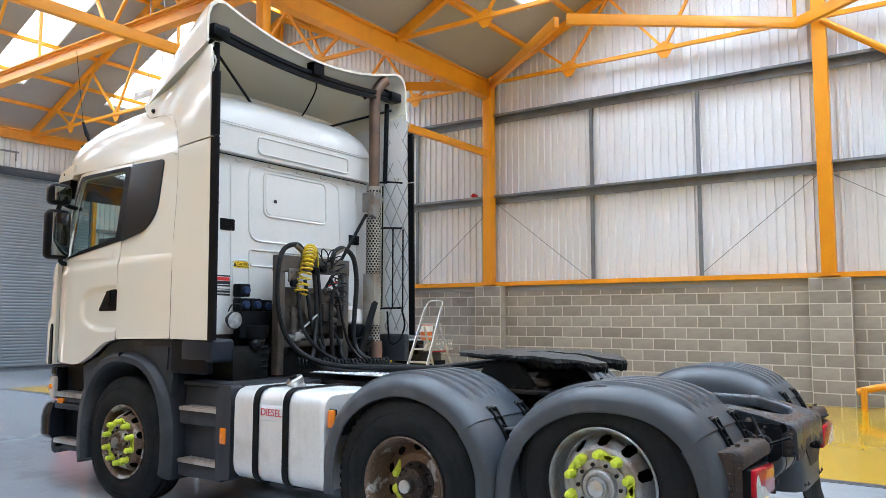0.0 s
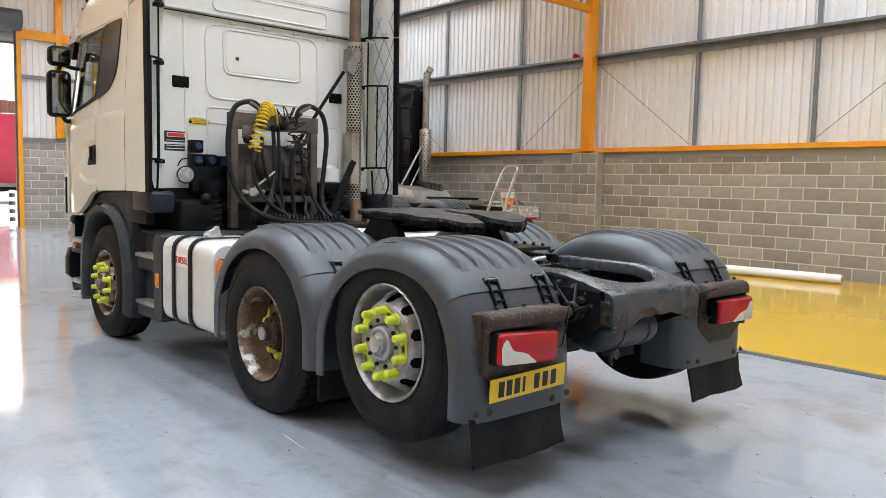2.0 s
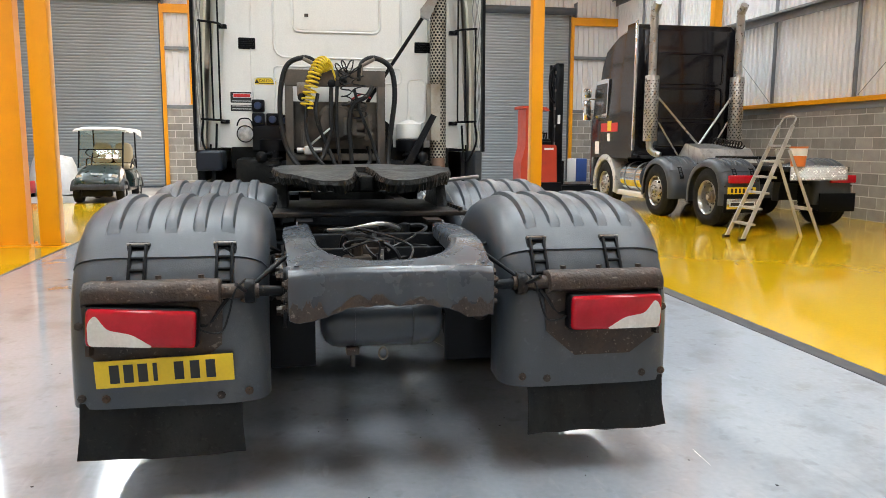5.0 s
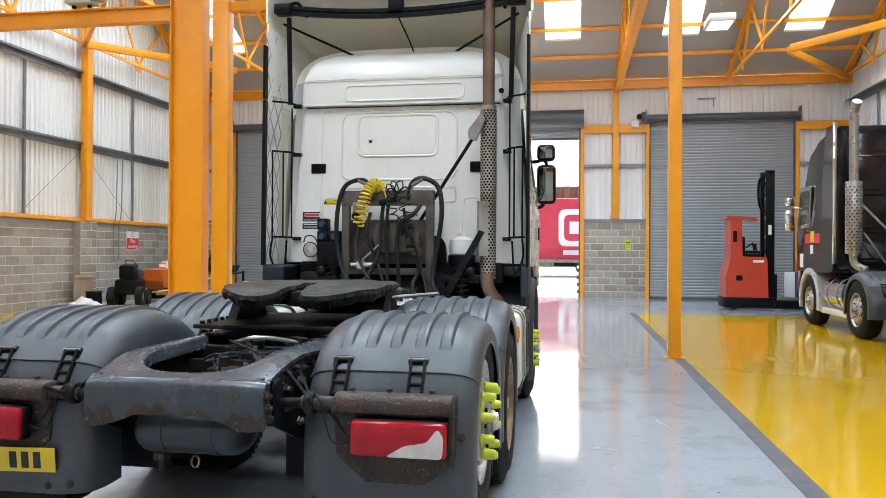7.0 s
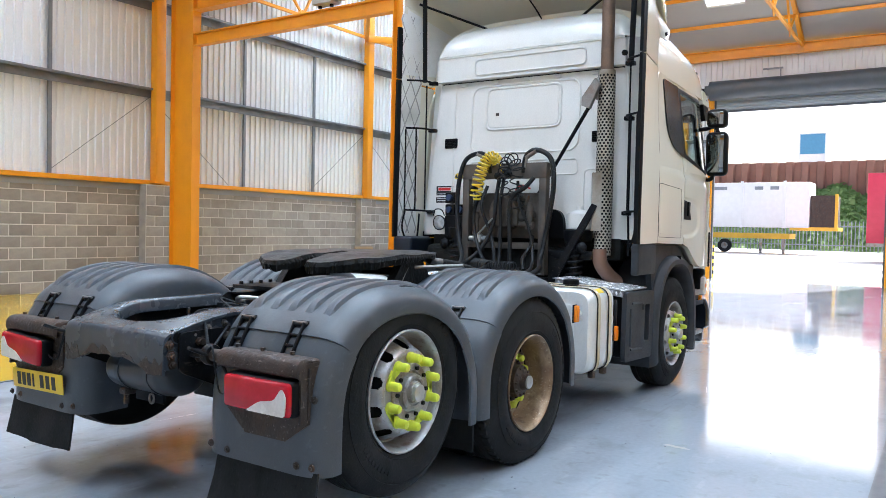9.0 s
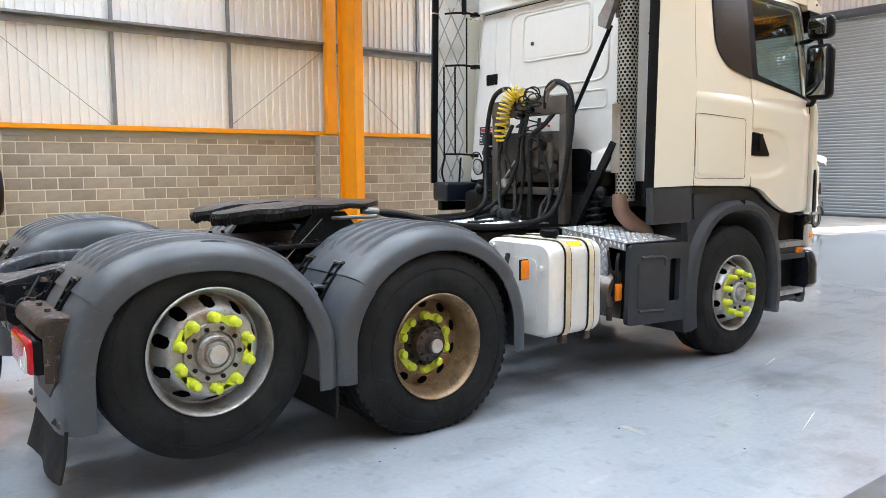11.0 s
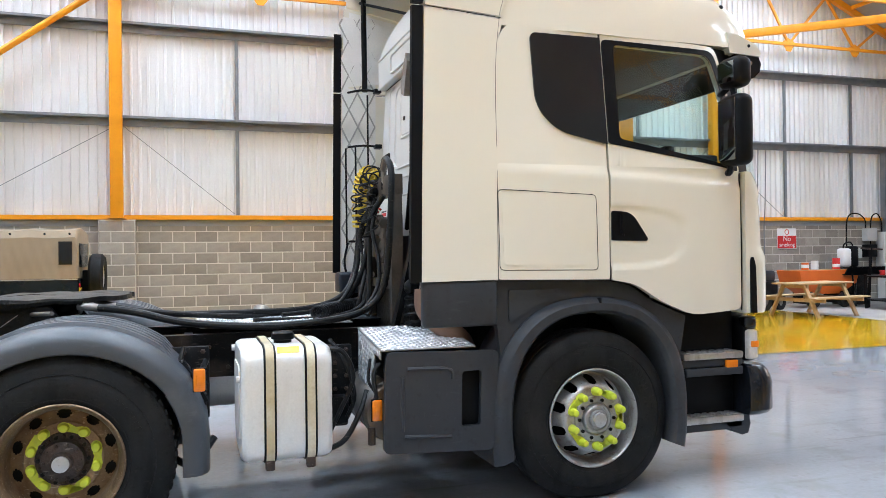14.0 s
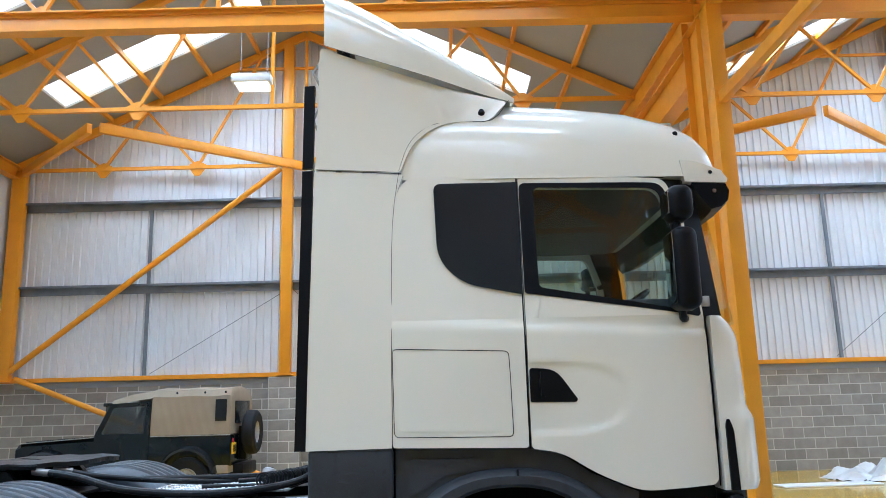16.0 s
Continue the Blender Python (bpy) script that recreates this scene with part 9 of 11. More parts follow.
def crumple(name, label, category, at, sx, sy, h, m, seed, n=26):
    """A crumpled heap of sheet material on the floor."""
    bm = BM()
    V = []
    for i in range(n + 1):
        row = []
        for j in range(n + 1):
            u, v = 2 * i / n - 1, 2 * j / n - 1
            k = max(0.0, 1 - (u * u + v * v) ** 0.5)
            z = h * (k ** 0.6) * (0.55 + 0.9 * noise.noise(Vector((u * 2.3 + seed, v * 2.3, 0)))) + 0.05 * abs(noise.noise(Vector((u * 7 + seed, v * 7, 3))))
            row.append(bm.verts.new((u * sx + 0.12 * noise.noise(Vector((u * 4, v * 4, seed))), v * sy + 0.12 * noise.noise(Vector((u * 4, v * 4, seed + 9))), max(0.004, z))))
        V.append(row)
    for i in range(n):
        for j in range(n):
            u, v = 2 * (i + 0.5) / n - 1, 2 * (j + 0.5) / n - 1
            if u * u + v * v < 1.05 + 0.25 * noise.noise(Vector((u * 3, v * 3, seed + 4))):
                bm.faces.new((V[i][j], V[i + 1][j], V[i + 1][j + 1], V[i][j + 1]))
    for v in [v for v in bm.verts if not v.link_faces]:
        bm.verts.remove(v)
    ob = solid(name, bm, m, label, category)
    ob.matrix_world = pose(*at)
    return ob


crumple("plastic_sheet", "crumpled white plastic sheeting on the yellow floor", "plastic sheet", (-10.9, -9.6, 0.004), 1.0, 0.7, 0.42, SHEETING, 1.0)
crumple("plastic_sheet", "crumpled white plastic sheeting by the wall", "plastic sheet", (-12.4, -10.5, 0.004), 0.7, 0.4, 0.35, SHEETING, 5.0)
simple("cardboard_sheet", "flat pale cardboard lying on the yellow floor", "cardboard", (-9.4, -8.6, 0.004), [("sheet", WHITE_INK, [(-0.9, -0.2, 0, 0.9, 0.25, 0.03, 0.01)], "")], 4)

PINE = mat("pine_wood", (0.46, 0.31, 0.16), (0.38, 0.25, 0.12), 0.6, scale=4, fine=120, bump=0.15, stretch=(0.4, 4, 4))
t = thing("picnic_table", "pale wooden picnic table with two fixed benches", "picnic table", (-13.9, -8.3, 0), 8)
for k in range(5):
    part("tabletop_plank", box(BM(), (-0.9, -0.36 + 0.145 * k, 0.72), (0.9, -0.225 + 0.145 * k, 0.755), 0.006), PINE, t)
for s in (1, -1):
    for k in range(2):
        part("seat_plank", box(BM(), (-0.9, s * 0.62 + 0.14 * k - 0.13, 0.42), (0.9, s * 0.62 + 0.14 * k, 0.455), 0.006), PINE, t)
for x in (-0.62, 0.62):
    for s in (1, -1):
        part("leg", beam(BM(), (x, s * 0.62, 0), (x, s * 0.26, 0.72), 0.045, 0.10, (1, 0, 0)), PINE, t)
    part("cross_bar", box(BM(), (x - 0.05, -0.76, 0.34), (x - 0.005, 0.76, 0.42)), PINE, t)
    part("top_bar", box(BM(), (x - 0.05, -0.34, 0.64), (x - 0.005, 0.34, 0.72)), PINE, t)
OJ = mat("orange_machine_paint", (0.75, 0.16, 0.02), (0.68, 0.14, 0.02), 0.4)
t = thing("orange_spreader", "orange hopper spreader standing by the wall", "spreader", (-15.9, -10.2, 0))
bm = BM()
loft(bm, [[Vector((x * k, y * k, z)) for x, y in ((-0.95, -0.4), (0.95, -0.4), (0.95, 0.4), (-0.95, 0.4))] for z, k in ((0.35, 0.55), (0.62, 0.92), (0.95, 1.0), (0.96, 0.97), (0.65, 0.88), (0.4, 0.5))])
part("hopper", bm, OJ, t)
for x in (-0.5, 0.5):
    part("tyre", lathe(BM(), [(0.08, -0.06), (0.18, -0.06), (0.2, 0), (0.18, 0.06), (0.08, 0.06)], along((x, 0.35, 0.2), (x, 1, 0.2)), 20, True), RUBBER, t)
    part("frame_leg", box(BM(), (x - 0.03, -0.3, 0.1), (x + 0.03, 0.3, 0.42)), BLACK, t)
for x, y, h, m in ((-16.4, -10.1, 0.28, RED_INK), (-15.8, -10.2, 0.22, WHITE_INK), (-15.3, -10.0, 0.18, OJ)):
    t = thing("tin_can", "small paint tin standing on the orange hopper boards", "tin", (x, y, 0.97), group="tins")
    part("can", lathe(BM(), [(0, 0), (0.09, 0), (0.09, h), (0.08, h), (0, h - 0.01)], Matrix.Identity(4), 16), m, t)
    part("band", lathe(BM(), [(0.091, 0.05), (0.093, 0.06), (0.093, 0.12), (0.091, 0.13)], Matrix.Identity(4), 16), WHITE_INK, t)
simple("hopper_board", "wooden boards laid across the orange hopper", "board", (-15.9, -10.15, 0.955), [("plank", PINE, [(-0.95, -0.2, 0, 0.95, 0.0, 0.015), (-0.9, 0.03, 0, 0.9, 0.2, 0.015)], "")])
t = thing("ride_on_mower", "dark ride-on machine parked against the block wall", "mower", (-14.0, -10.2, 0), 15)
part("body", box(BM(), (-0.45, -0.3, 0.3), (0.4, 0.3, 0.72), 0.08), BLACK, t)
part("bonnet", box(BM(), (-0.4, -0.26, 0.7), (0.05, 0.26, 0.98), 0.07), PLASTIC, t)
part("seat", box(BM(), (0.1, -0.2, 0.72), (0.35, 0.2, 1.1), 0.06), BLACK, t)
part("control_panel", box(BM(), (-0.1, -0.2, 0.98), (0.08, 0.2, 1.12), 0.03), RUST, t)
part("steering_ring", lathe(BM(), [(0.13, -0.012), (0.145, 0), (0.13, 0.012), (0.115, 0)], along((-0.02, 0, 1.16), (-0.3, 0, 1.6)), 16, True), BLACK, t)
for x, y, r in ((0.3, 0.36, 0.26), (0.3, -0.36, 0.26), (-0.35, 0.34, 0.2), (-0.35, -0.34, 0.2)):
    w = part("tyre", lathe(BM(), [(0.5 * r, -0.09), (r, -0.08), (r * 1.03, 0), (r, 0.08), (0.5 * r, 0.09)], along((x, y, r), (x, y + 1, r)), 24, True), RUBBER, t)
    part("rim", lathe(BM(), [(0, -0.05), (0.52 * r, -0.05), (0.52 * r, 0.06), (0.2 * r, 0.05), (0, 0.05)], along((x, y, r), (x, y + 1, r)), 18), STEEL, w)
simple("waste_bin", "small black plastic bin by the block pier", "bin", (-13.0, -10.6, 0), [("bin", BLACK, [(-0.16, -0.14, 0, 0.16, 0.14, 0.42, 0.03)], ""), ("rim", BLACK, [(-0.175, -0.155, 0.4, 0.175, 0.155, 0.43, 0.01)], "")])
simple("leaning_board", "brown board leaning against the block wall", "board", (-13.3, -11.0, 0), [("panel", mat("brown_board", (0.36, 0.27, 0.19), (0.32, 0.24, 0.17), 0.8), [(-0.4, -0.12, 0.0, 0.4, -0.09, 0.85, 0.004)], ""), ("batten", PINE, [(-0.4, -0.09, 0.75, 0.4, -0.06, 0.82, 0.004)], "")])
# covered machine, trolley and crates near the first shutter
bm = BM()
rings = []
for k, (z, sx, sy) in enumerate(((0.02, 1.0, 0.62), (0.3, 0.95, 0.58), (0.75, 0.85, 0.52), (0.98, 0.7, 0.45), (1.04, 0.4, 0.25))):
    rings.append([Vector((sx * math.copysign(abs(math.cos(a)) ** 0.6, math.cos(a)) * (1 + 0.06 * math.sin(7 * a + k) * (1 - z)), sy * math.copysign(abs(math.sin(a)) ** 0.6, math.sin(a)) * (1 + 0.08 * math.sin(9 * a + 2 * k) * (1 - z)), z + 0.04 * math.sin(5 * a + k))) for a in [2 * math.pi * i / 48 for i in range(48)]])
loft(bm, rings)
ob = solid("dust_cover", bm, SHEETING, "white dust sheet draped over a machine", "dust sheet")
ob.matrix_world = pose(-17.6, -7.2, 0, 0, 0, 25)
simple("red_crate", "red plastic crate on the floor by the covered machine", "crate", (-16.4, -7.6, 0), [("tub", RED_INK, [(-0.3, -0.22, 0.1, 0.3, 0.22, 0.42, 0.03)], ""), ("foot", BLACK, [(-0.28, -0.2, 0, -0.2, 0.2, 0.1)], ""), ("foot", BLACK, [(0.2, -0.2, 0, 0.28, 0.2, 0.1)], "")])
t = simple("tool_trolley", "dark steel tool trolley loaded with parts", "trolley", (-17.2, -9.0, 0), [
    *[("post", BLACK, [(x, y, 0.1, x + 0.06, y + 0.06, 0.85)], "") for x in (-0.7, 0.64) for y in (-0.35, 0.29)],
    ("shelf", CHASSIS, [(-0.7, -0.35, 0.78, 0.7, 0.35, 0.82)], ""), ("lower_shelf", CHASSIS, [(-0.7, -0.35, 0.2, 0.7, 0.35, 0.24)], ""), *[("caster", RUBBER, [(x, y, 0, x + 0.08, y + 0.04, 0.1)], "") for x in (-0.7, 0.62) for y in (-0.33, 0.29)]])
for x, y, a, b, c, m, nm, lb in ((-17.5, -9.0, 0.4, 0.3, 0.16, GREASE, "machine_part", "greasy black machine part on the trolley"), (-16.9, -8.9, 0.2, 0.2, 0.3, SHEETING, "plastic_tub", "pale plastic tub standing on the trolley"), (-17.1, -9.2, 0.3, 0.2, 0.12, RED_INK, "tool_case", "small red tool case on the trolley")):
    simple(nm, lb, nm.replace("_", " "), (x, y, 0.82), [("body", m, [(-a / 2, -b / 2, 0, a / 2, b / 2, c, 0.02)], ""), ("lid", m, [(-a / 2 - 0.008, -b / 2 - 0.008, c - 0.03, a / 2 + 0.008, b / 2 + 0.008, c + 0.004, 0.006)], "")])

t = thing("steel_trough", "long black steel trough on folding trestle legs", "trough", (-17.6, -9.7, 0), -8)
part("trough", loft(BM(), [[Vector((x, y, z)) for y, z in ((-0.16, 0.82), (-0.3, 1.02), (-0.27, 1.02), (-0.14, 0.85), (0.14, 0.85), (0.27, 1.02), (0.3, 1.02), (0.16, 0.82))] for x in (-1.3, 0, 1.3)]), BLACK, t)
for x in (-1.0, 0.9):
    for d in (-1, 1):
        part("trestle_leg", beam(BM(), (x - d * 0.25, -d * 0.28, 0), (x + d * 0.22, d * 0.2, 0.84), 0.04, 0.04), BLACK, t)
part("upright", beam(BM(), (0.75, 0.3, 0), (0.62, 0.25, 1.5), 0.05, 0.05), BLACK, t)
part("cross_arm", beam(BM(), (0.3, 0.25, 1.46), (0.9, 0.25, 1.5), 0.045, 0.045), RUST, t)
t = thing("tarpaulin", "crumpled dark tarpaulin thrown over the trough", "tarpaulin", (-18.3, -9.7, 0.86))
rings = []
random.seed(12)
for k, (r, z) in enumerate(((0.55, 0.14), (0.5, 0.3), (0.38, 0.5), (0.2, 0.6), (0.05, 0.62))):
    rings.append([Vector((r * math.cos(a) * (1 + 0.18 * math.sin(5 * a + k)), 0.6 * r * math.sin(a) * (1 + 0.2 * math.cos(6 * a + k)), z + 0.05 * math.sin(7 * a + 2 * k))) for a in [2 * math.pi * i / 30 for i in range(30)]])
part("cloth", loft(BM(), rings), HOSE, t)
t = thing("white_sack", "white plastic sack slumped on the concrete floor", "sack", (-17.0, -8.2, 0))
rings = []
for k, (r, z) in enumerate(((0.3, 0.0), (0.36, 0.12), (0.33, 0.32), (0.26, 0.46), (0.16, 0.54), (0.06, 0.58))):
    rings.append([Vector((r * math.cos(a) * (1 + 0.07 * math.sin(6 * a + k)), 0.85 * r * math.sin(a) * (1 + 0.08 * math.cos(5 * a + 2 * k)), z)) for a in [2 * math.pi * i / 28 for i in range(28)]])
part("bag", loft(BM(), rings), SHEETING, t)
t = thing("spray_pack", "black and white knapsack sprayer on the bench end", "sprayer", (-17.3, -10.6, 0.0))
part("stand", box(BM(), (-0.3, -0.25, 0), (0.3, 0.25, 1.0), 0.02), CHASSIS, t)
part("tank", box(BM(), (-0.02, -0.14, 1.0), (0.26, 0.14, 1.5), 0.07, 3), WHITE_INK, t)
part("frame", box(BM(), (-0.24, -0.16, 1.0), (-0.04, 0.16, 1.56), 0.06, 3), BLACK, t)
part("handle", tube(BM(), [(-0.2, 0, 1.52), (-0.1, 0, 1.66), (0.1, 0, 1.62), (0.15, 0, 1.5)], 0.02, 8, 5), BLACK, t)

# ---- golf cart ----
GREEN = mat("dark_green_body", (0.010, 0.026, 0.026), (0.008, 0.022, 0.022), 0.3, coat=0.4)
t = thing("golf_cart", "dark green golf cart with white roof and clear screen", "golf cart", (-15.2, -5.2, 0), 0)
def cart_ring(x, z0, z1, w, n=14):
    out = [Vector((x, -w, z0))]
    for i in range(n + 1):
        a = math.pi * i / n
        out.append(Vector((x, -w * math.copysign(abs(math.cos(a)) ** 0.45, math.cos(a)), z0 + 0.04 + (z1 - z0 - 0.04) * math.sin(a) ** 0.55)))
    return out + [Vector((x, w, z0))]


part("front_cowl", loft(BM(), [cart_ring(x, z0, z1, w) for x, z0, z1, w in ((1.20, 0.42, 0.52, 0.44), (1.15, 0.40, 0.60, 0.50), (1.02, 0.38, 0.70, 0.53), (0.82, 0.38, 0.80, 0.54), (0.62, 0.38, 0.88, 0.54), (0.50, 0.38, 0.90, 0.53))]), GREEN, t, "dark green front cowl")
part("front_band", loft(BM(), [cart_ring(x, 0.33, z1, w) for x, z1, w in ((1.25, 0.40, 0.46), (1.22, 0.46, 0.53), (1.05, 0.47, 0.57), (0.62, 0.46, 0.58))]), PLASTIC, t, "grey plastic bumper band")
part("bumper", box(BM(), (1.02, -0.34, 0.16), (1.16, 0.34, 0.36), 0.03), BLACK, t)
part("floor_pan", box(BM(), (-1.1, -0.54, 0.24), (0.6, 0.54, 0.33), 0.03), PLASTIC, t)
part("rear_body", loft(BM(), [cart_ring(x, 0.33, z1, w) for x, z1, w in ((-0.16, 0.72, 0.54), (-0.2, 0.76, 0.57), (-0.9, 0.80, 0.58), (-1.15, 0.76, 0.55), (-1.22, 0.62, 0.50))]), GREEN, t, "dark green rear body")
BEIGE = mat("beige_vinyl", (0.52, 0.43, 0.28), (0.46, 0.38, 0.25), 0.5)
part("seat", box(BM(), (-0.55, -0.50, 0.76), (0.0, 0.50, 0.90), 0.06, 3), BEIGE, t, "beige vinyl seat")
for y in (-0.25, 0.25):
    part("backrest", loft(BM(), [[Vector((x - 0.12 * (z - 0.95), y + 0.235 * w * math.cos(a), z)) for x, a in [(-0.55 + 0.06 * math.sin(b), b) for b in [2 * math.pi * i / 16 for i in range(16)]]] for z, w in ((0.92, 0.8), (0.96, 0.96), (1.12, 1.0), (1.28, 0.95), (1.38, 0.75), (1.42, 0.4))]), BEIGE, t)
for s in (1, -1):
    part("arm_rail", tube(BM(), [(-0.05, s * 0.52, 0.80), (-0.2, s * 0.54, 1.0), (-0.5, s * 0.54, 1.02), (-0.62, s * 0.5, 0.95)], 0.018, 8, 5), BLACK, t)
    part("headlamp", loft(BM(), [[Vector((x, s * (0.36 + dy), z + 0.02 * (x - 1.0))) for dy, z in ((-0.06, 0.60), (0.08, 0.56), (0.10, 0.66), (0.0, 0.68))] for x in (1.10, 0.98)]), WHITE_LENS, t)
    for xc in (0.82, -0.82):
        rings = []
        for k in range(13):
            a = radians(10 + 160 * k / 12)
            rings.append([Vector((xc + r * math.cos(a), s * y, 0.24 + r * math.sin(a))) for r, y in ((0.28, 0.40), (0.28, 0.585), (0.31, 0.60), (0.33, 0.57), (0.33, 0.40))])
        part("fender", loft(BM(), rings), PLASTIC, t)
# cloth roof that hangs down at the rear corner
rings = []
for i in range(13):
    x = 0.62 - 1.72 * i / 12
    edge = 0.07 + 0.02 * math.sin(9 * x) + (0.16 + 0.05 * math.sin(20 * x)) * max(0.0, (-x - 0.45) / 0.65)
    top = [Vector((x, -0.6 + 0.12 * k, 1.80 - 0.06 * (abs(k - 5) / 5) ** 4 - (0.05 if i in (0, 12) else 0.0))) for k in range(11)]
    rings.append([Vector((x, -0.615, 1.72 - 0.5 * edge))] + top + [Vector((x, 0.62 + 0.02 * math.sin(13 * x), 1.74 - edge)), Vector((x, 0.60, 1.74 - edge)), Vector((x, 0.585, 1.72))] + [Vector((p.x, p.y * 0.97, p.z - 0.03)) for p in top[::-1]])
part("roof", loft(BM(), rings), SHEETING, t, "white cloth-draped roof")
for x0, x1, z0 in ((0.70, 0.46, 0.82), (-0.80, -0.76, 0.76)):
    for y in (-0.5, 0.5):
        part("roof_post", rod(BM(), (x0, y, z0), (x1, y, 1.74), 0.02, 8), BLACK, t)
part("windscreen", prism(BM(), [(0.69, -0.48, 0.86), (0.69, 0.48, 0.86), (0.47, 0.48, 1.70), (0.47, -0.48, 1.70)], (0.004, 0, 0)), CLEAR, t, "clear plastic screen").visible_shadow = False
part("screen_bar", beam(BM(), (0.59, -0.49, 1.26), (0.59, 0.49, 1.26), 0.02, 0.02), BLACK, t)
for y in (0.28, 0.12):
    part("screen_card", prism(BM(), [(0.655, y, 1.04), (0.655, y + 0.12, 1.04), (0.625, y + 0.12, 1.14), (0.625, y, 1.14)], (0.003, 0, 0)), WHITE_INK, t)
part("steering_wheel", lathe(BM(), [(0.15, -0.012), (0.165, 0), (0.15, 0.012), (0.135, 0)], along((0.36, -0.25, 1.16), (0.16, -0.25, 1.4)), 20, True), BLACK, t)
part("steering_column", rod(BM(), (0.55, -0.25, 0.85), (0.35, -0.25, 1.17), 0.02, 8), BLACK, t)
part("badge_bar", box(BM(), (1.045, -0.14, 0.672), (1.06, 0.14, 0.70), 0.004), WHITE_INK, t)
part("side_badge", lathe(BM(), [(0, 0.004), (0.06, 0.004), (0.06, 0)], along((-0.55, 0.575, 0.58), (-0.55, 2, 0.58)), 20), WHITE_INK, t)
part("cargo_box", box(BM(), (-1.30, -0.42, 0.80), (-0.85, 0.42, 1.10), 0.04), BLACK, t)
for x in (0.82, -0.82):
    for y in (-0.48, 0.48):
        w = part("tyre", lathe(BM(), [(0.11, -0.09), (0.2, -0.09), (0.225, -0.05), (0.225, 0.05), (0.2, 0.09), (0.11, 0.09)], along((x, y, 0.225), (x, y + 1, 0.225)), 24, True), RUBBER, t)
        part("rim", lathe(BM(), [(0, -0.07), (0.12, -0.07), (0.12, 0.07), (0.06, 0.06), (0, 0.08)], along((x, y, 0.225), (x, y * 9, 0.225)), 18), RIM_GREY, w)

# ---- reach truck (forklift) ----
FRED = mat("red_machine_paint", (0.50, 0.050, 0.022), (0.43, 0.042, 0.02), 0.4, coat=0.3, dirt=(0.25, 0.05, 0.03), dirt_scale=3, dirt_at=0.7)
t = thing("reach_truck", "red warehouse reach truck with dark mast", "forklift", (-16.6, 6.3, 0))
part("body", prism(BM(), [(-0.4, y, z) for y, z in rounded([(-0.62, 0.12), (-0.62, 0.9), (-0.50, 1.35), (-0.50, 2.42), (-0.22, 2.42), (-0.2, 1.42), (0.42, 1.40), (0.46, 0.12)], 0.05)], (0.85, 0, 0)), FRED, t)
part("roof_guard", prism(BM(), [(-0.42, y, z) for y, z in ((-0.60, 2.42), (-0.60, 2.50), (0.10, 2.46), (0.2, 2.36), (0.1, 2.36), (-0.1, 2.42))], (0.9, 0, 0)), FRED, t)
part("side_slot", box(BM(), (0.45, -0.44, 1.8), (0.456, -0.34, 2.1), 0.003), BLACK, t)
part("mast_rail", box(BM(), (-0.3, 0.40, 0.1), (-0.2, 0.62, 3.7), 0.01), BLACK, t)
part("mast_rail", box(BM(), (0.25, 0.40, 0.1), (0.37, 0.62, 3.7), 0.01), BLACK, t)
for z in (3.6, 3.1, 1.0):
    part("mast_bar", box(BM(), (-0.3, 0.46, z), (0.37, 0.58, z + 0.1), 0.01), BLACK, t)
for x in (-0.05, 0.1):
    part("lift_ram", rod(BM(), (x, 0.5, 0.2), (x, 0.5, 3.4), 0.035, 10), STEEL, t)
part("hose_reel", tube(BM(), [(0.3, 0.36, 3.0), (0.32, 0.3, 3.3), (0.3, 0.34, 3.6), (0.28, 0.4, 3.3)], 0.03, 8, 5), BLACK, t)
part("skirt", box(BM(), (-0.44, -0.66, 0.06), (0.49, 0.60, 0.34), 0.03), BLACK, t, "black lower skirt")
part("vent", box(BM(), (0.445, -0.36, 0.78), (0.456, -0.20, 0.92), 0.003), BLACK, t)
part("decal", box(BM(), (0.445, 0.06, 1.26), (0.456, 0.34, 1.32), 0.002), WHITE_INK, t)
part("seat_pad", box(BM(), (-0.3, -0.22, 1.42), (0.35, -0.10, 1.95), 0.05), BLACK, t, "black seat back")
part("arm_rest", box(BM(), (-0.34, -0.12, 1.40), (0.40, 0.28, 1.50), 0.04), BLACK, t)
for x in (-0.1, 0.05, 0.2):
    part("lever", rod(BM(), (x, 0.22, 1.5), (x + 0.02, 0.18, 1.72), 0.018, 8), BLACK, t)
    part("lever_knob", lathe(BM(), [(0, 0), (0.035, 0.02), (0.035, 0.05), (0, 0.07)], pose(x + 0.02, 0.18, 1.70), 10), BLACK, t)
for z in (1.4, 1.9, 2.4, 2.9, 3.4):
    part("mast_plate", box(BM(), (0.30, 0.38, z), (0.385, 0.40, z + 0.08), 0.004), STEEL, t)
part("mast_label", box(BM(), (0.371, 0.46, 2.0), (0.374, 0.54, 2.25)), WHITE_INK, t)
part("chain", box(BM(), (0.02, 0.44, 0.9), (0.06, 0.46, 3.5)), CHASSIS, t)
part("hose_guide", tube(BM(), [(0.30, 0.38, 2.6), (0.32, 0.26, 2.75), (0.32, 0.22, 3.1), (0.30, 0.26, 3.45), (0.28, 0.42, 3.55)], 0.035, 8, 6), BLACK, t)
part("controls", box(BM(), (-0.15, -0.1, 1.42), (0.3, 0.3, 1.58), 0.05), BLACK, t)
part("tiller", lathe(BM(), [(0.12, -0.015), (0.14, 0), (0.12, 0.015)], along((0.1, 0.05, 1.72), (0.0, -0.3, 2.2)), 14, True), BLACK, t)
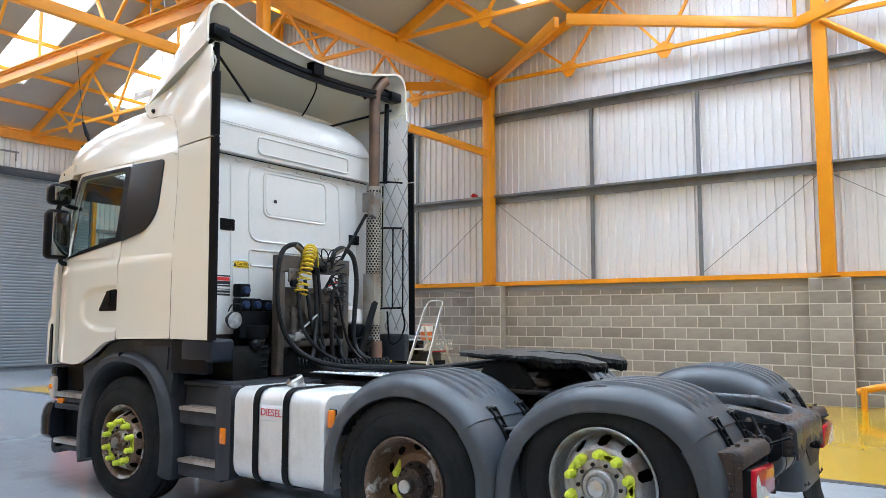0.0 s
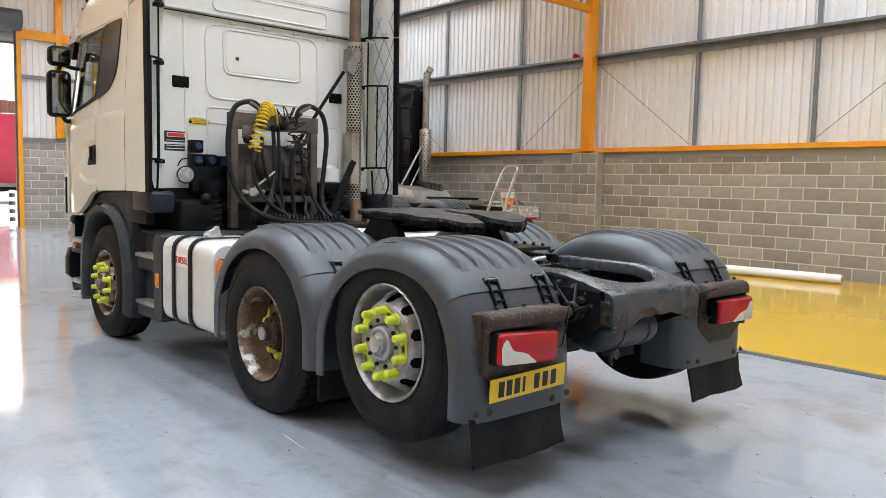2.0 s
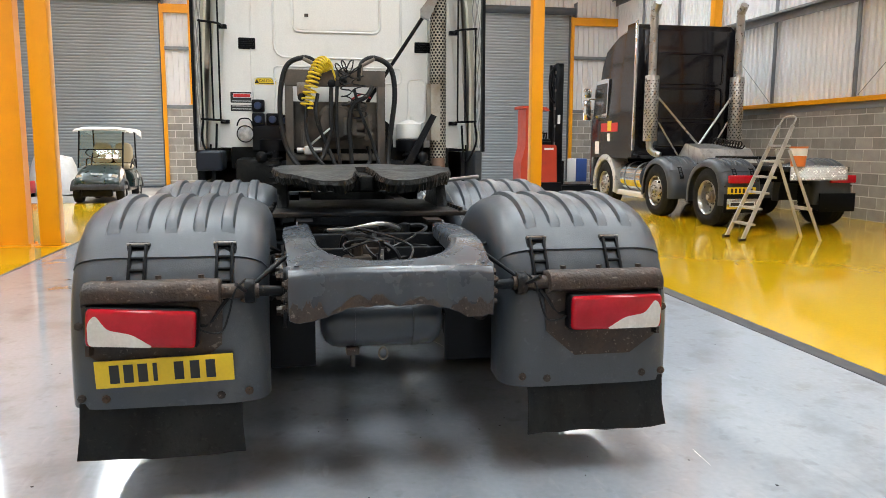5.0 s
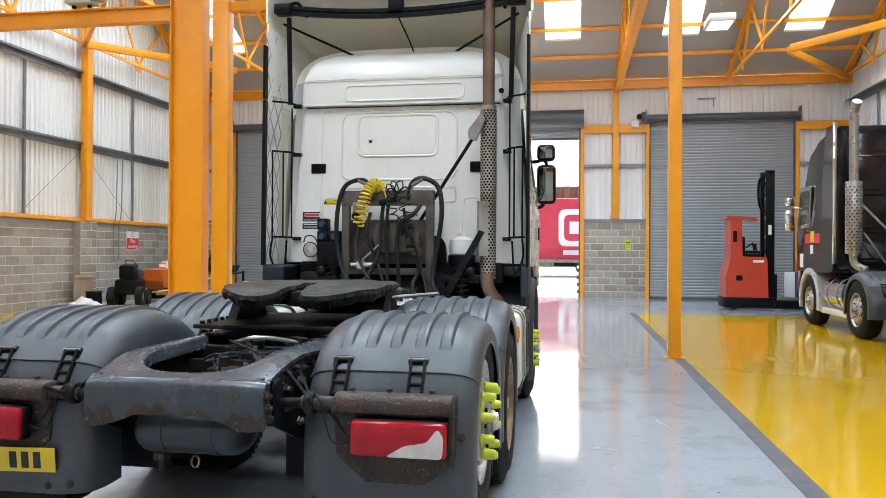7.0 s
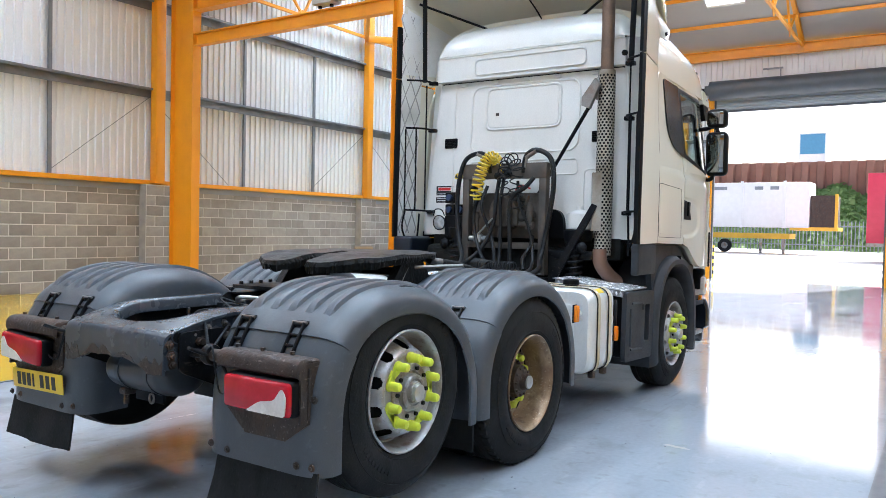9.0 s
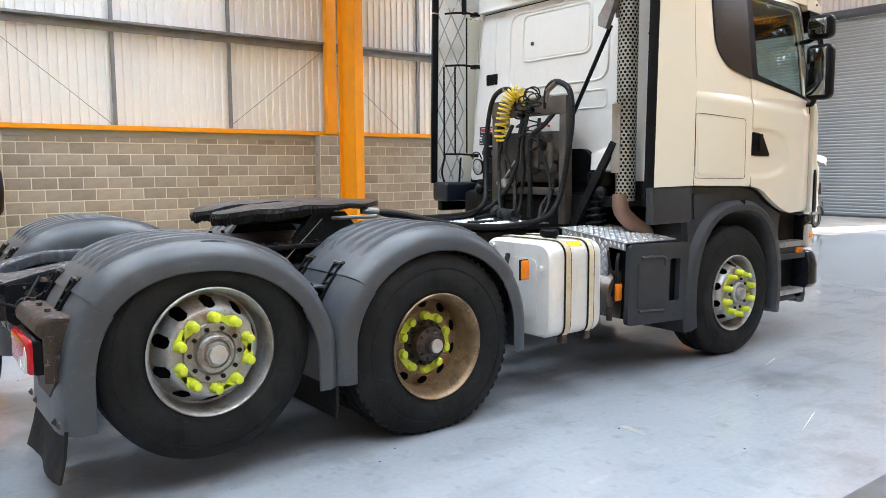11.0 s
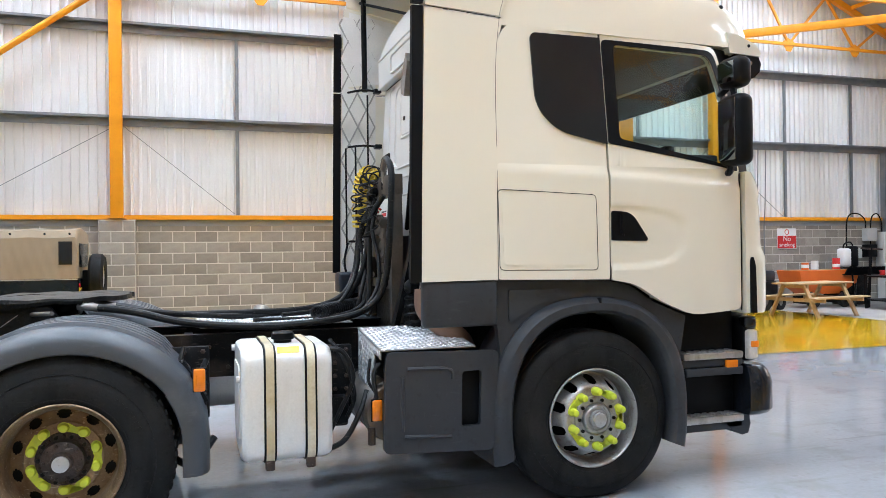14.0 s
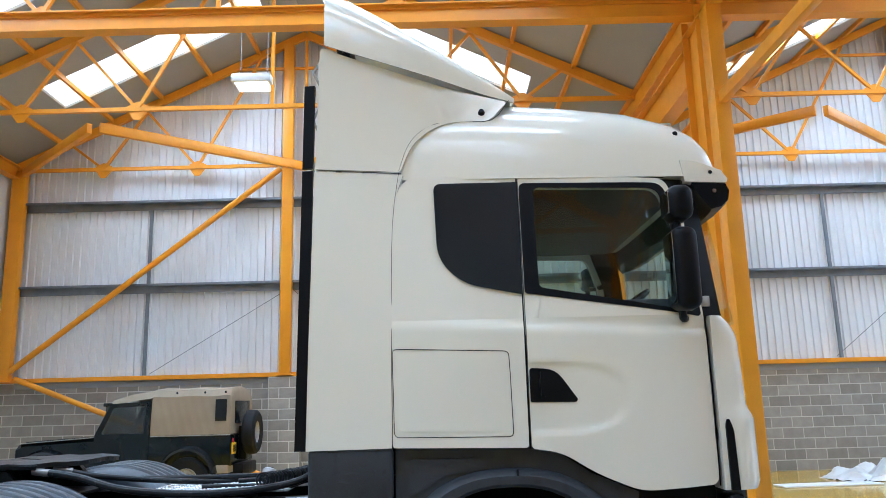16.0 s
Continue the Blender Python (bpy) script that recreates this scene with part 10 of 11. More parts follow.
for x in (-0.4, 0.32):
    part("outrigger", box(BM(), (x, -0.6, 0.05), (x + 0.14, 1.75, 0.24), 0.02), BLACK, t)
    part("load_wheel", rod(BM(), (x + 0.02, 1.6, 0.11), (x + 0.12, 1.6, 0.11), 0.11, 16), RUBBER, t)
    part("fork", box(BM(), (x + 0.1, 0.66, 0.28), (x + 0.2, 1.75, 0.32), 0.005), STEEL, t)
part("carriage", box(BM(), (-0.35, 0.63, 0.28), (0.4, 0.68, 0.95), 0.01), BLACK, t)
part("drive_wheel", rod(BM(), (-0.1, -0.35, 0.16), (0.15, -0.35, 0.16), 0.16, 18), RUBBER, t)
t = simple("drum_crate", "blue and white plastic container on the floor", "container", (-17.3, 7.7, 0), [("body", mat("blue_container", (0.03, 0.08, 0.28), (0.025, 0.07, 0.24), 0.45), [(-0.25, -0.05, 0.3, 0.25, 0.3, 1.0, 0.03)], ""), ("panel", WHITE_INK, [(0.2, -0.32, 0.3, 0.26, -0.05, 1.0, 0.02)], ""), ("stand", BLACK, [(-0.25, -0.3, 0, 0.25, 0.3, 0.3, 0.01)], "")])

# ---- step ladder ----
t = thing("step_ladder", "open aluminium step ladder behind the black truck", "ladder", (-5.62, 6.08, 0), -6)
for x in (-0.27, 0.27):
    part("stile", beam(BM(), (x, 0, 0), (x * 0.75, 0.71, 1.72), 0.024, 0.055, (0, 1, 0.4)), ALU, t)
    part("rear_leg", beam(BM(), (x, 1.22, 0), (x * 0.75, 0.68, 1.36), 0.02, 0.04, (0, 1, 0.4)), ALU, t)
    part("hand_rail", tube(BM(), [(x * 0.75, 0.70, 1.70), (x * 0.72, 0.75, 1.80), (x * 0.5, 0.77, 1.85), (0, 0.77, 1.86)], 0.013, 8, 5), ALU, t)
    part("rubber_foot", box(BM(), (x - 0.03, -0.05, 0), (x + 0.03, 0.05, 0.04)), BLACK, t)
for i in range(6):
    z = 0.25 + 0.235 * i
    y = 0.414 * z
    w = 0.27 * (1 - 0.125 * z)
    part("tread", box(BM(), (-w, y - 0.02, z - 0.02), (w, y + 0.1, z + 0.01), 0.004), ALU, t)
part("rear_bar", box(BM(), (-0.25, 1.05, 0.45), (0.25, 1.07, 0.5)), ALU, t)
t = thing("bucket", "red and white plastic bucket on the truck deck", "bucket", (-6.25, 7.52, 1.088))
part("tub", lathe(BM(), [(0, 0), (0.11, 0), (0.135, 0.30), (0.145, 0.30), (0.145, 0.32), (0.125, 0.32), (0.10, 0.02), (0, 0.02)], Matrix.Identity(4), 24), mat("red_orange_plastic", (0.70, 0.19, 0.04), (0.62, 0.16, 0.04), 0.4), t)
part("label_band", lathe(BM(), [(0.124, 0.17), (0.1275, 0.17), (0.1375, 0.29), (0.134, 0.29)], Matrix.Identity(4), 24), WHITE_INK, t)

# ---- the black truck beside the north wall ----
GLOSS = mat("black_gloss_paint", (0.012, 0.010, 0.013), (0.010, 0.009, 0.011), 0.12, rvar=0.04, coat=0.15, ior=1.42)
INOX = mat("dull_stainless", (0.46, 0.45, 0.43), (0.38, 0.37, 0.35), 0.30, 0.75, scale=6)
TINT = glass("grey_tinted_glass", (0.55, 0.60, 0.60))
white_truck = truck
truck = thing("black_tractor_unit", "glossy black tractor unit with chrome stacks beside the wall", "truck", (-9.2, 7.88, 0))
for x, z in ((-3.05, 0.5), (-0.35, 0.5), (1.65, 0.5)):
    for s in (1, -1):
        wheel(x, z, s, "convex" if x < 0 else "dish", INOX, tuple(range(10)))
for x in (-0.35, 1.60):
    for s in (1, -1):
        guard(x, s, x > 0)
rings = []
for x, z1, w in ((-3.95, 2.2, 1.0), (-3.9, 2.9, 1.06), (-3.75, 3.35, 1.1), (-3.4, 3.7, 1.14), (-2.6, 3.95, 1.18), (-1.85, 4.02, 1.2), (-1.75, 4.0, 1.2)):
    rings.append([Vector((x, y * 1.24, 1.12)) for y in (-1, 1)] + [Vector((x, 1.25, 1.9)), Vector((x, w, z1 - 0.12)), Vector((x, w - 0.14, z1)), Vector((x, -w + 0.14, z1)), Vector((x, -w, z1 - 0.12)), Vector((x, -1.25, 1.9))])
cab = part("cab", loft(BM(), rings), GLOSS, truck)
part("cab_front", box(BM(), (-4.25, -1.2, 0.4), (-3.9, 1.2, 2.1), 0.12), GLOSS, truck)
for s in (1, -1):
    part("side_window", sheet(BM(), rounded([(-3.05, 2.15), (-3.05, 2.85), (-3.75, 2.85), (-3.85, 2.1)], 0.05), [], lambda x, z, d: Vector((x, s * (1.262 - 0.028 * (z - 1.9) - d), z)), 0.02), DARK_GLASS, cab)
    part("window_trim", sheet(BM(), rounded([(-3.0, 2.05), (-3.0, 2.95), (-3.80, 2.95), (-3.92, 2.05)], 0.05), [rounded([(-3.05, 2.15), (-3.05, 2.85), (-3.75, 2.85), (-3.85, 2.1)], 0.05)], lambda x, z, d: Vector((x, s * (1.268 - 0.03 * (z - 1.9) - d), z)), 0.02), CHROME, cab, "polished window trim")
    f = part("side_fairing", sheet(BM(), [(-1.55, 1.15), (-1.55, 4.0), (-1.95, 4.0), (-2.2, 2.9), (-2.2, 1.15)], [], lambda x, z, d: Vector((x, s * (1.26 - d), z)), 0.02), GLOSS, truck)
    part("chrome_edge", box(BM(), (-1.56, s * 1.2, 1.3), (-1.52, s * 1.265, 4.05), 0.01), CHROME, f)
    stack = part("exhaust_pipe", tube(BM(), [(-1.25, s * 0.98, 1.45), (-1.25, s * 0.98, 2.0), (-1.25, s * 0.98, 4.1), (-1.22, s * 0.98, 4.22), (-1.1, s * 0.98, 4.36)], 0.085, 16, 6), INOX, truck, "dull stainless exhaust stack")
    part("heat_shield", lathe(BM(), [(0.14, 1.5), (0.15, 1.52), (0.15, 2.85), (0.14, 2.87)], Matrix.Translation((-1.25, s * 0.98, 0)), 24), INOX, stack)
    bm = BM()
    for j in range(22):
        for k in range(12):
            a = 2 * math.pi * (k + 0.5 * (j % 2)) / 12
            m = Matrix.Translation((-1.25, s * 0.98, 1.58 + 0.056 * j)) @ Matrix.Rotation(a, 4, "Z") @ Matrix.Translation((0.1508, 0, 0)) @ Matrix.Rotation(radians(90), 4, "Y")
            bm.faces.new([bm.verts.new(m @ Vector((0.016 * math.cos(q * math.pi / 3), 0.016 * math.sin(q * math.pi / 3), 0))) for q in range(6)])
    tagged(part("shield_hole", bm, BLACK, stack, "dark perforations", smooth=0), kind="stuff")
    part("stack_elbow", tube(BM(), [(-1.25, s * 0.98, 1.5), (-1.25, s * 0.98, 1.35), (-1.2, s * 0.9, 1.25), (-1.1, s * 0.8, 1.2)], 0.07, 12, 5), INOX, stack)
    part("stay_tube", rod(BM(), (-1.25, s * 0.9, 2.5), (-0.95, -s * 0.1, 1.3), 0.022, 8), INOX, truck)
    part("stay_tube", rod(BM(), (-1.25, s * 0.8, 1.9), (-1.2, s * 0.35, 1.2), 0.018, 8), INOX, truck)
    part("mirror_head", box(BM(), (-4.0, s * 1.3, 2.0), (-3.88, s * 1.5, 2.5), 0.04), CHROME, truck)
    part("mirror_head", box(BM(), (-4.0, s * 1.3, 2.55), (-3.88, s * 1.5, 2.78), 0.04), CHROME, truck)
    part("mirror_arm", rod(BM(), (-3.95, s * 1.15, 2.52), (-3.95, s * 1.35, 2.52), 0.02, 8), CHROME, truck)
    rings = []
    for i in range(25):
        w = radians(-14 + 208 * i / 24)
        pt = lambda r, y: Vector((-3.05 - r * math.cos(w), s * y, 0.5 + r * math.sin(w)))
        rings.append([pt(0.56, 0.86), pt(0.56, 1.26), pt(0.60, 1.28), pt(0.70, 1.26), pt(0.71, 0.86)])
    part("wheel_arch", loft(BM(), rings), mat("silver_arch_paint", (0.55, 0.55, 0.54), (0.5, 0.5, 0.49), 0.3, 0.3), truck, "silver wheel arch")
    part("fuel_tank", rod(BM(), (-2.15, s * 0.92, 0.72), (-1.1, s * 0.92, 0.72), 0.33, 28), CHROME, truck, "polished round tank")
    for x in (-1.9, -1.35):
        part("tank_strap", lathe(BM(), [(0.335, -0.03), (0.34, -0.02), (0.34, 0.02), (0.335, 0.03)], along((x, s * 0.92, 0.72), (x + 1, s * 0.92, 0.72)), 28), GALV, truck)
    part("side_skirt", box(BM(), (-2.45, s * 1.05, 0.3), (-1.0, s * 1.2, 0.42), 0.02), WHITE, truck)
    part("tail_lamp", box(BM(), (2.29, s * 0.72, 0.78), (2.36, s * 1.2, 0.92), 0.02), RED_LENS, truck)
    part("mud_flap", box(BM(), (2.28, s * 0.55, 0.28), (2.30, s * 1.25, 0.6), 0.005), BLACK, truck)
    part("flap_panel", box(BM(), (2.302, s * 0.62, 0.34), (2.306, s * 1.2, 0.52), 0.002), CHROME if s < 0 else BLACK, truck)
part("flap_bar", box(BM(), (2.307, -1.15, 0.385), (2.31, -0.68, 0.47)), WHITE_INK, truck)
part("flap_bar", box(BM(), (2.311, -1.13, 0.40), (2.314, -0.70, 0.455)), INK, truck)
plate2 = part("number_plate", box(BM(), (2.31, -1.2, 0.60), (2.318, -0.68, 0.715), 0.002), PLATE, truck, "yellow number plate with blank bars")
for k in range(6):
    part("plate_bar", box(BM(), (2.317, -1.14 + 0.072 * k, 0.62), (2.3195, -1.10 + 0.072 * k, 0.695)), INK, plate2)
for x0, x1, z0, z1, m in ((-3.35, -2.35, 1.72, 1.92, RED_INK), (-2.95, -2.72, 1.74, 1.97, PLATE), (-2.95, -2.8, 1.5, 1.68, WHITE_INK), (-3.7, -3.45, 1.2, 1.5, WHITE_INK)):
    part("side_graphic", box(BM(), (x0, -1.252, z0), (x1, -1.25 - (0.006 if m is RED_INK else 0.008), z1)), m, cab)
for s in (1, -1):
    part("chassis_rail", box(BM(), (-3.6, s * 0.36, 0.75), (2.2, s * 0.40, 1.02)), CHASSIS, truck)
part("cab_back", box(BM(), (-1.78, -1.15, 1.2), (-1.72, 1.15, 3.9), 0.02), GLOSS, truck)
for loop in (rect(-0.9, 2.75, 0.9, 3.4, 0.1), rect(-0.9, 2.0, 0.9, 2.65, 0.1), rect(-0.9, 1.4, 0.9, 1.9, 0.08)):
    part("pressed_line", tube(BM(), [Vector((-1.715, u, v)) for u, v in loop + loop[:1]], 0.02, 6, 0), GLOSS, truck)
part("tread_deck", prism(BM(), [(-0.9, -0.55, 1.08), (-0.5, -0.55, 1.45), (0.1, -0.55, 1.35), (0.4, -0.55, 1.05)], (0, 1.1, 0)), ALU, truck, "raised aluminium deck plate")
part("deck", box(BM(), (-1.5, -0.55, 1.0), (3.0, 0.55, 1.08), 0.01), CHASSIS, truck)
chequer((2.35, -0.52, 1.082), (0.65, 0, 0), (0, 1.04, 0), 8, 16, "deck_plate")
chequer((3.004, -0.52, 1.08), (0, 0, -0.22), (0, 1.04, 0), 4, 16, "deck_plate")
part("fifth_wheel", sheet(BM(), plate_outline(), [], lambda x, y, d: Vector((x + 0.6, y, 1.22 - d)), 0.05), GREASE, truck)
part("hose_bundle", coil(BM(), (-0.5, 0.1, 1.5), (0.2, 0.3, 1.42), 0.07, 10, 0.014), HOSE, truck)
truck = white_truck

# ---- off-road car with canvas top ----
DKGREEN = mat("dark_green_car_paint", (0.006, 0.010, 0.011), (0.005, 0.008, 0.009), 0.16, coat=0.0, ior=1.35, rvar=0.05)
CANVAS = mat("tan_canvas", (0.31, 0.245, 0.165), (0.27, 0.21, 0.14), 0.85, scale=2, fine=200, bump=0.2)
FLARE = mat("glossy_flare_plastic", (0.006, 0.007, 0.008), (0.005, 0.006, 0.007), 0.10, rvar=0.03, coat=0.6)
t = thing("off_road_car", "dark green off-road car with tan canvas top", "car", (2.9, -9.15, 0))
part("tub", box(BM(), (-1.75, -0.8, 0.62), (0.5, 0.8, 1.16), 0.03), DKGREEN, t)
bm = BM()
loft(bm, [[Vector((x, y * w, z)) for y, z in ((-0.8, 0.6), (-0.8, h - 0.08), (-0.7, h), (0.7, h), (0.8, h - 0.08), (0.8, 0.6))] for x, h, w in ((0.45, 1.18, 1.0), (0.9, 1.17, 0.99), (1.9, 1.12, 0.97), (2.05, 1.06, 0.96))])
part("bonnet", bm, DKGREEN, t)
for s in (1, -1):
    d = part("door", sheet(BM(), rounded([(-0.30, 0.62), (-0.30, 1.78), (0.42, 1.74), (0.66, 1.2), (0.66, 0.62)], 0.03), [rounded([(-0.22, 1.22), (-0.22, 1.70), (0.38, 1.67), (0.56, 1.22)], 0.03)], lambda x, z, dd: Vector((x, s * (0.815 - 0.10 * max(0, z - 1.16) - dd), z)), 0.03, [("v", 1.16)]), DKGREEN, t)
    part("door_glass", sheet(BM(), rounded([(-0.22, 1.22), (-0.22, 1.70), (0.38, 1.67), (0.56, 1.22)], 0.03), [], lambda x, z, dd: Vector((x, s * (0.80 - 0.10 * max(0, z - 1.16) - dd), z)), 0.004), TINT, d).visible_shadow = False
    for x in (-1.0, 1.5):
        w = part("wheel", lathe(BM(), [(0, 0), (0.16, 0), (0.2, 0.03), (0.21, -0.02), (0, -0.1)], along((x, s * 0.86, 0.4), (x, s * 2, 0.4)), 24), RIM_GREY, t)
        part("tyre", lathe(BM(), [(0.2, -0.22), (0.34, -0.22), (0.39, -0.18), (0.4, -0.1), (0.39, -0.02), (0.34, 0.02), (0.2, 0.0)], along((x, s * 0.86, 0.4), (x, s * 2, 0.4)), 36, True), RUBBER, w)
        rings = []
        for i in range(15):
            a = radians(10 + 160 * i / 14)
            pt = lambda r, y: Vector((x - r * math.cos(a), s * y, 0.42 + r * 1.05 * math.sin(a)))
            rings.append([pt(0.46, 0.76), pt(0.46, 0.93), pt(0.50, 0.93), pt(0.54, 0.82), pt(0.54, 0.76)])
        part("wing_flare", loft(BM(), rings), FLARE, t, "glossy black wing flare")
    part("tail_lamp", lathe(BM(), [(0, 0.03), (0.04, 0.02), (0.045, 0)], along((-1.75, s * 0.68, 1.05), (-3, s * 0.68, 1.05)), 14), RED_LENS, t)
bm = BM()
sec = []
for a, b in zip([(-0.8, 1.17), (-0.79, 1.5), (-0.74, 1.85), (-0.62, 1.97), (0, 2.02), (0.62, 1.97), (0.74, 1.85), (0.79, 1.5)], [(-0.79, 1.5), (-0.74, 1.85), (-0.62, 1.97), (0, 2.02), (0.62, 1.97), (0.74, 1.85), (0.79, 1.5), (0.8, 1.17)]):
    sec += [(a[0] + (b[0] - a[0]) * k / 5, a[1] + (b[1] - a[1]) * k / 5) for k in range(5)]
sec.append((0.8, 1.17))


def sag(x, z):
    """Slack cloth: it hangs in between its hoops and wrinkles towards the lashed lower edge."""
    hoop = 0.5 - 0.5 * math.cos(2 * math.pi * (x + 1.70) / 0.69)
    return 1 - 0.022 * hoop * min(1.0, (z - 1.17) / 0.3) + 0.009 * math.sin(17 * x + 9 * z) * max(0.0, 1.7 - z) + 0.005 * math.sin(41 * x - 13 * z)


loft(bm, [[Vector((x, y * sag(x, z), 1.17 + (z - 1.17) * (1 - (0.06 if k == 0 else 0.0) - 0.02 * (0.5 - 0.5 * math.cos(2 * math.pi * (x + 1.70) / 0.69))))) for y, z in sec] for k, x in enumerate([-1.73, -1.70] + [-1.70 + 1.38 * j / 30 for j in range(1, 31)])])
cv = part("canvas_top", bm, CANVAS, t, "tan canvas hood")
for x in (-1.62, -1.25, -0.75):
    part("canvas_eyelet", rod(BM(), (x, 0.725, 1.90), (x, 0.745, 1.91), 0.018, 10), BLACK, cv)
part("hood_rail", box(BM(), (-1.74, 0.80, 1.150), (-0.32, 0.812, 1.166), 0.003), INOX, t, "bright capping rail under the canvas")
for s in (1, -1):
    # Thin bright plates paint the light reflected along the wing edges.
    part("wing_top", prism(BM(), [(0.70, s * 0.80, 1.16), (2.02, s * 0.80, 1.08), (2.02, s * 0.56, 1.085), (0.70, s * 0.56, 1.165)], (0, 0, 0.012)), INOX, t, "bright plate painting in the reflection along the wing edge")
bm = BM()
loft(bm, [[Vector((x, y * k, z - dz)) for y, z in ((-0.74, 1.83), (-0.62, 1.96), (0, 2.0), (0.62, 1.96), (0.74, 1.83))] for x, dz, k in ((-0.33, 0.0, 1.0), (0.1, 0.06, 0.99), (0.44, 0.16, 0.97))], closed=False)
part("canvas_front", bm, CANVAS, cv)
part("rear_window", box(BM(), (-1.745, -0.5, 1.35), (-1.73, 0.5, 1.75), 0.004), DARK_GLASS, cv)
part("side_window", box(BM(), (-1.66, 0.775, 1.4), (-1.46, 0.80, 1.78), 0.004), DARK_GLASS, cv)
part("windscreen", box(BM(), (0.52, -0.68, 1.2), (0.54, 0.68, 1.72), 0.004), TINT, t).visible_shadow = False
part("screen_frame", box(BM(), (0.45, -0.75, 1.70), (0.56, 0.75, 1.76), 0.01), DKGREEN, t)
part("dash", box(BM(), (0.3, -0.72, 1.0), (0.5, 0.72, 1.2), 0.03), BLACK, t)
for y in (-0.4, 0.4):
    part("seat", box(BM(), (-0.25, y - 0.22, 0.9), (-0.1, y + 0.22, 1.5), 0.05), BLACK, t)
part("number_plate", box(BM(), (-1.77, 0.50, 0.82), (-1.76, 0.78, 1.02), 0.002), PLATE, t, "yellow number plate with blank bars")
for k in range(3):
    part("plate_bar", box(BM(), (-1.775, 0.54 + 0.07 * k, 0.86), (-1.769, 0.58 + 0.07 * k, 0.98)), INK, t)
sw = part("spare_wheel", lathe(BM(), [(0.2, -0.12), (0.34, -0.12), (0.39, -0.08), (0.4, 0), (0.39, 0.08), (0.34, 0.12), (0.2, 0.1)], along((-1.98, 0.2, 1.18), (-3, 0.2, 1.18)), 36, True), RUBBER, t, "spare wheel on the tail")
part("spare_rim", lathe(BM(), [(0, 0.02), (0.12, 0.03), (0.19, 0.07), (0.21, 0.1), (0.2, -0.1), (0, -0.1)], along((-1.98, 0.2, 1.18), (-3, 0.2, 1.18)), 24), RIM_GREY, sw)
part("spare_carrier", box(BM(), (-1.9, 0.1, 0.7), (-1.75, 0.3, 1.3), 0.02), BLACK, t)
part("chassis", box(BM(), (-1.9, -0.5, 0.42), (2.1, 0.5, 0.64), 0.03), BLACK, t)
part("front_bumper", box(BM(), (2.05, -0.8, 0.5), (2.2, 0.8, 0.68), 0.02), BLACK, t)
part("filler_panel", box(BM(), (-1.72, -0.82, 0.5), (-1.5, 0.82, 0.64), 0.01), CANVAS, t)

# ---- outside, seen through the open door ----
YARD = mat("pale_concrete_yard", (0.50, 0.485, 0.455), (0.43, 0.415, 0.39), 0.75, scale=0.4, dirt=(0.17, 0.165, 0.15), dirt_scale=0.25, dirt_at=0.66)
bm = BM()
box(bm, (-400, -300, -0.25), (X_W - 0.3, 300, -0.01))
box(bm, (X_W - 0.3, -300, -0.25), (400, Y_S - 0.35, -0.01))
box(bm, (X_W - 0.3, Y_N + 0.35, -0.25), (400, 300, -0.01))
box(bm, (X_E + 0.35, Y_S - 0.35, -0.25), (400, Y_N + 0.35, -0.01))
solid("ground", bm, YARD, "sunlit pale concrete yard with damp patches", "ground", "structure")
CABIN = mat("white_cabin_paint", (0.75, 0.76, 0.76), (0.7, 0.71, 0.71), 0.5)
YELLOWP = mat("yellow_trailer_paint", (0.70, 0.42, 0.02), (0.62, 0.36, 0.02), 0.5)
t = thing("cabin_trailer", "white site cabin carried on a yellow low trailer", "trailer", (-58, -8.4, 0))
part("cabin", box(BM(), (-1.4, -5.2, 1.95), (1.4, 3.3, 5.3), 0.05), CABIN, t)
for y in (-3.2, -0.2, 0.9):
    part("cabin_vent", box(BM(), (1.38, y - (0.7 if y < -1 else 0.3), 4.75), (1.42, y + (0.7 if y < -1 else 0.3), 5.0)), GALV, t)
for y in (-1.4, 1.6):
    part("cabin_post", box(BM(), (1.4, y - 0.1, 1.9), (1.48, y + 0.1, 5.4)), CABIN, t)
part("bed", box(BM(), (-1.3, -5.0, 1.1), (1.35, 2.0, 1.5)), YELLOWP, t)
part("swan_neck", box(BM(), (-1.3, 2.0, 1.75), (1.35, 5.2, 2.0)), YELLOWP, t)
part("headboard", box(BM(), (-1.3, 3.35, 2.0), (1.3, 5.0, 4.3)), RUST, t, "rusty steel headboard")
part("headboard_frame", box(BM(), (1.3, 4.95, 1.9), (1.4, 5.15, 4.4)), YELLOWP, t)
for y in (-4.0, -2.6):
    part("tyre", lathe(BM(), [(0.25, -0.15), (0.5, -0.15), (0.52, 0), (0.5, 0.15), (0.25, 0.15)], along((1.2, y, 0.52), (2, y, 0.52)), 24, True), RUBBER, t)
    part("rim", rod(BM(), (1.15, y, 0.52), (1.3, y, 0.52), 0.26, 18), STEEL, t)
for y in (0.0, 1.6):
    part("landing_leg", box(BM(), (1.1, y - 0.1, 0), (1.3, y + 0.1, 1.2)), STEEL, t)
CURTAIN = mat("red_curtain_side", (0.55, 0.03, 0.07), (0.50, 0.025, 0.06), 0.5)
t = thing("curtain_trailer", "red curtain-sided trailer with white panels in the yard", "trailer", (-46, 6.0, 0))
part("body", box(BM(), (-1.25, -6.5, 1.0), (1.25, 7.0, 5.0), 0.05), CURTAIN, t)
part("side_rail", box(BM(), (1.2, -6.5, 0.85), (1.3, 7.0, 1.05)), STEEL, t)
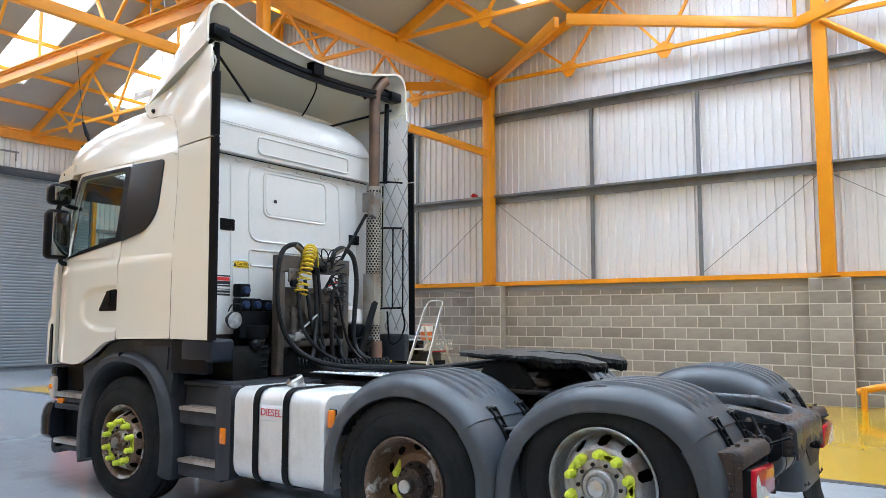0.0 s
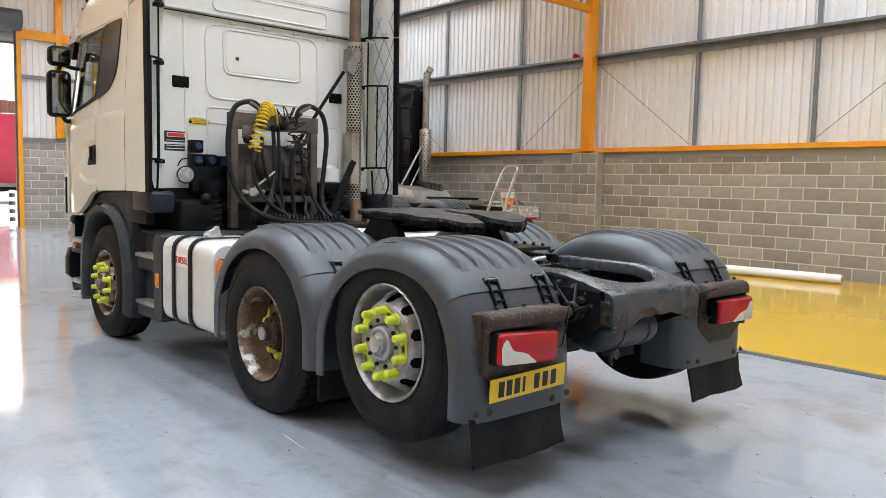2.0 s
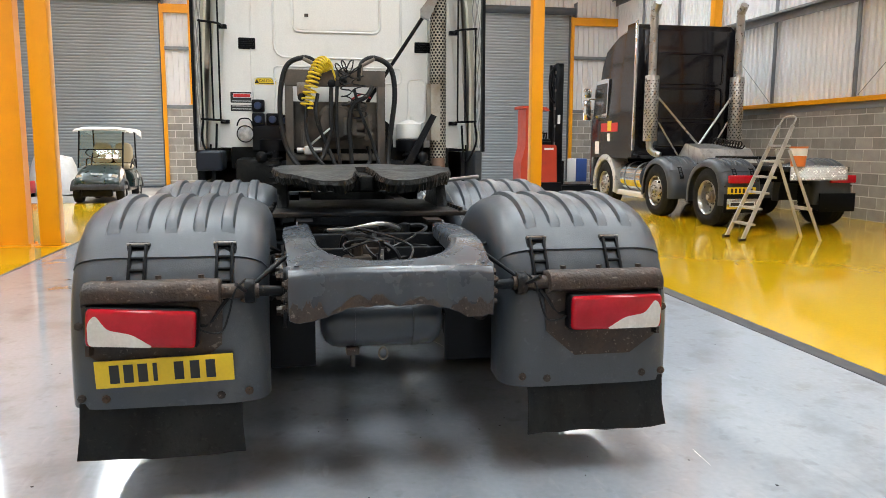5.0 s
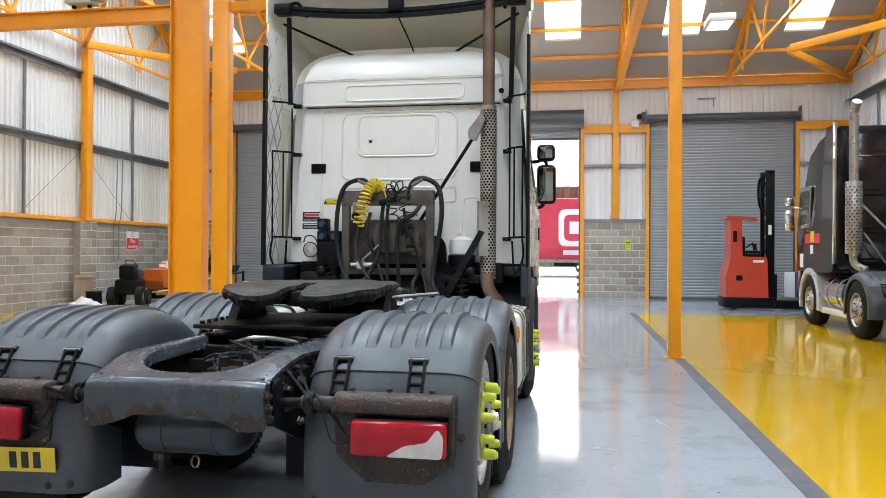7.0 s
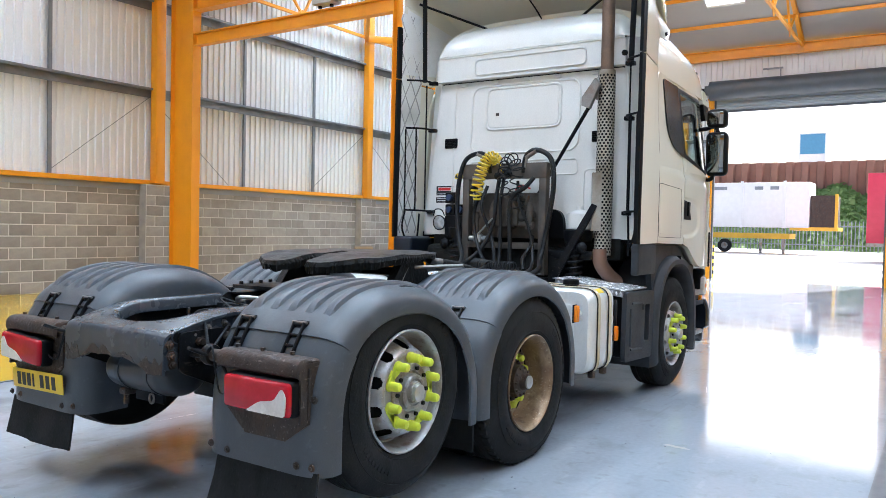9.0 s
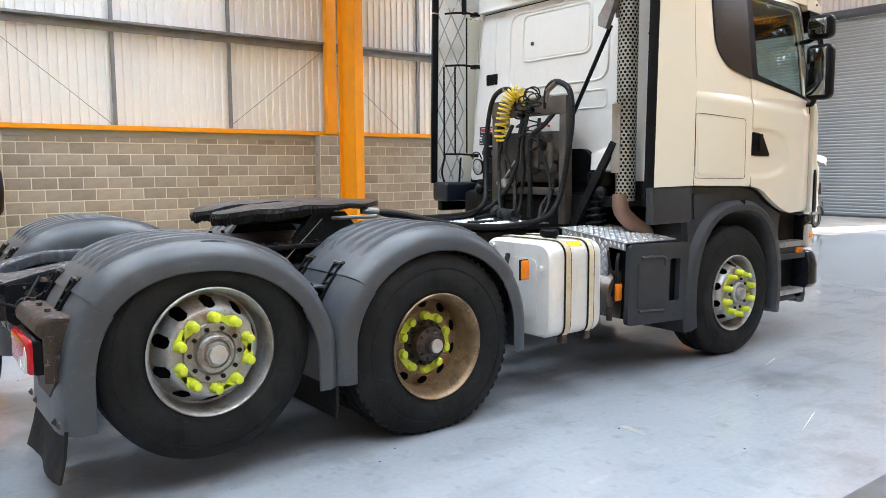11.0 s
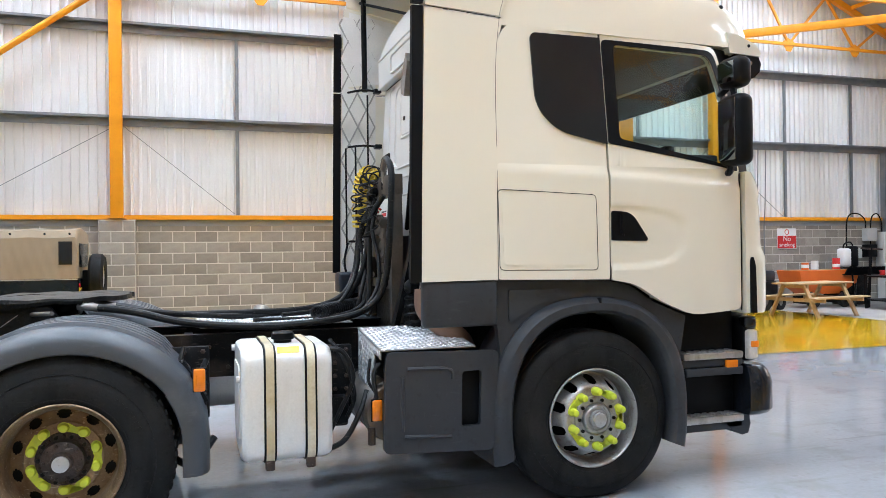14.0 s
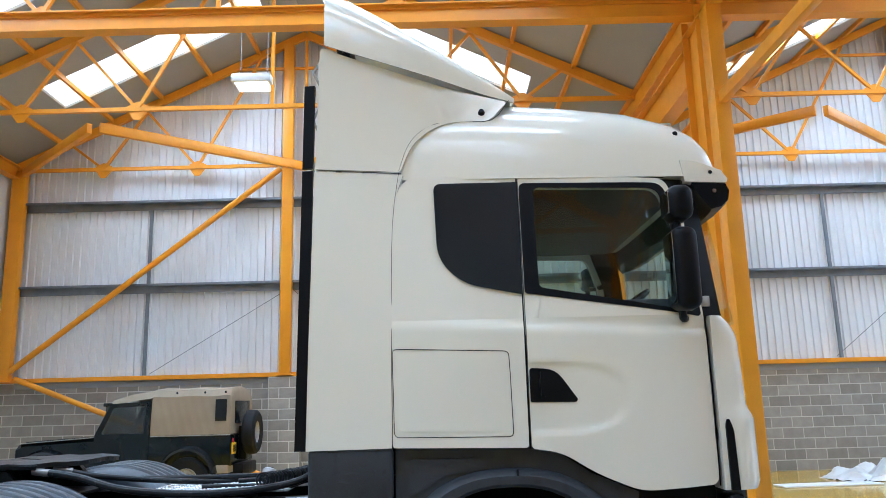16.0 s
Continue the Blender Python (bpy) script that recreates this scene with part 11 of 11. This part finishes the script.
for y0, y1, z0, z1 in ((-5.2, -1.2, 1.9, 4.3), (1.2, 5.5, 1.9, 4.3)):
    part("white_panel", sheet(BM(), rect(y0, z0, y1, z1, 0.5, 8), [rect(y0 + 0.35, z0 + 0.35, y1 - 0.35, z1 - 0.35, 0.4, 8)], lambda y, z, d: Vector((1.262 - d, y, z)), 0.008), WHITE_INK, t)
    part("white_bar", box(BM(), (1.25, y0 + 0.7, 2.7), (1.262, y1 - 0.7, 3.5)), WHITE_INK, t)
    part("white_bar", box(BM(), (1.25, y0 + 0.3, 1.35), (1.262, y1 - 0.3, 1.65)), WHITE_INK, t)
for y in (-3.6, -2.4, -1.2):
    part("tyre", lathe(BM(), [(0.25, -0.15), (0.5, -0.15), (0.52, 0), (0.5, 0.15), (0.25, 0.15)], along((1.1, y, 0.52), (2, y, 0.52)), 24, True), RUBBER, t)
    part("rim", rod(BM(), (1.1, y, 0.52), (1.27, y, 0.52), 0.27, 18), STEEL, t)
part("chassis", box(BM(), (-0.9, -5.5, 0.6), (0.9, 6.5, 1.0)), BLACK, t)
bm = BM()
n = 60
prof = []
for i in range(n):
    for k, d in ((0.0, 0.0), (0.4, 0.0), (0.5, 0.5), (0.9, 0.5)):
        prof.append((-45 + (i + k) * 1.5, d))
lo = [bm.verts.new((-84 + d, y, 0)) for y, d in prof]
hi = [bm.verts.new((-84 + d, y, 9.1)) for y, d in prof]
for i in range(len(prof) - 1):
    bm.faces.new((lo[i], lo[i + 1], hi[i + 1], hi[i]))
# The rust colour is paled to paint in the haze over the yard.
solid("sheet_pile_wall", bm, mat("rust_sheet_pile", (0.34, 0.17, 0.12), (0.27, 0.13, 0.09), 0.8, scale=0.6), "rusty brown sheet pile wall behind the yard", "wall", "structure", smooth=0)
# Foliage green is lightened likewise, with the bright haze put into its colour.
LEAF = mat("bank_foliage", (0.18, 0.27, 0.07), (0.12, 0.20, 0.05), 0.8, scale=0.6)
bm = BM()
random.seed(11)
ridge = [Vector((-83, y, 6.0 + 0.5 * math.sin(y * 0.7) + 0.3 * math.sin(y * 1.9))) for y in range(-24, 13)]
foot = [Vector((-73.5, y, -0.05)) for y in range(-24, 13)]
for a, b, c, d in zip(foot, foot[1:], ridge[1:], ridge):
    bm.faces.new([bm.verts.new(p) for p in (a, b, c, d)])
for k in range(6000):
    y = random.uniform(-23, 11)
    u = random.random()
    x, z = -83 + 9.2 * (1 - u), 0.1 + (5.9 + 0.5 * math.sin(y * 0.7) + 0.3 * math.sin(y * 1.9)) * u + random.uniform(-0.1, 0.3)
    r = random.uniform(0.15, 0.45)
    a = random.uniform(0, 6.28)
    m = Matrix.Translation((x, y, max(0.1, z))) @ Euler((random.uniform(-1, 1), random.uniform(-1, 1), a)).to_matrix().to_4x4()
    bm.faces.new([bm.verts.new(m @ Vector(p)) for p in ((-r, 0, 0), (0, -r * 0.4, 0.05), (r, 0, 0), (0, r * 0.4, 0.05))])
solid("hedge_bank", bm, LEAF, "green overgrown bank with shrubs and grass", "hedge", "stuff", smooth=0)
t = thing("palisade_fence", "grey steel palisade fence along the yard", "fence", (-72, 0, 0))
for z in (0.5, 2.2):
    part("fence_rail", box(BM(), (-0.03, -22, z), (0.03, 12, z + 0.08)), GALV, t)
pale = finish("pale", box(BM(), (-0.02, -0.04, 0), (0.02, 0.04, 2.7)), GALV, 0)
for k in range(110):
    o = new("pale", pale)
    o.parent = t
    o.location = (0.04, -21.8 + 0.3 * k, 0)
t = thing("far_building", "tall narrow white and blue clad building on the skyline", "building", (-123, -15.2, 0))
part("wall", box(BM(), (-3, -0.5, 0), (3, 3.2, 16.5)), CABIN, t)
part("blue_panel", box(BM(), (3.0, -0.3, 13.4), (3.05, 3.0, 16.3)), mat("blue_cladding", (0.10, 0.30, 0.48), (0.09, 0.27, 0.44), 0.5), t)
for y in (-3.05, 1.9):
    t = thing("bollard", "striped yellow and black bollard beside the doorway", "bollard", (X_W - 0.75, y, 0), group="door bollards")
    part("post", rod(BM(), (0, 0, 0), (0, 0, 1.05), 0.085, 20), PLATE if y < 0 else WHITE_INK, t)
    for z in (0.12, 0.36, 0.6, 0.84):
        part("stripe", lathe(BM(), [(0.0855, z), (0.0875, z + 0.005), (0.0875, z + 0.115), (0.0855, z + 0.12)], Matrix.Identity(4), 20), INK, t)

# ---- blockwork: single blocks in front of a mortar core ----
def block_mesh(w):
    bm = BM()
    box(bm, (-w / 2, -0.02, -0.1025), (w / 2, 0.005, 0.1025))
    bmesh.ops.bevel(bm, geom=[e for e in bm.edges if all(v.co.y > 0 for v in e.verts)], offset=0.004, segments=1, affect="EDGES")
    return finish("block", bm, BLOCK, 0)


BLOCKS = {}


def blockwork(wall, name, o, u, length, face, courses, near, z0=0.0):
    """Courses of blocks from o along u; face is the inward normal. Blocks inside near(x, y) are objects of their own."""
    o, u, f = Vector(o), Vector(u), Vector(face)
    bm = BM()
    a, b = o - f * 0.10, o + u * length
    box(bm, (a.x, a.y, z0), (b.x, b.y, z0 + courses * 0.225 + 0.012))
    core = part(name, bm, MORTAR, wall, "pale mortar joints of the blockwork")
    ang = math.atan2(-f.x, f.y)
    far = BM()
    for c in range(courses):
        z = z0 + 0.225 * (c + 0.5)
        x = -0.225 if c % 2 else 0.0
        while x < length - 0.02:
            s, e = max(x, 0.0), min(x + 0.45, length)
            x += 0.45
            w = round(e - s - 0.020, 3)
            if w < 0.05:
                continue
            p = o + u * ((s + e) / 2)
            m = Matrix.Translation((p.x, p.y, z)) @ Matrix.Rotation(ang, 4, "Z")
            if near(p.x, p.y):
                if w not in BLOCKS:
                    BLOCKS[w] = block_mesh(w)
                ob = new("block", BLOCKS[w])
                ob.parent = core
                ob.matrix_local = m
            else:
                vs = bmesh.ops.create_cube(far, size=1, matrix=m @ Matrix.Translation((0, -0.0075, 0)) @ Matrix.Diagonal((w, 0.025, 0.205, 1)))
    if far.verts:
        ob = part("far_blocks", far, BLOCK_FAR, core, "grey-brown concrete blocks", 0)
        tagged(ob, kind="stuff")
    else:
        far.free()
    return core


blockwork(wall_n, "block_wall", (X_W + 0.1, Y_N - 0.05, 0), (1, 0, 0), X_E - X_W - 0.1, (0, -1, 0), 10, lambda x, y: -7.0 < x < 5.0)
blockwork(wall_s, "block_wall", (X_W + 0.1, Y_S + 0.05, 0), (1, 0, 0), X_E - X_W - 0.1, (0, 1, 0), 10, lambda x, y: -7.5 < x < 5.0)
for wall, y, s in ((wall_n, Y_N, -1), (wall_s, Y_S, 1)):
    for x in (VALLEY, RIDGE_E + 0.4, RIDGE_W - 0.2):
        blockwork(wall, "block_pier", (x - 0.34, y + s * 0.28, 0), (1, 0, 0), 0.68, (0, s, 0), 10, lambda a, b: abs(a - VALLEY) < 9)
        bm = BM()
        box(bm, (x - 0.345, y + s * 0.05, 0), (x + 0.345, y + s * 0.275, 2.26))
        part("pier_core", bm, BLOCK_FAR, wall)
for a, b in zip(ys[::2], ys[1::2]):
    a, b = max(a + 0.1, Y_S), min(b - 0.1, Y_N)
    blockwork(wall_w, "block_wall", (X_W + 0.04, a, 0), (0, 1, 0), b - a, (1, 0, 0), 11, lambda x, y: -4 < y < 5)
    bm = BM()
    box(bm, (X_W - 0.05, a, 2.49), (X_W + 0.08, b, 2.6))
    part("sill_angle", bm, GALV, wall_w)
